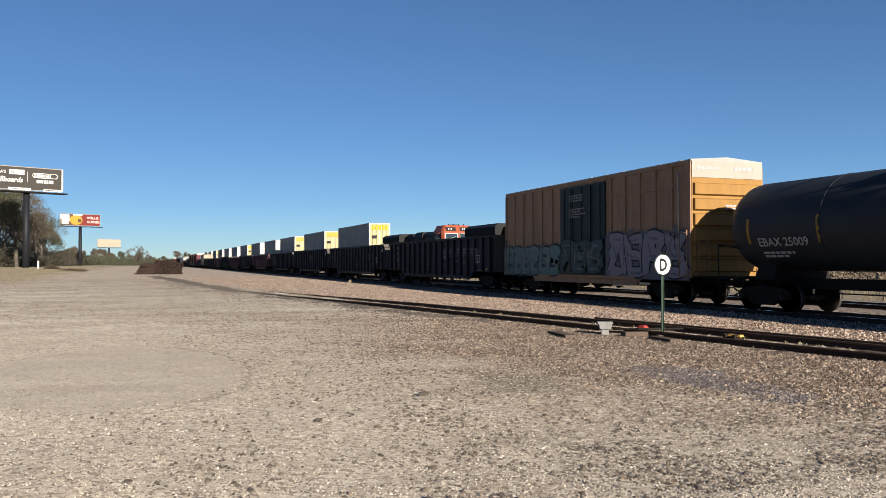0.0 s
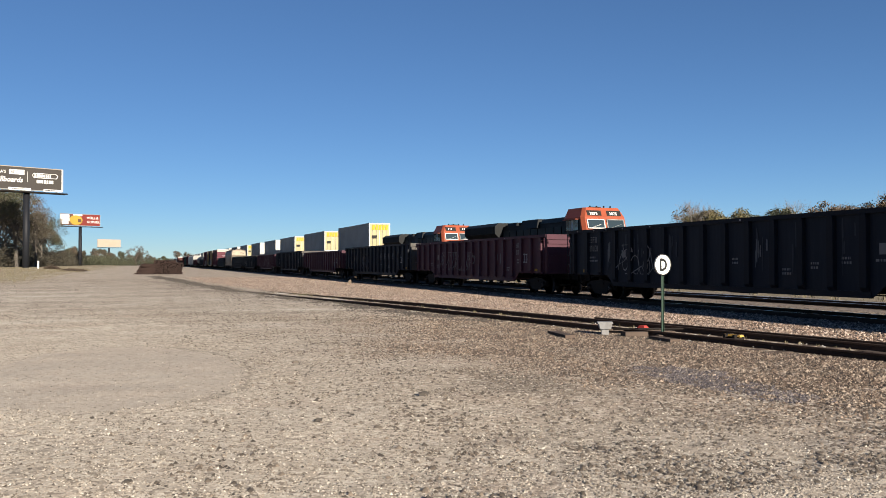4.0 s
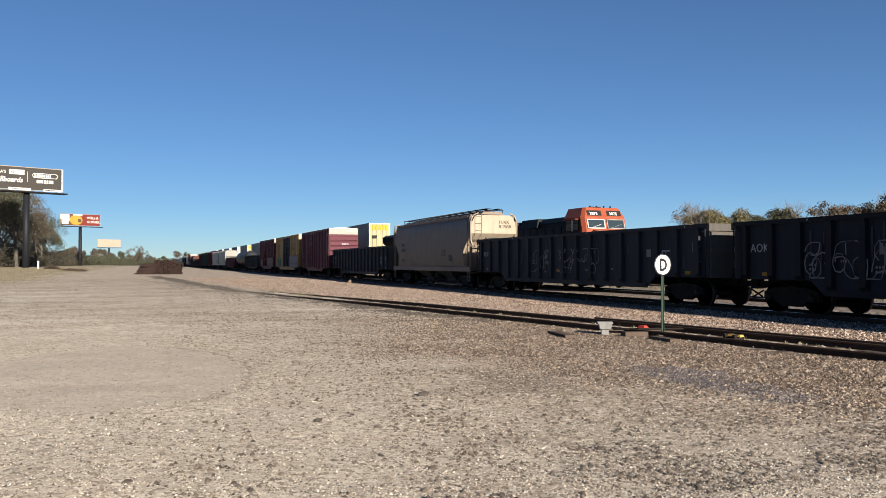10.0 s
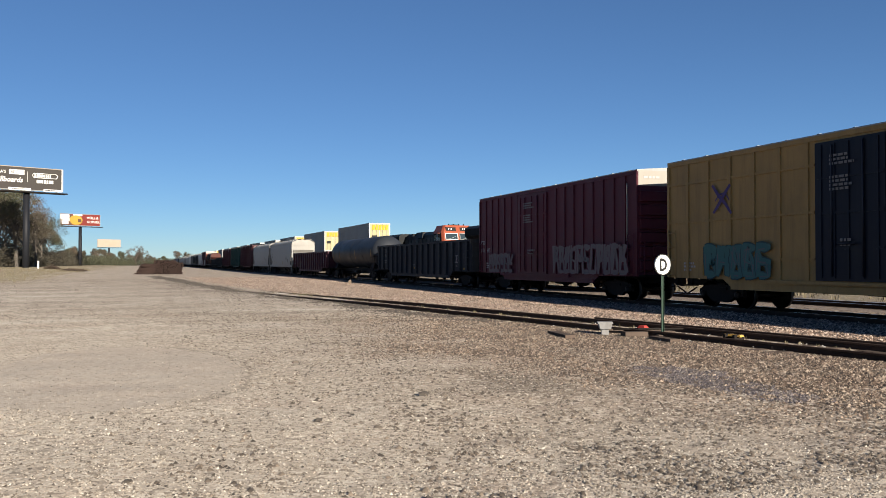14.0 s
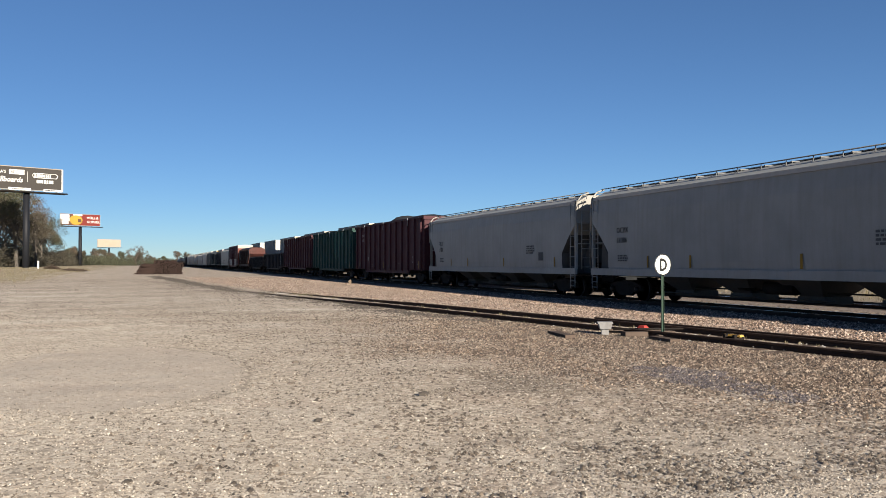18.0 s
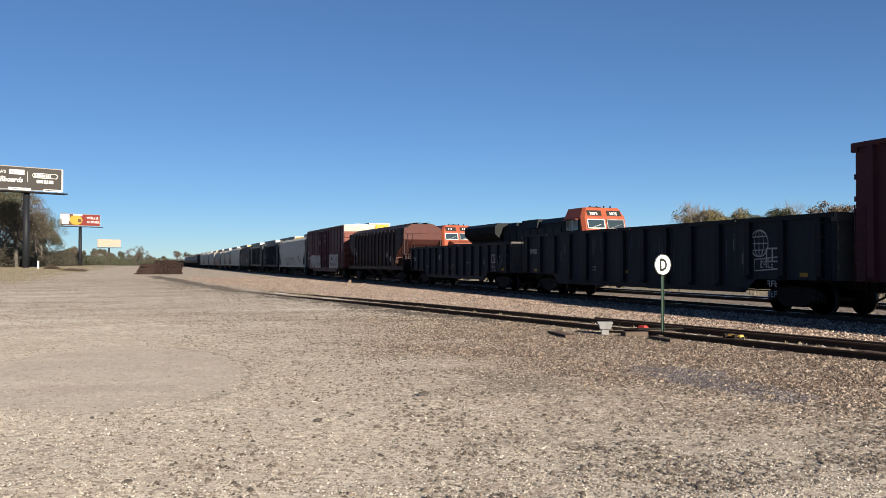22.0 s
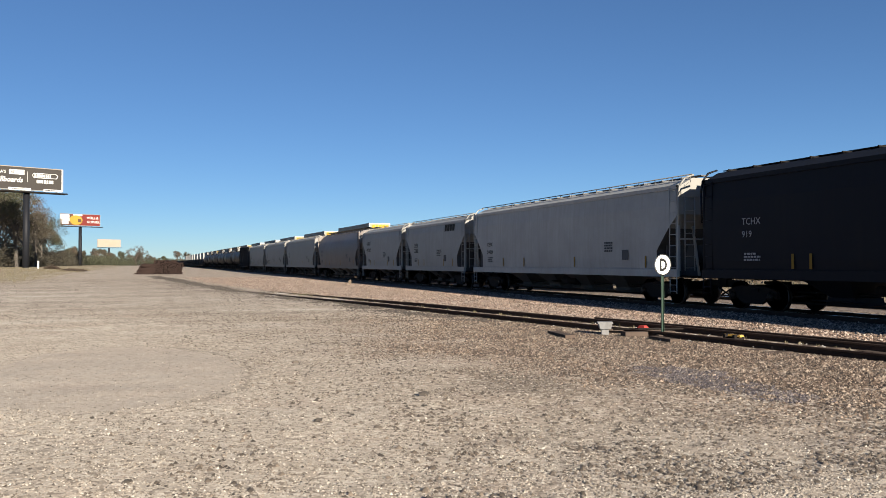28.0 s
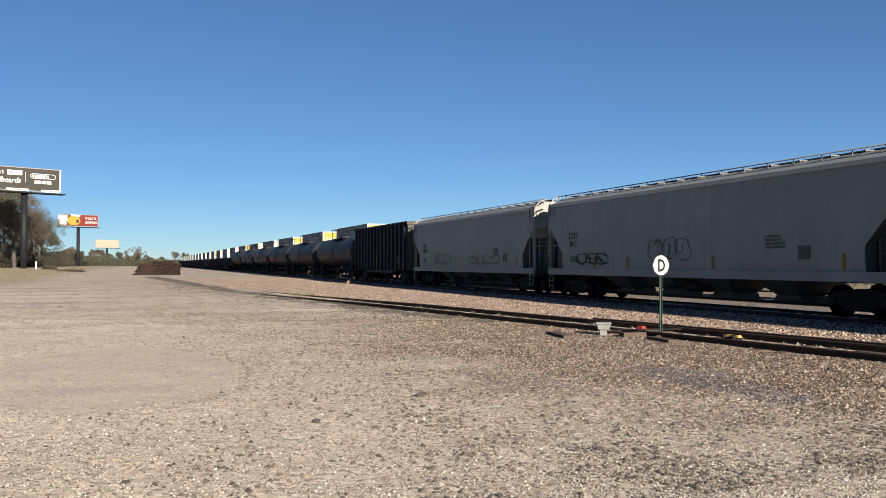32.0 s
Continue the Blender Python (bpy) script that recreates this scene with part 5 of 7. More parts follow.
def spur():
    ob = tagged(new("track_spur"), "rusty spur track half buried in dirt", "railway track", kind="structure")
    ys = [-14 + 2 * k for k in range(30)] + [46 + 4 * k for k in range(40)]
    for s in (-1, 1):
        bm = bmesh.new()
        last = None
        for y in ys:
            dx = spur_line(y + 0.5) - spur_line(y - 0.5)
            nx, ny = 1 / math.hypot(1, dx), -dx / math.hypot(1, dx)
            top = 0.13 if y < 30 else max(-0.03, 0.13 - 0.0062 * (y - 30))
            cx, cy = spur_line(y) + s * 0.7535 * nx, y + s * 0.7535 * ny
            ring = [bm.verts.new((cx + a * nx, cy + a * ny, top + b)) for a, b in RAIL_PROF]
            if last:
                for i in range(len(ring)):
                    bm.faces.new((last[i], ring[i], ring[(i + 1) % len(ring)], last[(i + 1) % len(ring)]))
            last = ring
        part("rail", bm, RAIL_SIDE, ob)
    rng = random.Random(5)
    for k in range(64):
        y = 2 + 0.56 * k
        part("tie", kept("tie", tie_mesh), None, ob, "", pose(spur_line(y) + rng.uniform(-0.1, 0.1), y, rng.uniform(-0.022, 0.006), 0, 0, 9.5 + rng.uniform(-2, 2)))
    # loose third rail lying against the far rail, from the derail on
    bm = bmesh.new()
    p0, p1 = Vector((12.15, 20.6, 0.0)), Vector((14.6, 6.0, 0.0))
    w = (p1 - p0).normalized()
    nrm = Vector((w.y, -w.x, 0))
    rings = [[bm.verts.new(p + nrm * a + Vector((0, 0, 0.15 + b))) for a, b in RAIL_PROF] for p in (p0, p1)]
    for i in range(len(RAIL_PROF)):
        bm.faces.new((rings[0][i], rings[1][i], rings[1][(i + 1) % len(RAIL_PROF)], rings[0][(i + 1) % len(RAIL_PROF)]))
    bm.faces.new(rings[0])
    bm.faces.new(rings[1][::-1])
    part("guard_rail", bm, RAIL_SIDE, ob)
    return ob


spur()


# ---- the moving train ----
def consist():
    T = lambda *a: {"text": a}
    tank(5.0, 22.75, "black tank car with white lettering", "EBAX 25009", True, 1.45)
    boxcar(24.0, 39.7, ORANGE_BOX, YELLOW_END, "faded orange-brown boxcar with dark green door and lower graffiti", [(-0.25, 3.9)], DARKGREEN_DOOR,
           belts=(2.75, 4.25), n=7,
           tag=[(-7.6, -2.4, 0.95, 2.8, 11, CHALK_BLUE, GRAF_DARK, 4, CHALK_WASH), (-2.1, 1.6, 1.1, 2.6, 13, DOOR_TEAL, GRAF_DARK, 3, None), (1.8, 7.8, 0.95, 2.4, 12, CHALK_TEAL, GRAF_DARK, 6, TEAL_WASH)])
    gondola(41.4, 62.0, 3.06, BLACK, "black steel mill gondola with faded emblem and chalk tags", 18, 0.62, {"logo": 1, "tags": [(-8.5, -6, 3)], "bars": [8.6]})
    gondola(63.6, 84.1, 3.02, BLACK, "black steel gondola with pale scrawls", 18, 0.62, {"text": ("JGRX",), "bars": (8.4,), "tags": [(5.5, 8.2, 4), (-7, -5, 5)]})
    gondola(85.8, 106.0, 3.05, BLACK, "black steel mill gondola with faded emblem", 18, 0.62, {"logo": 1, "bars": [8.6], "tags": [(-2.5, -0.5, 6)]})
    gondola(107.5, 127.7, 2.95, BLACK, "black steel gondola with grey scrawls on its side", 18, 0.62, {"tags": [(3, 6, 7)], "bars": [8.6]})
    gondola(129.9, 149.9, 2.88, MAROON, "dark maroon gondola with pale sprayed marks", 18, 0.62, {"tags": [(-1, 5, 8)], "bars": [-6.5]})
    gondola(151.3, 171.8, 2.95, BLACK, "black steel mill gondola with faded emblem", 18, 0.62, {"logo": 1, "tags": [(1.5, 3.5, 9)]})
    gondola(173.4, 193.9, 2.75, MAROON, "maroon gondola with round painted emblem", 18, 0.62, {"disc": -6.6, "bars": [8.6]})
    gondola(195.3, 216.1, 3.02, BLACK, "black gondola with faded emblem and chalk lettering", 18, 0.62, {"logo": 1, "bars": [8.8], "tags": [(7, 8, 10)]})
    gondola(217.7, 237.8, 2.85, MAROON, "maroon gondola with pale emblem and graffiti", 18, 0.62, {"disc": -7.4, "tags": [(-4, 2, 11)], "bars": [8.4]})
    gondola(239.2, 259.8, 2.82, BLACK, "black gondola with white sprayed scrawls", 18, 0.62, {"text": ("AOK",), "tags": [(3.5, 7.4, 12), (-5, -2, 13)]})
    gondola(261.1, 281.7, 2.85, GREYBLACK, "grey-black gondola with worn streaks", 17, 0.62, {"tags": [(-3, 3, 14)], "text": ("AOK",)})
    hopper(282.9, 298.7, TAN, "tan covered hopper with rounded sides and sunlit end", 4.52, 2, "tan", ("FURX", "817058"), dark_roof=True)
    gondola(300.1, 320.6, 2.88, GREYBLACK, "dark grey gondola with heavy ribs", 17, 0.62, {"text": ("SMIX", "660530")})
    boxcar(322.5, 338.3, BOXRED, BOXRED, "dark red boxcar with white upper end", [(1.2, 3.2)], BOXRED, text=("CBX", "150 611"))
    boxcar(340.5, 359.5, YELLOW_BOX, YELLOW_END, "faded yellow boxcar with navy double doors and lower graffiti", [(1.25, 2.4), (-1.25, 2.4)], NAVY_DOOR, n=8, belts=(1.6, 2.95, 4.3),
           tag=[(-9.2, -2.7, 1.0, 2.5, 21, CHALK_BLUE, GRAF_RED, 5, CHALK_WASH), (4.2, 7.4, 1.0, 2.2, 22, TEAL_BRIGHT, DOOR_TEAL, 5, None)])
    ycar = CARS[-1][0]
    bars(ycar, -1.54, -4.6, 4.1, 1, 0.5, 1.5, FADED)
    bars(ycar, -1.54, -3.4, 3.5, 1, 0.26, 4.2, FADED)
    bm = bmesh.new()
    ribbon(bm, [(6.0, 3.15), (6.3, 3.5), (6.6, 3.75), (6.95, 4.15)], 0.13, -1.60)
    ribbon(bm, [(6.9, 3.2), (6.65, 3.45), (6.35, 3.8), (6.05, 4.1)], 0.13, -1.602)
    ribbon(bm, [(6.1, 3.6), (6.3, 3.85), (6.6, 3.8), (6.8, 3.6)], 0.06, -1.604)
    part("graffiti_cross", bm, VIOLET, ycar)
    boxcar(361.5, 377.5, BOXRED, BOXRED, "dark red boxcar with white graffiti along its base", [(1.2, 3.2)], BOXRED, text=("CBX", "150 615"),
           tag=[(-7.4, -1.0, 1.0, 2.4, 31, HAZE_WHITE, BOXRED, 11, None), (3.4, 6.6, 1.0, 2.1, 32, HAZE_WHITE, BOXRED, 6, None)])
    gondola(379.0, 399.6, 2.92, GREYBLACK, "dark grey gondola with heavy ribs", 17, 0.62, {"bars": [8.6]})
    tank(401.0, 418.95, "plain black tank car with smooth shell", None, False, 1.38, 2.52)
    gondola(419.4, 440.5, 2.76, MAROON, "dark red gondola with white emblem", 17, 0.62, {"text": ("CR", "607302"), "tags": [(4.5, 6, 15)]})
    hopper(442.2, 461.8, GREY, "light grey covered hopper with bright end frame", 4.45, 4, "flat", ("OCPX", "61086"))
    hopper(463.2, 483.2, GREY, "light grey covered hopper with plain sides", 4.42, 4, "flat", None)
    gondola(484.5, 504.0, 4.78, MAROON_DEEP, "dark maroon high-side gondola under netting", 13, 0.8, {"text": ("MWCX", "102513")}, 3, "high_side_gondola")
    gondola(505.3, 524.2, 4.76, GREEN_DEEP, "dark green high-side gondola under netting", 13, 0.8, {"bars": [7.5]}, 5, "high_side_gondola")
    gondola(525.5, 545.2, 4.75, MAROON_DEEP, "dark maroon high-side gondola under netting", 13, 0.8, {"text": ("MWCX",)}, 8, "high_side_gondola")
    gondola(545.9, 566.0, 2.92, BLACK, "black gondola with round painted emblem", 14, 0.62, {"text": ("SMIX",), "disc": -7.0})
    gondola(567.4, 584.9, 2.62, BLACK, "low dark gondola with stencilled marks", 14, 0.62, {"text": ("FWE",), "tags": [(-7.5, -6.3, 16)]})
    hopper(586.5, 603.8, RUSTRED_DARK, "rust-red ribbed covered hopper with triangular end bracing", 4.3, 3, "ribbed", None, dark_roof=True, cut=1.5)
    boxcar(605.9, 624.9, LWRED, RED_END_LIT, "dark red boxcar with large white graffiti", [(1.3, 2.5), (-1.3, 2.5)], LWRED, n=6, H=5.28, text=("LW", "1713 38"),
           tag=[(1.2, 7.0, 0.95, 2.5, 41, WHITE_GRAF, GRAF_DARK, 6, RUST_WASH), (-7.2, -2.9, 0.95, 2.5, 42, WHITE_GRAF, GRAF_DARK, 5, OLIVE_WASH)])
    hopper(626.7, 646.7, PALEGREY, "light grey covered hopper with black scrawl", 4.5, 4, "flat", None, tag=[(-2.6, 5.1, 1.3, 2.3, 51, INK_GREY, 5)])
    hopper(648.2, 664.0, BLACK_SHEET, "black ribbed covered hopper", 4.45, 3, "ribbed", None, dark_roof=True, cut=0.05, ends=0.04)
    hopper(665.7, 681.4, DARKHOP, "dark grey-green ribbed covered hopper", 4.5, 3, "ribbed", None, dark_roof=True, cut=0.05, ends=0.04)
    hopper(682.9, 698.7, BLACK, "black covered hopper with white lettering", 4.5, 3, "flat", ("TCHX", "919"), dark_roof=True, cut=0.05, ends=0.04)
    hopper(700.1, 719.6, PALEGREY, "pale grey covered hopper with small stencils", 4.48, 4, "flat", ("CEFX", "54424"))
    hopper(721.1, 732.9, GREY, "short pale grey covered hopper with dark emblem", 4.28, 2, "flat", None, logo=True)
    hopper(734.1, 745.8, GREY, "short pale grey covered hopper with stencils", 4.28, 2, "flat", ("AOKX", "497282"))
    hopper(747.2, 765.9, BROWNGREY, "brown-grey round-sided covered hopper", 4.55, 4, "round", None, dark_roof=True)
    hopper(767.7, 787.6, DUSKGREY, "pale grey covered hopper with faint marks", 4.45, 4, "flat", None)
    hopper(789.3, 808.7, DUSKGREY, "pale grey covered hopper with sprayed scrawls", 4.45, 4, "flat", None, tag=[(-1.0, 1.5, 1.6, 2.5, 61, INK_FADED, 3), (4.5, 7.0, 1.5, 2.0, 62, INK_GREY, 3)])
    hopper(810.3, 829.3, DUSKGREY, "pale grey covered hopper with black scrawls", 4.45, 4, "flat", None, tag=[(2.0, 5.0, 1.5, 2.2, 63, INK_FADED, 4), (-5.5, -1.0, 1.5, 2.0, 64, INK_FADED, 4)])
    gondola(831.0, 846.7, 4.62, BLACK, "black high-side ribbed car", 15, 0.85, None, None, "high_side_gondola")
    s = 848.0
    for k in range(6):
        tank(s, s + 17.4, "plain black tank car in a line of tank cars", None, True, 1.45)
        s += 18.9
    for k in range(13):
        gondola(s, s + 20.2, 2.9, BLACK if k % 3 else GREYBLACK, "dark steel gondola far back in the train", 18, 0.62)
        s += 21.8


GRAF_RED = plain((0.10, 0.045, 0.055), 0.6)
TEAL_WASH = plain((0.07, 0.095, 0.09), 0.6)
CHALK_WASH = plain((0.095, 0.095, 0.11), 0.6)
OLIVE_WASH = plain((0.06, 0.048, 0.028), 0.6)
RUST_WASH = plain((0.17, 0.045, 0.035), 0.6)
FADED = plain((0.13, 0.08, 0.03), 0.6)
VIOLET = plain((0.07, 0.05, 0.14), 0.6)
CHALK_BLUE = plain((0.16, 0.155, 0.185), 0.6)
TEAL_BRIGHT = plain((0.05, 0.125, 0.12), 0.6)
HAZE_WHITE = plain((0.12, 0.10, 0.105), 0.6)
DOOR_TEAL = plain((0.035, 0.06, 0.064), 0.6)
CHALK_TEAL = plain((0.09, 0.14, 0.135), 0.6)
# boxcar red raised for its leading end, sunlight mixed into the paint
RED_END_LIT = paint((0.125, 0.042, 0.031), 0.55, (0.07, 0.026, 0.02), 0.3)
WHITE_GRAF = plain((0.30, 0.30, 0.305), 0.55)
# rust red darkened for the shaded sides
RUSTRED_DARK = paint((0.017, 0.0085, 0.0095), 0.6, (0.012, 0.008, 0.008), 0.4)
# the same red lightened for the end, as if in sun
RUST_END_LIT = paint((0.058, 0.021, 0.018), 0.6, (0.03, 0.016, 0.014), 0.4)
consist()


# ---- the standing train ----
def locomotive(front, number, label):
    ob = empty("locomotive", pose(CENTRE2, front, RAIL_TOP), label, "locomotive", "standing train")
    L = 22.3
    part("underframe", boxes((-1.5, 1.5, 0.1, L - 0.1, 1.25, 1.62)), LOCO_BLACK, ob)
    part("fuel_tank", boxes((-1.35, 1.35, 8.0, 13.6, 0.35, 1.25, (0.1, 0.2))), LOCO_BLACK, ob)
    # nose
    bm = bmesh.new()
    v = quadbox(bm, -0.98, 0.98, 0.9, 2.6, 1.62, 3.55)
    for q in v:
        if q.co.y < 1.0 and q.co.z > 2:
            q.co.y, q.co.z = 1.2, 3.25
    bmesh.ops.bevel(bm, geom=bm.edges[:], offset=0.06, segments=2, affect="EDGES")
    nose = part("nose", bm, ORANGE, ob)
    part("headlight", boxes((-0.28, 0.28, 1.0, 1.2, 2.92, 3.12)), WHITE, nose)
    part("nose_door", boxes((0.35, 0.9, 0.98, 1.06, 1.7, 2.7)), ORANGE, nose)
    # cab, with its front slanted in two facets
    bm = bmesh.new()
    out = [(-1.52, 4.9), (-1.52, 2.70), (-1.36, 2.45), (1.36, 2.45), (1.52, 2.70), (1.52, 4.9)]
    a = [bm.verts.new((x, y, 1.62)) for x, y in out]
    b = [bm.verts.new((x, y, 3.50)) for x, y in out]
    c = [bm.verts.new((x, y + (0.22 if y < 4 else 0), 4.28)) for x, y in out]
    d = [bm.verts.new((x * 0.80, y + (0.52 if y < 4 else 0), 4.86)) for x, y in out]
    k = len(out)
    for lo, hi in ((a, b), (b, c), (c, d)):
        for i in range(k):
            bm.faces.new((lo[i], lo[(i + 1) % k], hi[(i + 1) % k], hi[i]))
    bm.faces.new(d)
    bm.faces.new(a[::-1])
    cab = part("cab", bm, ORANGE, ob, "orange safety cab")
    for x0, x1 in ((-1.24, -0.1), (0.1, 1.24)):
        bm = bmesh.new()
        v = [bm.verts.new(p) for p in ((x0, 2.465, 3.60), (x1, 2.465, 3.60), (x1, 2.62, 4.12), (x0, 2.62, 4.12))]
        bm.faces.new(v)
        r = bmesh.ops.extrude_face_region(bm, geom=bm.faces[:])
        for q in r["geom"]:
            if isinstance(q, bmesh.types.BMVert):
                q.co.y -= 0.03
        part("windshield", bm, GLASS, cab)
        bm = bmesh.new()
        for p, q in ((0, 1), (1, 2), (2, 3), (3, 0)):
            cs = ((x0, 2.44, 3.60), (x1, 2.44, 3.60), (x1, 2.59, 4.12), (x0, 2.59, 4.12))
            tube(bm, cs[p], cs[q], 0.035, seg=5)
        tube(bm, (x0 + 0.2, 2.42, 3.62), (x1 - 0.2, 2.5, 3.85), 0.012, seg=4)
        # left trim whiter than the right, a painted bright reflection
        part("window_trim", bm, WHITE if x0 < 0 else GALV, cab)
        cx = (x0 + x1) / 2
        bm = bmesh.new()
        v = quadbox(bm, cx - 0.48, cx + 0.48, 2.70, 2.87, 4.36, 4.68)
        for q in v[4:]:
            q.co.y += 0.14
        board = part("number_board", bm, INK, cab)
        if not number:
            bars(board, cx - 0.25, 2.73, 4.6, 1, 0.16, 0.5, WHITE, face="lead")
            continue
        t = lettering(number, board, cx - 0.26, 2.79, 4.34, 0.24, WHITE, LEAD_FACE)
        t.data.size, t.data.offset = 0.27, 0.006
        t.matrix_basis = Matrix.Translation((cx - 0.32, 2.705, 4.41)) @ Matrix.Rotation(radians(-28), 4, "X") @ LEAD_FACE
    for y0, y1 in ((3.15, 3.75), (3.95, 4.6)):
        part("side_window", boxes((-1.555, -1.525, y0, y1, 3.5, 4.15)), GLASS, cab)
        part("side_window", boxes((1.525, 1.555, y0, y1, 3.5, 4.15)), GLASS, cab)
    for sx in (-1, 1):
        # black sheet over the orange cab side, painted in for its shade
        part("side_panel", boxes((sx * 1.53 - 0.006, sx * 1.53 + 0.006, 2.92, 4.9, 1.66, 4.16)), LOCO_BLACK, cab, "cab side painted black for its shade")
        part("window_post", boxes((sx * 1.55 - 0.012, sx * 1.55 + 0.012, 3.78, 3.92, 3.45, 4.16)), WHITE, cab)
    part("sun_visor", boxes((-1.75, -1.5, 3.1, 4.7, 4.13, 4.18)), ORANGE, cab)
    for x0, x1 in ((-1.3, -0.16), (0.16, 1.3)):
        bm = bmesh.new()
        extrude_y(bm, [(x0, 2.1), (x1, 2.1), ((x0 + x1) / 2, 3.1)], 0.86, 0.9)
        part("nose_stripe", bm, LOCO_BLACK, nose)
    bm = bmesh.new()
    for x in (-0.7, -0.25, 0.25, 0.7):
        tube(bm, (x, 3.2, 4.8), (x, 3.2, 4.98), 0.05, seg=6)
    quadbox(bm, -0.3, 0.3, 3.6, 4.4, 4.82, 4.96)
    part("roof_horn", bm, LOCO_BLACK, cab)
    # hood
    bm = boxes((-0.95, 0.95, 4.9, 15.6, 1.62, 4.2, (0.12, 0)))
    part("hood", bm, LOCO_BLACK, ob)
    for k in range(9):
        y = 5.2 + 1.12 * k
        part("hood_door", boxes((-0.985, -0.90, y, y + 1.0, 1.75, 3.85)), LOCO_GREEN, ob)
    part("inverter_box", boxes((-1.48, -0.95, 5.1, 8.4, 1.62, 3.3)), LOCO_GREEN, ob)
    part("dynamic_brake_hatch", boxes((-0.9, 0.9, 5.2, 9.4, 4.15, 4.45, (0.12, 0.15))), LOCO_GREEN, ob)
    part("blower_hatch", boxes((-1.05, 1.05, 9.6, 11.6, 3.9, 4.5, (0.15, 0.12))), LOCO_BLACK, ob)
    part("muffler_cover", boxes((-0.7, 0.7, 13.6, 15.3, 4.15, 4.46, (0.1, 0.1))), LOCO_BLACK, ob)
    part("exhaust", boxes((-0.45, 0.45, 12.2, 13.4, 4.15, 4.55, (0.08, 0.08))), LOCO_BLACK, ob)
    bm = bmesh.new()
    extrude_y(bm, [(-0.95, 3.2), (0.95, 3.2), (1.5, 3.7), (1.5, 4.28), (1.2, 4.5), (-1.2, 4.5), (-1.5, 4.28), (-1.5, 3.7)], 15.6, 21.7)
    part("radiator_wing", bm, LOCO_BLACK, ob)
    part("radiator_grille", boxes((-1.545, -1.515, 15.9, 21.4, 3.75, 4.22)), STEEL_DARK, ob)
    part("rear_hood", boxes((-0.95, 0.95, 15.6, 21.6, 1.62, 3.3)), LOCO_BLACK, ob)
    # handrails
    bm = bmesh.new()
    y = 5.2
    while y < 21.6:
        tube(bm, (-1.47, y, 1.62), (-1.47, y, 2.7), 0.02, seg=5)
        y += 1.5
    tube(bm, (-1.47, 5.0, 2.7), (-1.47, 21.6, 2.7), 0.02, seg=5)
    for x in (-1.3, -0.6, 0.6, 1.3):
        tube(bm, (x, 0.3, 1.62), (x, 0.3, 2.7), 0.022, seg=5)
    tube(bm, (-1.3, 0.3, 2.7), (1.3, 0.3, 2.7), 0.022, seg=5)
    part("handrail", bm, WHITE, ob)
    part("pilot", boxes((-1.4, 1.4, 0.0, 0.25, 0.25, 1.3)), LOCO_BLACK, ob)
    for c in (4.2, 18.1):
        t = part("truck", boxes((-1.15, -0.95, c - 2.6, c + 2.6, 0.55, 0.95), (0.95, 1.15, c - 2.6, c + 2.6, 0.55, 0.95), (-1.0, 1.0, c - 0.3, c + 0.3, 0.5, 1.2)), STEEL_DARK, ob)
        for y in (c - 1.95, c, c + 1.95):
            part("wheelset", kept("wheelset", wheelset_mesh), None, t, "", (0, y, 0.53))
    return ob


def container_mesh(mat, H):
    bm = boxes((-1.26, 1.26, 0.02, 16.13, 0, H))
    for s in (-1, 1):
        k = 0
        while k < 44:
            y = 0.35 + 0.355 * k
            quadbox(bm, s * 1.275 - 0.02, s * 1.275 + 0.02, y, y + 0.17, 0.16, H - 0.14)
            k += 1
        quadbox(bm, s * 1.27 - 0.03, s * 1.27 + 0.03, 0, 16.15, 0, 0.14)
        quadbox(bm, s * 1.27 - 0.03, s * 1.27 + 0.03, 0, 16.15, H - 0.12, H)
    return done("body", bm, mat)


DOOR_CREAM = paint((0.259, 0.227, 0.13), 0.5, (0.216, 0.18, 0.115), 0.3)
DOOR_YELLOW = plain((0.36, 0.216, 0.0108), 0.5)


def container(y, z, mat, seed, yellow, label):
    ob = empty("shipping_container", pose(CENTRE2, y, z), label, "shipping container", "containers on the standing train")
    H = 2.9
    part("body", kept(("container", mat.name), lambda: container_mesh(mat, H)), None, ob)
    for x in (-1.22, 1.22):
        part("corner_post", boxes((x - 0.07, x + 0.07, -0.03, 0.12, 0, H), (x - 0.07, x + 0.07, 16.03, 16.18, 0, H)), mat, ob)
    for x in (-0.61, 0.61):
        d = part("door_leaf", boxes((x - 0.56, x + 0.56, -0.02, 0.02, 0.14, H - 0.12)), DOOR_CREAM if yellow else mat, ob)
        bm = bmesh.new()
        for o in (-0.25, 0.25):
            tube(bm, (x + o, -0.05, 0.15), (x + o, -0.05, H - 0.12), 0.02, seg=5)
        part("lock_rod", bm, GALV, d)
    if yellow:
        bm = boxes((-1.05, 1.05, -0.03, -0.022, H - 0.75, H - 0.28))
        bmesh.ops.delete(bm, geom=bm.verts[:], context="VERTS")
        for k in range(5):
            x = -0.95 + k * 0.4
            extrude_y(bm, [(x, H - 0.80), (x + 0.30, H - 0.80), (x + 0.38, H - 0.22), (x + 0.08, H - 0.22)], -0.10, -0.09)
        part("painted_emblem", bm, DOOR_YELLOW, ob)
        part("stencil_panel", boxes((-0.95, -0.35, -0.10, -0.09, 1.1, 1.45)), INK, ob)
    bars(ob, -1.30, 14.8, H - 0.7, 2, 0.2, 1.6, GALV)
    return ob


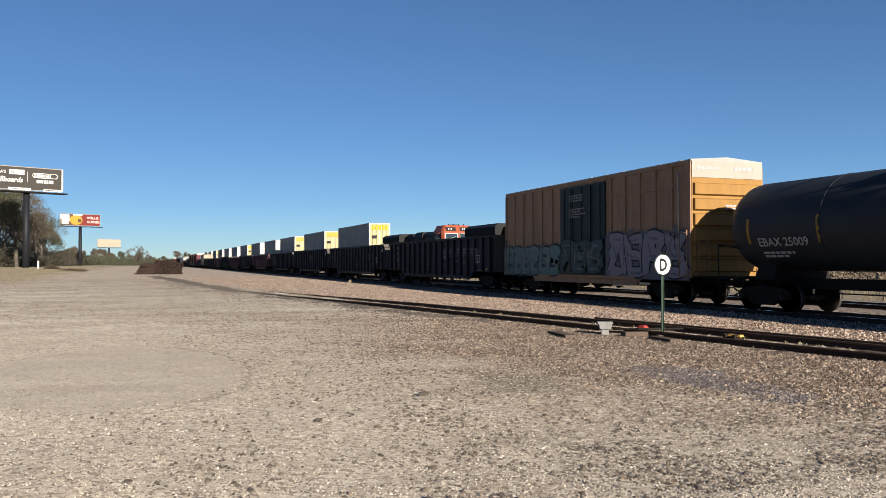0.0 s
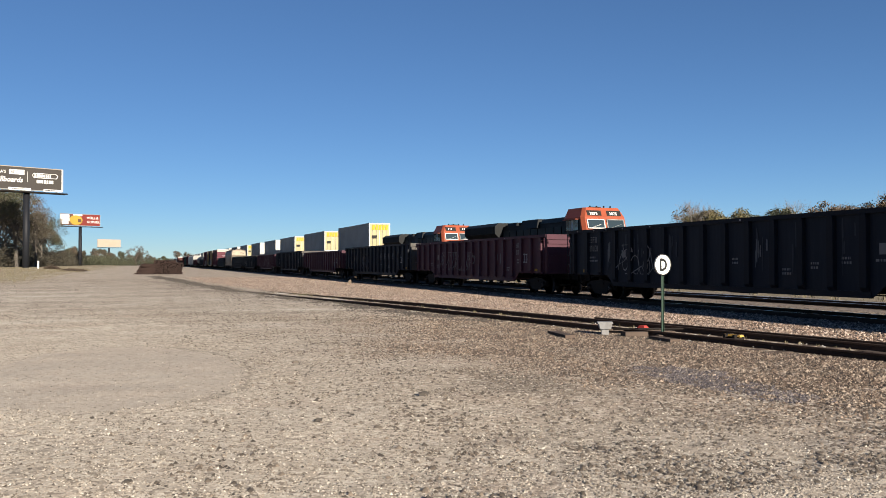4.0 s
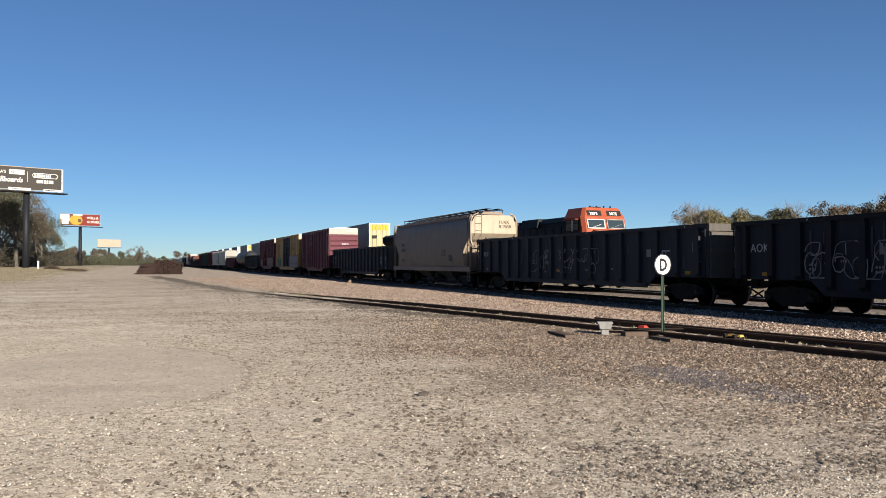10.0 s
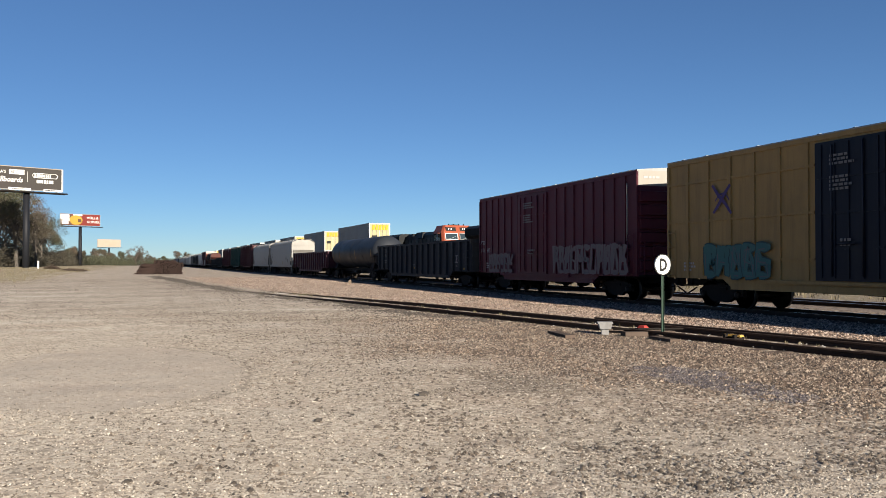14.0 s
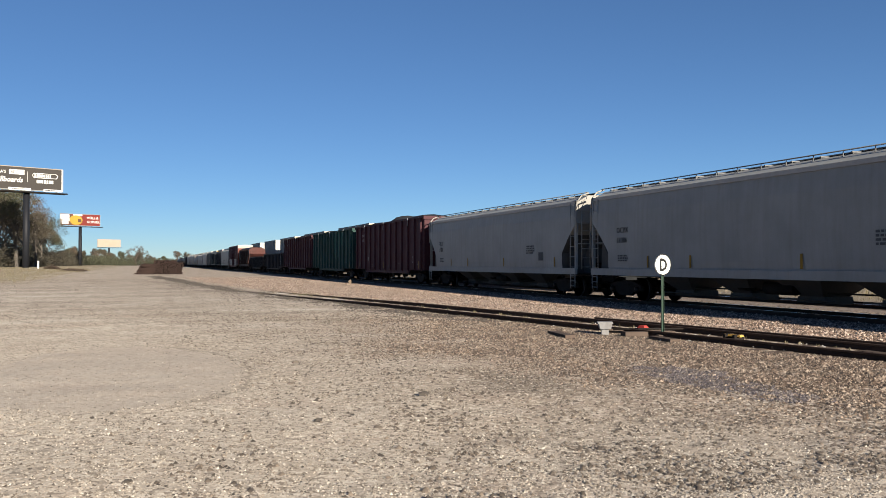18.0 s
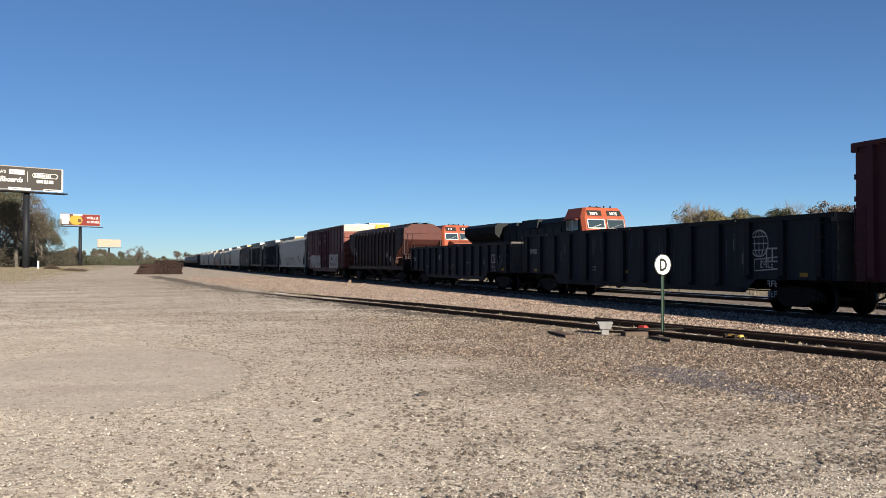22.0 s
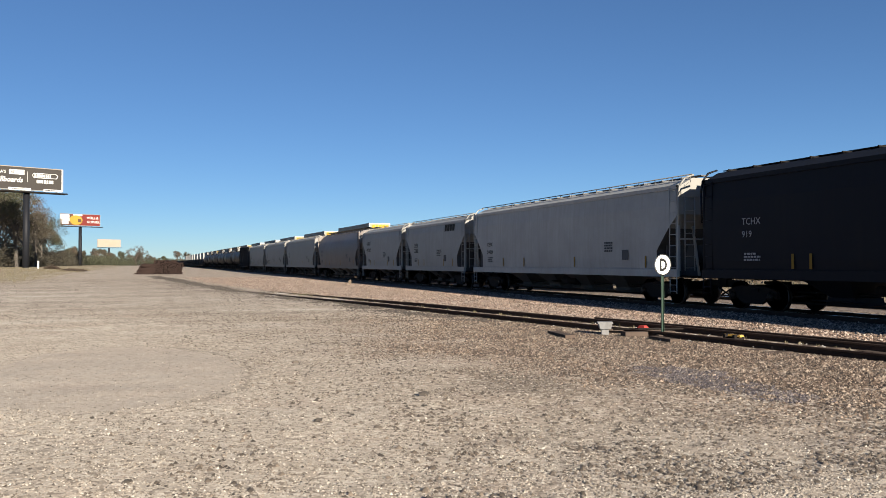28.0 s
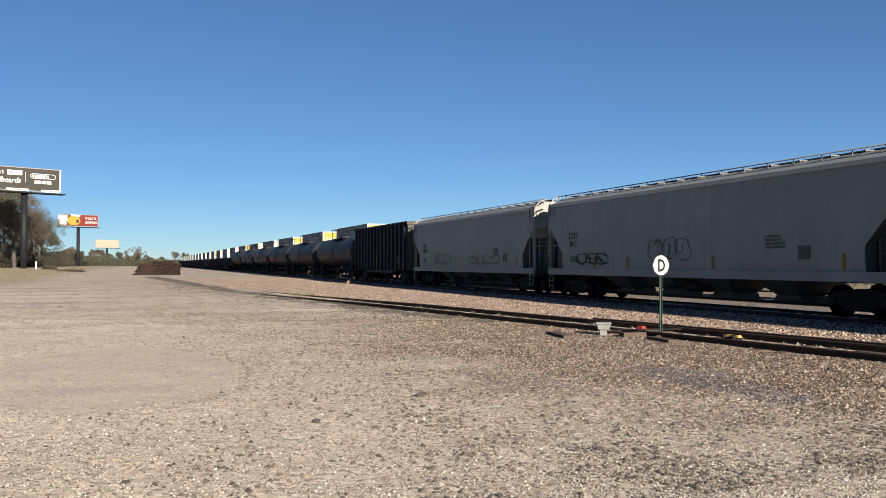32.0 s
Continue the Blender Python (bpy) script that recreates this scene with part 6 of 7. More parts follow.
def well_car(y):
    ob = empty("well_car", pose(CENTRE2, y, RAIL_TOP), "dark steel double-stack well car under containers", "well car", "standing train")
    for s in (-1, 1):
        part("side_beam", boxes((s * 1.45 - 0.08, s * 1.45 + 0.08, -0.6, 16.8, 0.45, 1.25)), STEEL_DARK, ob)
    part("floor_plate", boxes((-1.4, 1.4, -0.5, 16.7, 0.32, 0.4)), STEEL_DARK, ob)
    for a, b in ((-3.2, -0.6), (16.8, 19.4)):
        part("end_deck", boxes((-1.3, 1.3, a, b, 0.95, 1.3)), STEEL_DARK, ob)
    add_truck(ob, -2.1)
    add_truck(ob, 18.3)
    return ob


def standing_train():
    locomotive(39.9, "3875", "orange and black diesel locomotive with lit number boards")
    locomotive(64.3, "", "orange and black trailing diesel locomotive")
    ys = [92.7, 118.1, 143.6, 166.0, 190.0] + [215.0 + 24.6 * k for k in range(15)]
    for k, y in enumerate(ys):
        well_car(y)
        mat = CONTAINER if k % 3 != 2 or k < 3 else CONTAINER_GREY
        container(y, RAIL_TOP + 0.42, CONTAINER_GREY if k % 2 else CONTAINER, k, False, "pale grey shipping container low in a well car")
        container(y, RAIL_TOP + 3.33, mat, k, k in (0, 1, 2, 5, 9), "white shipping container stacked on another" + (" with yellow end marks" if k in (0, 1, 2, 5, 9) else ""))


standing_train()


# ---- by the spur ----
def derail_sign():
    ob = empty("derail_sign", pose(11.17, 15.93, 0, 0, 0, -20), "white oval sign with black letter D on a thin post", "railway sign")
    bm = bmesh.new()
    quadbox(bm, -0.03, 0.03, -0.012, 0.012, -0.1, 1.9)
    quadbox(bm, -0.03, -0.018, -0.04, 0.0, -0.1, 1.75)
    quadbox(bm, 0.018, 0.03, -0.04, 0.0, -0.1, 1.75)
    part("post", bm, POSTGREEN, ob, "dark green steel channel post")
    bm = bmesh.new()
    m = 36
    rim = [(0.195 * math.cos(2 * math.pi * i / m), 0.245 * math.sin(2 * math.pi * i / m)) for i in range(m)]
    extrude_y(bm, [(x, 1.665 + z) for x, z in rim], -0.056, -0.04)
    plate = part("plate", bm, plain((0.66, 0.66, 0.645), 0.4), ob)
    bm = bmesh.new()
    out = [bm.verts.new((x, -0.06, 1.665 + z)) for x, z in rim]
    inn = [bm.verts.new((x * 0.9, -0.06, 1.665 + z * 0.92)) for x, z in rim]
    for i in range(m):
        bm.faces.new((out[i], out[(i + 1) % m], inn[(i + 1) % m], inn[i]))
    part("rim", bm, INK, plate)
    bold = lettering("D", plate, -0.083, -0.062, 1.53, 0.39, INK, LEAD_FACE, 0.62)
    bold.data.offset = 0.014
    part("footing", boxes((-0.12, 0.12, -0.12, 0.12, -0.05, 0.06)), WOOD, ob)


BOX_GREY = paint((0.173, 0.173, 0.176), 0.6, (0.0648, 0.054, 0.0432), 0.45)


def derail_box():
    ob = empty("derail_stand", pose(10.33, 17.05, 0, 0, 0, -25), "pale grey metal switch box on wooden ties beside the spur", "derail stand")
    bm = boxes((-0.13, 0.13, -0.11, 0.11, 0.12, 0.26, (-0.035, -0.02)))
    bmesh.ops.bevel(bm, geom=bm.edges[:], offset=0.015, segments=1, affect="EDGES")
    part("housing", bm, BOX_GREY, ob)
    part("lid", boxes((-0.18, 0.18, -0.14, 0.14, 0.26, 0.30)), BOX_GREY, ob)
    part("foot", boxes((-0.085, 0.085, -0.07, 0.07, -0.02, 0.13)), BOX_GREY, ob)
    bm = bmesh.new()
    tube(bm, (0.2, 0.0, 0.12), (1.9, 0.35, 0.12), 0.025, seg=6)
    part("throw_rod", bm, STEEL_DARK, ob)
    for y, a, l in ((17.2, -8, 1.5), (16.9, -4, 1.3)):
        t = tagged(new("timber", kept(("timber", l), lambda: done("timber", boxes((-l / 2, l / 2, -0.11, 0.11, -0.05, 0.10)), WOOD))), "weathered wooden timber lying beside the spur", "timber")
        t.matrix_basis = pose(10.9 + (0.3 if a == -8 else 0.2), y - 0.5 * (a == -4), 0, 0, 0, a)
    for x, y, a, l in ((12.15, 14.2, 82, 1.6), (13.05, 11.6, 80, 1.3), (11.15, 15.75, 78, 0.9), (9.6, 17.6, 74, 1.2)):
        t = tagged(new("half_buried_plank", kept(("plank", l), lambda: done("half_buried_plank", boxes((-0.12, 0.12, -l / 2, l / 2, -0.04, 0.065)), WOOD))), "dark old plank half buried beside the near rail", "plank")
        t.matrix_basis = pose(x - 0.42, y - 0.5, 0, 0, 0, a - 90 + 8)
    d = empty("derail_shoe", pose(12.02, 14.55, 0.02, 0, 0, 9.5), "yellow derail block clamped over the rail", "derail")
    part("block", boxes((-0.07, 0.07, -0.24, 0.24, 0.09, 0.135, (0.02, 0.03))), paint((0.36, 0.215, 0.055), 0.6, (0.14, 0.085, 0.045), 0.4), d)
    part("clamp", boxes((-0.15, 0.15, -0.16, -0.1, 0.0, 0.14), (-0.15, 0.15, 0.1, 0.16, 0.0, 0.14)), STEEL_DARK, d)
    r = tagged(new("red_flag_block", done("red_flag_block", boxes((-0.09, 0.09, -0.14, 0.14, 0.02, 0.105, (0.04, 0.06))), paint((0.30, 0.035, 0.03), 0.6, (0.12, 0.04, 0.03), 0.4))), "small red-painted block on a tie", "rail marker")
    r.matrix_basis = pose(12.0, 17.95, 0, 0, 0, 9)


derail_sign()
derail_box()


def tie_pile():
    ob = empty("tie_pile", pose(2.0, 133, 0), "long dark heap of old wooden railway ties", "tie pile")
    rng = random.Random(9)
    wood = paint((0.022, 0.0135, 0.0115), 0.9, (0.014, 0.0095, 0.008), 0.4, 0, 0.5)
    me = kept("old_tie", lambda: done("old_tie", boxes((-1.3, 1.3, -0.12, 0.12, -0.09, 0.09)), wood))
    for lev in range(12):
        # crosswise stack, then a lower tail of loose ties to one side
        n = 17 if lev < 10 else 13
        for k in range(n):
            x = -0.9 + 0.25 * k + rng.uniform(-0.05, 0.05) + 0.02 * lev
            part("old_tie", me, None, ob, "", pose(x, rng.uniform(-0.25, 0.25), 0.09 + 0.178 * lev, rng.uniform(-2, 2), rng.uniform(-3, 3), 90 + rng.uniform(-5, 5)))
        if lev < 9:
            for k in range(4):
                part("old_tie", me, None, ob, "", pose(-2.1 + 0.12 * lev + rng.uniform(-0.3, 0.25), -1.1 + 0.6 * k + rng.uniform(-0.15, 0.15), 0.09 + 0.178 * lev, rng.uniform(-3, 3), rng.uniform(-3, 3), rng.uniform(-9, 9)))
    return ob


tie_pile()


# ---- billboards ----
def billboard(x, y, pole_h, W, Hh, label, turn, seed, off=0.0, face_mat=None):
    ob = empty("billboard", pose(x, y, 0, 0, 0, turn), label, "billboard", "roadside billboards")
    bm = bmesh.new()
    tube(bm, (0, 0, -0.5), (0, 0, pole_h), 0.62, 0.55, seg=16)
    part("pole", bm, plain((0.011, 0.012, 0.015), 0.5), ob)
    part("catwalk", boxes((-W / 2 + off - 0.2, W / 2 + off + 0.5, -1.5, 0.6, pole_h - 0.15, pole_h + 0.05)), STEEL_DARK, ob)
    bm = bmesh.new()
    for k in range(7):
        xx = -W / 2 + off + W * (k + 0.5) / 7
        quadbox(bm, xx - 0.06, xx + 0.06, 0.1, 0.3, pole_h, pole_h + Hh)
    part("upright", bm, STEEL_DARK, ob)
    fr = part("frame", boxes((-W / 2 + off - 0.1, W / 2 + off + 0.1, -0.12, 0.1, pole_h + 0.35, pole_h + 0.35 + Hh)), plain((0.2, 0.2, 0.19)), ob)
    return ob, fr, pole_h + 0.35


def billboards():
    # dark board with white lettering blocks
    ob, fr, z = billboard(-21.45, 172.8, 15.22, 14.8, 4.45, "tall roadside billboard with dark panel and white script", 24, 1, -0.85)
    part("poster", boxes((-8.05, 6.35, -0.16, -0.13, z + 0.15, z + 4.35)), plain((0.0374, 0.0338, 0.031), 0.6), ob)
    part("divider", boxes((0.07, 0.15, -0.18, -0.17, z + 1.6, z + 3.6)), CHALK, ob)
    part("name_plate", boxes((-3.1, -0.45, -0.18, -0.165, z + 2.9, z + 3.8)), WHITE, ob)
    bm = bmesh.new()
    lane = [(1.45 + 0.42 * math.cos(a * math.pi / 8), z + 2.92 + 0.42 * math.sin(a * math.pi / 8)) for a in range(4, 13)]
    lane += [(5.15 + 0.42 * math.cos(a * math.pi / 8), z + 2.92 + 0.42 * math.sin(a * math.pi / 8)) for a in range(12, 21)]
    for a, b in zip(lane, lane[1:] + lane[:1]):
        tube(bm, (a[0], -0.175, a[1]), (b[0], -0.175, b[1]), 0.075, seg=6)
    part("name_outline", bm, WHITE, ob)
    bars(ob, 1.35, -0.172, z + 3.18, 1, 0.52, 4.1, WHITE, face="lead")
    bars(ob, 1.75, -0.165, z + 2.1, 1, 0.62, 3.3, WHITE, face="lead")
    t = lettering("billboards", ob, -5.6, -0.17, z + 1.45, 1.4, WHITE, LEAD_FACE, 0.88)
    t.data.shear, t.data.offset = 0.25, 0.02
    lettering("SA'S", ob, -5.0, -0.17, z + 3.0, 0.85, WHITE, LEAD_FACE, 0.9)
    lettering("BEST", ob, -2.85, -0.20, z + 3.08, 0.8, INK, LEAD_FACE, 0.9)
    # right edge of the board painted white, as lit by the sun
    part("edge_trim", boxes((6.32, 6.5, -0.2, -0.1, z + 0.1, z + 4.4)), WHITE, ob)
    part("lower_trim", boxes((-8.05, -5.2, -0.19, -0.165, z - 0.02, z + 0.32), (-3.2, 0.7, -0.19, -0.165, z - 0.05, z + 0.42), (3.0, 6.3, -0.19, -0.165, z - 0.05, z + 0.38)), WHITE, ob)
    bars(ob, -2.6, -0.195, z + 0.3, 1, 0.2, 2.8, INK, face="lead")
    bars(ob, 3.3, -0.195, z + 0.28, 1, 0.18, 2.6, INK, face="lead")
    part("sign_edge", boxes((-8.1, 6.4, -0.19, -0.12, z + 4.30, z + 4.42)), plain((0.216, 0.18, 0.151)), ob)
    # red and yellow board
    ob, fr, z = billboard(-22.4, 322, 14.9, 14.0, 4.2, "roadside billboard with red and yellow poster", 24, 2)
    part("poster", boxes((-6.9, 6.9, -0.16, -0.13, z + 0.1, z + 4.1)), plain((0.122, 0.0216, 0.018), 0.6), ob)
    bm = bmesh.new()
    extrude_y(bm, [(-1.6 + 2.3 * math.cos(a * math.pi / 8), z + 2.0 + 1.75 * math.sin(a * math.pi / 8)) for a in range(16)], -0.19, -0.17)
    part("yellow_shape", bm, plain((0.259, 0.173, 0.0288)), ob)
    part("dark_shape", boxes((-6.9, -2.9, -0.175, -0.164, z + 0.1, z + 4.0), (-0.9, 0.3, -0.20, -0.19, z + 1.2, z + 2.4)), plain((0.072, 0.0396, 0.0288)), ob)
    bars(ob, -6.6, -0.20, z + 3.0, 2, 0.55, 3.6, WHITE, 1.5, face="lead")
    part("white_shape", boxes((-6.9, -3.9, -0.18, -0.165, z + 2.3, z + 3.9), (-6.5, -4.2, -0.18, -0.165, z + 0.5, z + 1.5), (-2.6, 0.6, -0.18, -0.165, z + 3.5, z + 4.1)), WHITE, ob)
    lettering("MOLE &", ob, 2.2, -0.17, z + 2.5, 1.25, WHITE, LEAD_FACE, 0.95)
    lettering("GOPHER", ob, 2.2, -0.17, z + 1.0, 1.25, WHITE, LEAD_FACE, 0.95)
    # pale board
    ob, fr, z = billboard(-22.2, 561.6, 11.6, 14.6, 4.9, "distant roadside billboard with pale peach poster", 24, 3)
    part("poster", boxes((-7.2, 7.2, -0.16, -0.13, z + 0.1, z + 4.8)), plain((0.302, 0.223, 0.18), 0.6), ob)
    bars(ob, -5.5, -0.165, z + 3.6, 2, 0.9, 11, plain((0.324, 0.216, 0.166)), face="lead")


billboards()


# ---- trees ----
def tree(x, y, H, seed, leaf, density, name="tree", label="", spread=0.42, z=0.0, size=0.22, bark=None, leaves=(16, 28), stem=0.26, girth=0.015, deep=4):
    rng = random.Random(seed)
    ob = empty(name, pose(x, y, z), label, "tree")
    bm = bmesh.new()
    tips = []

    def grow(p, w, length, r, depth):
        q = p + w * length
        tube(bm, p, q, r, r * 0.62, seg=7 if depth < 2 else 4, cap=False)
        if depth >= 2:
            tips.append((q, depth))
        if depth == deep or (depth == deep - 1 and rng.random() < 0.15):
            return
        for _ in range(rng.choice((3, 3, 4)) if depth < 3 else rng.choice((3, 4))):
            a = rng.uniform(0, 2 * math.pi)
            lean = rng.uniform(0.35, 0.95)
            s = w.cross(Vector((math.cos(a), math.sin(a), 0.3))).normalized()
            v = (w * math.cos(lean) + s * math.sin(lean) + Vector((0, 0, 0.12))).normalized()
            grow(p + w * length * rng.uniform(0.72, 1.0), v, length * rng.uniform(0.58, 0.8), r * 0.55, depth + 1)
    grow(Vector((0, 0, -0.2)), Vector((rng.uniform(-0.06, 0.06), rng.uniform(-0.06, 0.06), 1)).normalized(), H * stem, H * girth, 0)
    top = max(t[0].z for t in tips)
    k = H / top
    for v in bm.verts:
        v.co *= k
    part("trunk", bm, bark or BARK, ob)
    if density:
        verts, faces = [], []
        for p, dep in tips:
            if rng.random() > density:
                continue
            p = p * k
            for _ in range(rng.randint(*leaves)):
                c = p + Vector((rng.gauss(0, 1), rng.gauss(0, 1), rng.gauss(0, 0.8))) * H * 0.036
                u = Vector((rng.uniform(-1, 1), rng.uniform(-1, 1), rng.uniform(-1, 1))).normalized()
                w = u.cross(Vector((rng.uniform(-1, 1), rng.uniform(-1, 1), rng.uniform(-1, 1)))).normalized()
                s = size * rng.uniform(0.6, 1.4)
                b = len(verts)
                verts += [c - u * s, c + w * s * 0.6, c + u * s, c - w * s * 0.6]
                faces.append((b, b + 1, b + 2, b + 3))
        me = bpy.data.meshes.new("crown")
        me.from_pydata([tuple(v) for v in verts], [], faces)
        me.materials.append(leaf)
        part("crown", me, None, ob)
    return ob


def bush_line(name, pts, seed, leaf, label, size, count):
    """Far undergrowth: many small leaf clumps in one object."""
    rng = random.Random(seed)
    verts, faces = [], []
    for (x0, y0, x1, y1, hh, dd) in pts:
        for _ in range(count):
            t = rng.random()
            lump = 0.55 + 0.45 * noise.noise(Vector((t * 9 + seed, y0 * 0.01, 2)))
            c = Vector((x0 + (x1 - x0) * t + rng.gauss(0, dd), y0 + (y1 - y0) * t + rng.gauss(0, dd), abs(rng.random()) ** 0.8 * hh * lump + 0.1))
            u = Vector((rng.uniform(-1, 1), rng.uniform(-1, 1), rng.uniform(-1, 1))).normalized()
            w = u.cross(Vector((rng.uniform(-1, 1), rng.uniform(-1, 1), rng.uniform(-1, 1)))).normalized()
            s = size * rng.uniform(0.5, 1.5)
            b = len(verts)
            verts += [c - u * s, c + w * s * 0.7, c + u * s, c - w * s * 0.7]
            faces.append((b, b + 1, b + 2, b + 3))
    me = bpy.data.meshes.new(name)
    me.from_pydata([tuple(v) for v in verts], [], faces)
    me.materials.append(leaf)
    return tagged(new(name, me), label, "undergrowth", kind="stuff")


def woods():
    # roadside grove on the left, thinning autumn leaves
    kinds = ((LEAF_OLIVE, 0.75), (LEAF_GREEN, 0.7), (LEAF_RUST, 0.55), (LEAF_OLIVE, 0.45))
    names = {LEAF_OLIVE: "olive-brown autumn tree with thinning crown", LEAF_GREEN: "dull green roadside tree in autumn", LEAF_RUST: "rust-brown autumn tree with dry leaves", LEAF_GOLD: "golden-brown autumn tree with full crown"}
    rng = random.Random(21)
    spots = [(-40, 190, 19), (-32, 193, 18.5), (-27, 203, 18), (-45, 205, 20), (-33, 214, 19), (-42, 226, 20), (-29, 232, 18), (-48, 184, 19), (-36, 250, 18), (-30, 262, 15.5), (-53, 215, 20), (-25.5, 222, 14), (-38, 275, 17), (-30, 285, 14), (-60, 198, 20), (-36, 204, 19), (-27, 247, 15), (-33, 310, 13)]
    for k, (x, y, h) in enumerate(spots):
        leaf, den = kinds[k % 4]
        tree(x, y, h, 100 + k, leaf, den, label=names[leaf], z=0.6, size=0.13, leaves=(16, 30), girth=0.012, stem=0.2, deep=5, bark=BARK_GREY)
    far = [(-38, 330, 12), (-27, 335, 9), (-40, 345, 11), (-26, 372, 8), (-33, 400, 10), (-24, 430, 8), (-37, 470, 12), (-20, 500, 9), (-14, 520, 10), (-6, 545, 15), (-1, 560, 10), (4, 600, 8), (12, 650, 8), (22, 640, 13), (30, 660, 11), (-27, 545, 12), (-30, 610, 14), (-12, 600, 9), (-3, 575, 12), (26, 655, 12)]
    for k, (x, y, h) in enumerate(far):
        leaf, den = kinds[(k + 1) % 4]
        tree(x, y, h * 0.85, 200 + k, leaf, den * (0.25 if k % 4 == 1 else 1), label=names[leaf], size=0.2, stem=0.1, girth=0.008)
    # grove behind the tracks on the right
    right = [(16.6, 11.9, LEAF_OLIVE, 0.0), (17.3, 11.4, LEAF_OLIVE, 0.01), (18.5, 9.8, LEAF_GOLD, 0.8), (19.7, 9.8, LEAF_GOLD, 0.8), (21.2, 9.6, LEAF_GREEN, 0.35), (22.1, 9.7, LEAF_GREEN, 0.4),
             (23.6, 11.7, LEAF_OLIVE, 0.0), (23.0, 9.0, LEAF_GREEN, 0.4), (25.3, 10.3, LEAF_RUST, 0.75), (26.6, 10.4, LEAF_RUST, 0.75), (28.0, 12.3, LEAF_OLIVE, 0.0), (29.6, 11, LEAF_RUST, 0.6), (32, 11, LEAF_GREEN, 0.6)]
    right = [(135 * math.sin(radians(a + SIDE)), 135 * math.cos(radians(a + SIDE)), hh, leaf, den) for a, hh, leaf, den in right]
    for k, (x, y, h, leaf, den) in enumerate(right):
        tree(x, y, h, 300 + k, leaf, den, label="bare grey winter tree" if den < 0.2 else names[leaf], size=0.125, bark=BARE if den < 0.2 else None, leaves=(110, 150), deep=5 if den < 0.2 else 4, girth=0.012)
    bush_line("undergrowth_left", [(-33, 186, -29, 330, 8.5, 2.5), (-46, 184, -38, 280, 13, 4), (-30, 215, -27, 335, 6, 2)], 1, LEAF_DARK, "dense dark roadside undergrowth", 0.17, 30000)
    bush_line("undergrowth_far", [(-30, 330, -12, 560, 7, 4), (-14, 560, 40, 700, 8, 6)], 2, LEAF_GREEN, "distant green hedge and scrub", 0.24, 22000)
    bush_line("undergrowth_right", [(40, 118, 78, 116, 3.2, 2.5), (74, 116, 128, 76, 5.0, 3), (34, 60, 120, 50, 1.0, 6)], 3, LEAF_RUST, "brown scrub behind the tracks", 0.15, 9000)
    bush_line("woods_distant", [(60, 700, 400, 500, 14, 25), (-220, 620, -70, 720, 14, 14), (-320, 250, -130, 420, 16, 16), (150, 60, 400, -200, 14, 20)], 4, LEAF_RUST, "distant brown autumn woods", 1.1, 5000)


woods()


def brush_heap(x, y, length, tall, seed, label):
    """A long low heap of cut brush, many crossed sticks."""
    rng = random.Random(seed)
    bm = bmesh.new()
    for _ in range(int(90 * length)):
        u = rng.uniform(-1, 1)
        top = tall * (1 - u * u) * rng.random()
        p = Vector((u * length / 2, rng.uniform(-0.7, 0.7), 0.05 + top))
        w = Vector((rng.gauss(0, 1), rng.gauss(0, 0.6), rng.gauss(0, 0.25))).normalized() * rng.uniform(0.12, 0.4)
        tube(bm, p - w, p + w, rng.uniform(0.03, 0.08), 0.02, seg=4, cap=False)
    ob = empty("brush_heap", pose(x, y, lie(x, y), 0, 0, -20), label, "brush heap")
    part("sticks", bm, paint((0.06, 0.045, 0.035), 0.9, (0.03, 0.024, 0.02), 0.4, 0, 0.5), ob)


brush_heap(-16.4, 167, 2.6, 0.6, 1, "low dark heap of cut brush on the grass verge")
brush_heap(-12.0, 154, 4.6, 0.3, 2, "flat dark heap of cut brush on the gravel")
post = empty("marker_post", pose(-18.6, 166.4, 0.6), "short white marker post in the grass", "post")
part("post_body", boxes((-0.12, 0.12, -0.12, 0.12, -0.6, 1.4)), WHITE, post)
part("cap", boxes((-0.15, 0.15, -0.15, 0.15, 1.4, 1.5, (0.04, 0.04))), WHITE, post)


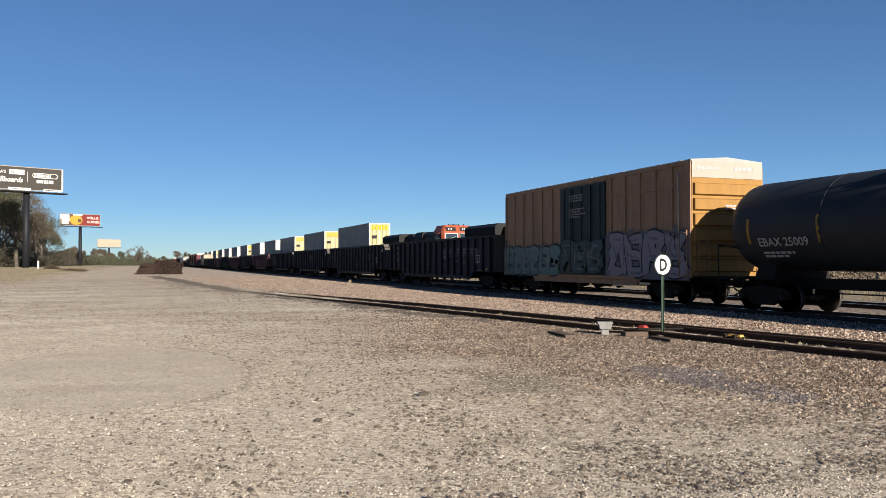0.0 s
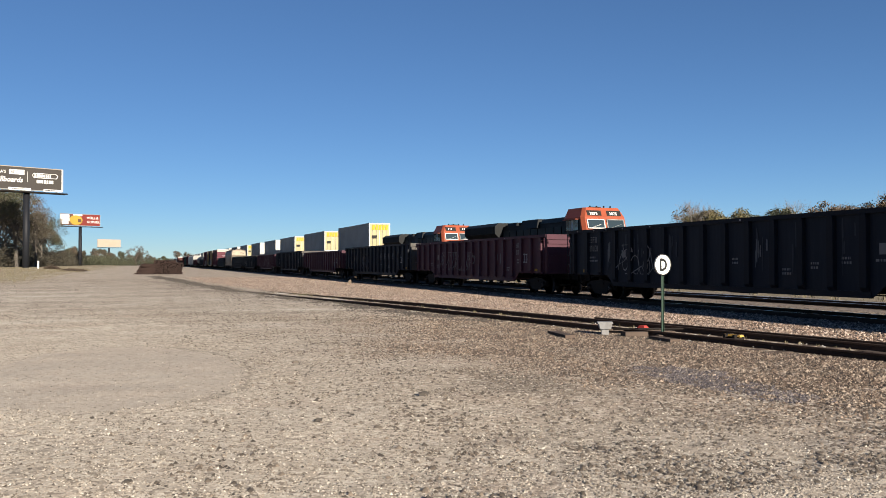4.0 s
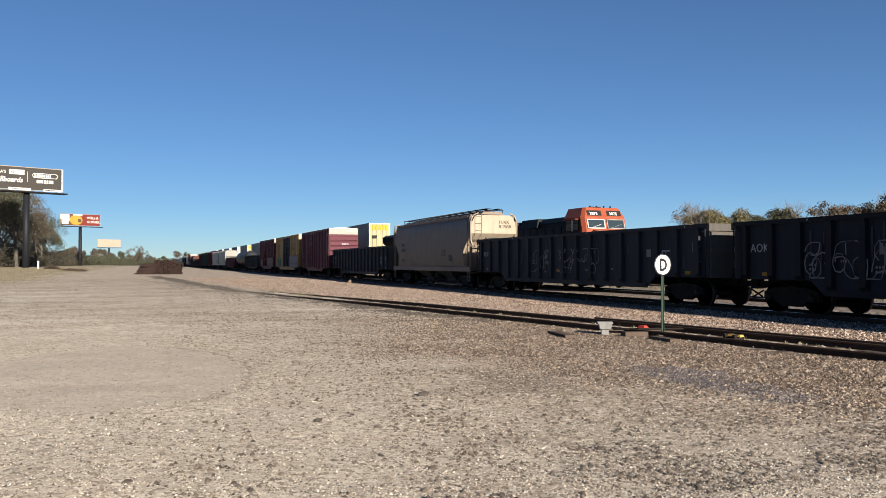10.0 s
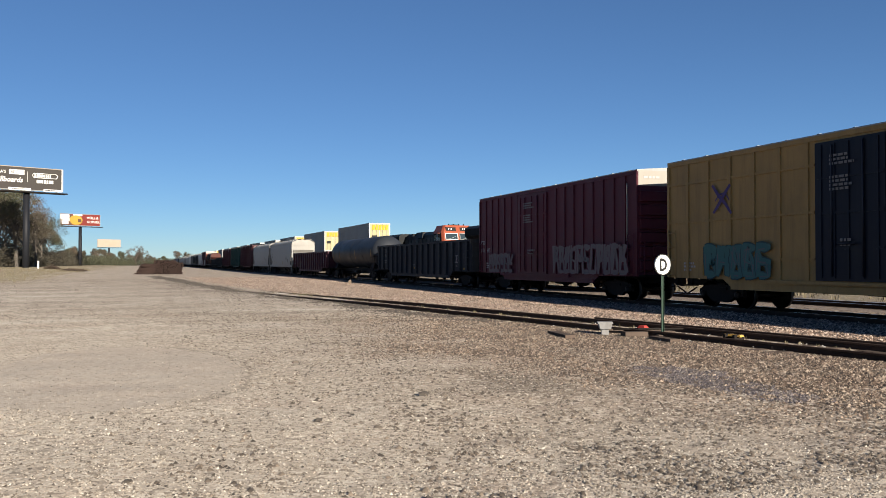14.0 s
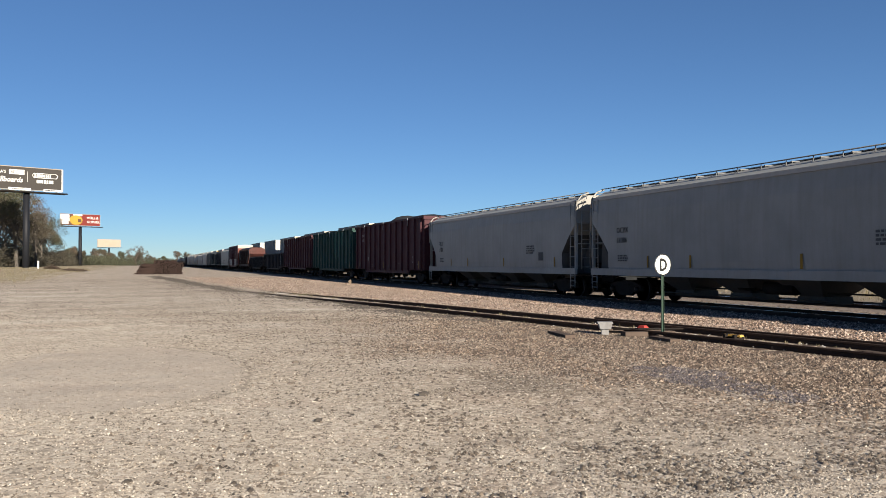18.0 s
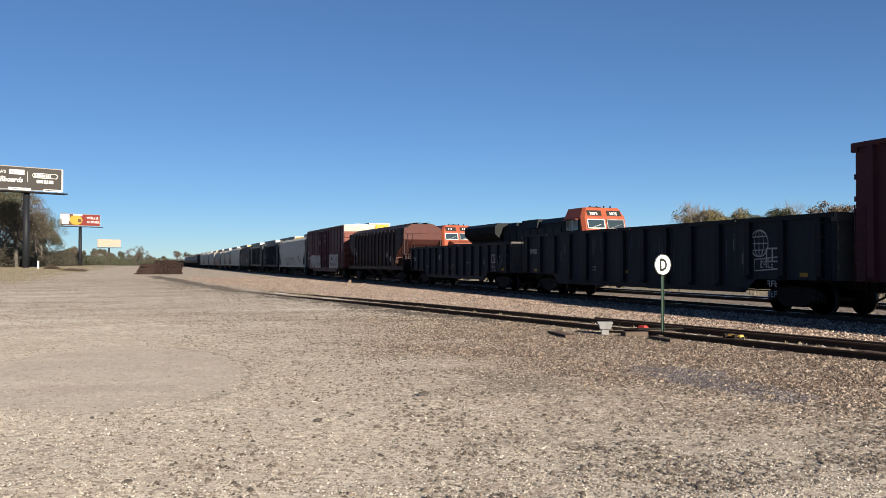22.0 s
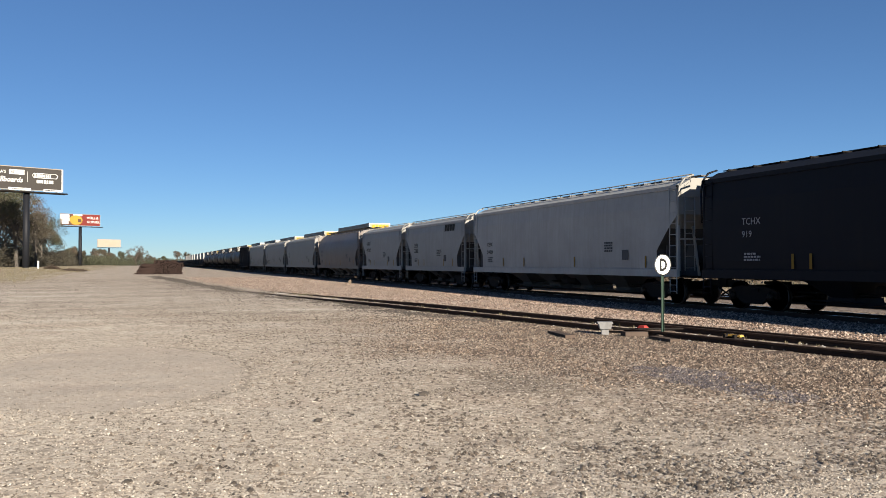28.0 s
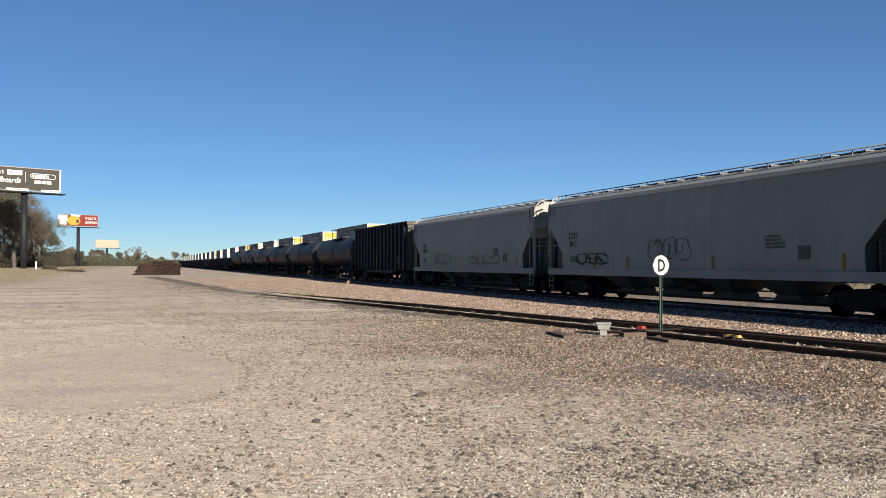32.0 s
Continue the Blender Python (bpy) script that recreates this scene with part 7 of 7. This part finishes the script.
# ---- loose stones and grass ----
def scatter(name, label, mat, spots, seed, corners=4):
    """Small stones, each a low faceted cap of its own outline."""
    rs = np.random.RandomState(seed)
    p = np.array(spots)
    n, c = len(p), corners
    a = rs.uniform(0, 6.3, (n, 1)) + np.arange(c)[None, :] * 2 * math.pi / c + rs.uniform(-1.8, 1.8, (n, c)) / c
    r = p[:, 3:4] * rs.uniform(0.7, 1.3, (n, c))
    v = np.zeros((n, c + 1, 3))
    v[:, :c, 0] = p[:, 0:1] + r * np.cos(a)
    v[:, :c, 1] = p[:, 1:2] + r * np.sin(a)
    v[:, :c, 2] = p[:, 2:3] - 0.15 * p[:, 3:4]
    v[:, c, 0] = p[:, 0] + p[:, 3] * rs.uniform(-0.4, 0.4, n)
    v[:, c, 1] = p[:, 1] + p[:, 3] * rs.uniform(-0.4, 0.4, n)
    v[:, c, 2] = p[:, 2] + p[:, 3] * rs.uniform(0.35, 0.95, n)
    tri = np.array([[[k, (k + 1) % c, c] for k in range(c)]])
    f = (np.arange(n)[:, None, None] * (c + 1) + tri).reshape(-1)
    me = bpy.data.meshes.new(name)
    me.vertices.add(n * (c + 1))
    me.vertices.foreach_set("co", v.reshape(-1))
    me.loops.add(n * c * 3)
    me.loops.foreach_set("vertex_index", f.astype(np.int32))
    me.polygons.add(n * c)
    me.polygons.foreach_set("loop_start", np.arange(0, n * c * 3, 3, dtype=np.int32))
    me.update(calc_edges=True)
    me.materials.append(mat)
    return tagged(new(name, me), label, "gravel", kind="stuff")


def rocks(spots):
    rng = random.Random(3)
    bm = bmesh.new()
    for x, y, z, r in spots:
        m = pose(x, y, z, rng.uniform(-20, 20), rng.uniform(-20, 20), rng.uniform(0, 360))
        v = bmesh.ops.create_icosphere(bm, subdivisions=2 if r > 0.028 else 1, radius=r)["verts"]
        o = Vector((rng.uniform(0, 50), 0, 0))
        for q in v:
            q.co *= 0.85 + 0.7 * noise.noise(q.co * (1.1 / r) + o) + 0.25 * noise.noise(q.co * (3 / r) + o)
            q.co.z *= 0.6
            q.co = m @ q.co
    return tagged(new("loose_rocks", done("loose_rocks", bm, DARK_STONE)), "scattered fist-sized grey rocks", "rocks", kind="stuff")


def stones():
    rng = random.Random(77)

    def stained(x, y):
        u = 0.5 * noise.noise(Vector((x * 0.8, y * 0.8, 4)))
        return ((x - 7.7 + u) / 0.8) ** 2 + ((y - 9.7 + u) / 2.1) ** 2 + 0.7 * noise.noise(Vector((x * 3, y * 3, 9))) < 0.72

    def lot(n, r0, r1, near, power, lo=-99, hi=13.2):
        out = []
        while len(out) < n:
            t = rng.random() ** power
            y = 4.0 + t * near
            x = rng.uniform(-0.28, 0.66) * (y + 6) + 1.2
            d = x * 0.986 + y * 0.166
            w = d + 2.0 * noise.noise(Vector((x * 0.3, y * 0.3, 9)))
            if lo < 0 and rng.random() < min(0.7, max(0.0, (d - 4.0) / 5.5)):
                continue
            if w > hi or w < lo or (lo > 0 and rng.random() > (w - lo) / 5):
                continue
            if lo > 0 and (rng.random() < (y - 15) / 14 or (y < 9 and rng.random() < (9 - y) / 3.5)):
                continue
            if ((x + 0.5) / 2.0) ** 2 + ((y - 14) / 3.9) ** 2 < 0.9 and rng.random() < 0.85:
                continue
            if lo > 6 and rng.random() < 0.65 and noise.noise(Vector((x * 0.7, y * 0.7, 13))) + 0.6 * noise.noise(Vector((x * 2.3, y * 2.3, 17))) < -0.08:
                continue
            if lo > 6 and stained(x, y) and rng.random() < 0.75:
                continue
            out.append((x, y, lie(x, y), rng.uniform(r0, r1) * rng.choice((0.7, 1, 1, 1.3))))
        return out
    def strewn(n, r0, r1, lo_y, hi_y, density, size_power=1.6):
        """Clods and stones that lie in drifts; density gives the share kept at a place."""
        out = []
        while len(out) < n:
            y = lo_y + (hi_y - lo_y) * rng.random() ** 1.3
            x = rng.uniform(-0.28, 0.70) * (y + 6) + 1.2
            if rng.random() > density(x, y):
                continue
            out.append((x, y, lie(x, y), r0 + (r1 - r0) * rng.random() ** size_power))
        return out

    def drift(x, y, scale, seed):
        return 0.5 + 0.5 * noise.noise(Vector((x * scale, y * scale, seed))) + 0.3 * noise.noise(Vector((x * scale * 3.1, y * scale * 3.1, seed + 5)))

    def worn(x, y):
        return ((x + 0.5) / 2.0) ** 2 + ((y - 14) / 3.9) ** 2 < 0.95

    def right_side(x, y):
        # thick with clods beyond a line from the worn patch's edge to the near corner
        d = x * 0.986 + y * 0.166
        if d > 13.4 or worn(x, y):
            return 0.0
        k = max(0.0, min(1.0, (d - 2.6) / 3.2))
        return k * max(0.10, min(1, 1.5 * (drift(x, y, 0.9, 11) - 0.30)))

    def near_left(x, y):
        d = x * 0.986 + y * 0.166
        if worn(x, y) or d > 6:
            return 0.0
        return max(0.03, min(1, 2.2 * (drift(x, y, 0.8, 23) - 0.5))) * (1.0 if y < 10.5 else 0.25)
    scatter("gravel_stones", "small pale gravel stones on the lot", GRAVEL_STONE, lot(150000, 0.006, 0.015, 30, 1.7) + lot(3500, 0.012, 0.020, 22, 1.4), 1)
    scatter("dirt_stones", "mixed brown stones in the dirt beside the spur", BROWN_STONE, lot(60000, 0.010, 0.024, 24, 1.2, 6.2, 13.9) + lot(20000, 0.020, 0.038, 22, 0.9, 7.8, 13.9), 6)
    scatter("dark_pebbles", "small dark pebbles on the lot", DARK_STONE, lot(22000, 0.006, 0.014, 42, 1.5) + lot(14000, 0.008, 0.020, 22, 1.3, 6.5), 2)
    scatter("dark_clods", "dark dirt clods lying in drifts over the gravel", CLOD, strewn(26000, 0.009, 0.036, 5, 30, right_side, 2.4) + strewn(1500, 0.010, 0.04, 5, 17, near_left, 2.2), 9, 6)
    oil = [(rng.uniform(6.3, 9.2), rng.uniform(7.2, 12.2)) for _ in range(14000)]
    scatter("stained_stones", "stones stained dark violet by spilt oil", STAINED_STONE, [(x, y, lie(x, y), rng.uniform(0.010, 0.028)) for x, y in oil if stained(x, y)], 12)
    big = lot(34, 0.03, 0.055, 16, 1.2) + lot(200, 0.012, 0.028, 14, 1.3)
    big += [(3.37, 9.98, 0.02, 0.07), (1.75, 8.75, 0.01, 0.05)]
    rocks(big)
    # a low ridge of dark dirt that leaves the spur and curls towards the tie pile
    ridge = []
    while len(ridge) < 9000:
        y = 22 + 86 * rng.random() ** 1.2
        x = 10.6 - 0.19 * (y - 15) + 0.00125 * (y - 15) ** 2 if y < 70 else 3.9 - 0.075 * (y - 70)
        x += rng.gauss(0, 0.35 + 0.25 * noise.noise(Vector((y * 0.25, 3, 1)))) + 0.5 * noise.noise(Vector((y * 0.12, 8, 2)))
        if drift(x, y, 0.5, 31) < 0.40:
            continue
        ridge.append((x, y, lie(x, y), rng.uniform(0.015, 0.06) * (1 + max(0, y - 45) / 40)))
    scatter("dirt_ridge", "low ridge of dark clods beside the buried spur", DARK_STONE, ridge, 10, 5)
    out = [(rng.uniform(-16, 12) + 1, 24 + rng.random() ** 1.2 * 70) for _ in range(40000)]
    out = [(x, y, lie(x, y), rng.uniform(0.012, 0.032)) for x, y in out if x < spur_line(y) - 0.9]
    scatter("far_gravel", "pale and dark stones strewn over the far lot", OLD_BALLAST, out, 7)
    clods = []
    while len(clods) < 1600:
        y = 18 + rng.random() * 60
        x = spur_line(y) - abs(rng.gauss(0, 1.8)) - 0.7
        clods.append((x, y, lie(x, y), rng.uniform(0.015, 0.06)))
    scatter("dirt_clods", "dark dirt clods along the buried spur", DARK_STONE, clods, 8)
    chips = []
    for _ in range(130):
        y = rng.uniform(8, 21)
        x = spur_line(y) + rng.uniform(-0.9, 0.75)
        chips.append((x, y, 0.01, rng.uniform(0.015, 0.045)))
    scatter("pale_chips", "pale stone chips between the spur rails", CHIP, chips, 14, 5)
    bal = []
    while len(bal) < 95000:
        y = 7 + rng.random() ** 1.4 * 95
        x0 = spur_line(y) + 0.85
        x = x0 + (18.9 - x0) * rng.random()
        if x < x0 + 0.5 and rng.random() < 0.5:
            continue
        if abs(x - (CENTRE1 - 0.7535)) < 0.12:
            continue
        bal.append((x, y, -0.015 + max(0, min(0.05, (x - 16.9) * 0.08)), rng.uniform(0.024, 0.056)))
    scatter("ballast_stones", "pinkish crushed ballast stones along the main track", BALLAST_STONE, bal, 4)
    between = [(rng.uniform(20.7, 29.5), 8 + rng.random() ** 1.3 * 40, -0.01, rng.uniform(0.025, 0.05)) for _ in range(12000)]
    scatter("ballast_between", "crushed ballast stones between the tracks", OLD_BALLAST, between, 5)


stones()


def grass_tufts():
    rng = random.Random(3)
    verts, faces = [], []

    def tuft(x, y, z, hgt, n):
        for _ in range(n):
            a, l = rng.uniform(0, 6.3), rng.uniform(0.0, 0.5)
            h = hgt * rng.uniform(0.5, 1.1)
            bx, by = x + rng.gauss(0, hgt * 0.4), y + rng.gauss(0, hgt * 0.4)
            w = 0.012 * max(1, hgt * 5)
            b = len(verts)
            verts.extend([(bx - w * math.sin(a), by + w * math.cos(a), z), (bx + w * math.sin(a), by - w * math.cos(a), z), (bx + h * l * math.cos(a), by + h * l * math.sin(a), z + h)])
            faces.append((b, b + 1, b + 2))
    for _ in range(300):
        y = rng.uniform(8, 46)
        tuft(spur_line(y) + rng.choice((-0.5, 0.5, 0.9, 1.1)) + rng.gauss(0, 0.25), y, 0, rng.uniform(0.03, 0.08) * (1.5 if y > 24 else 1), 7)
    for _ in range(5200):
        y = rng.uniform(78, 180)
        x = rng.uniform(-50, -10)
        tuft(x, y, 0.8 * min(1, (y - 70) / 60) * min(1, (-6 - x) / 14), rng.uniform(0.06, 0.22), 7)
    for _ in range(1500):
        tuft(rng.uniform(29.5, 60), rng.uniform(15, 80), 0, rng.uniform(0.15, 0.45), 6)
    me = bpy.data.meshes.new("dry_grass")
    me.from_pydata(verts, [], faces)
    me.materials.append(GRASS)
    return tagged(new("dry_grass", me), "tufts of dry yellow grass", "grass", kind="stuff")


grass_tufts()


# ---- movement ----
def gone(t):
    """Metres that the train has rolled by t seconds, towards -y."""
    return 23.621 * t + 0.01772 * t * t


def motions():
    times = [4.0 * k for k in range(9)]
    for ob, s in CARS:
        walk(ob, [(t, pose(CENTRE1, s - gone(t), RAIL_TOP)) for t in times])
    for k, offset in enumerate((-0.89, 0.89)):
        first = [w for w in WHEELSETS[k] if w.parent.parent.name.startswith("well_car") is False]
        rows, a = [], 0.0
        for i in range(32 * FPS + 1):
            rows.append((i / FPS, Matrix.Translation((0, offset, R)) @ Matrix.Rotation(a, 4, "X")))
            a += min(1.5, (gone((i + 1) / FPS) - gone(i / FPS)) / R)
        walk(first[0], rows)
        keys = first[0].animation_data
        for w in first[1:]:
            w.rotation_mode = "QUATERNION"
            d = w.animation_data_create()
            d.action = keys.action
            d.action_slot = keys.action_slot


motions()
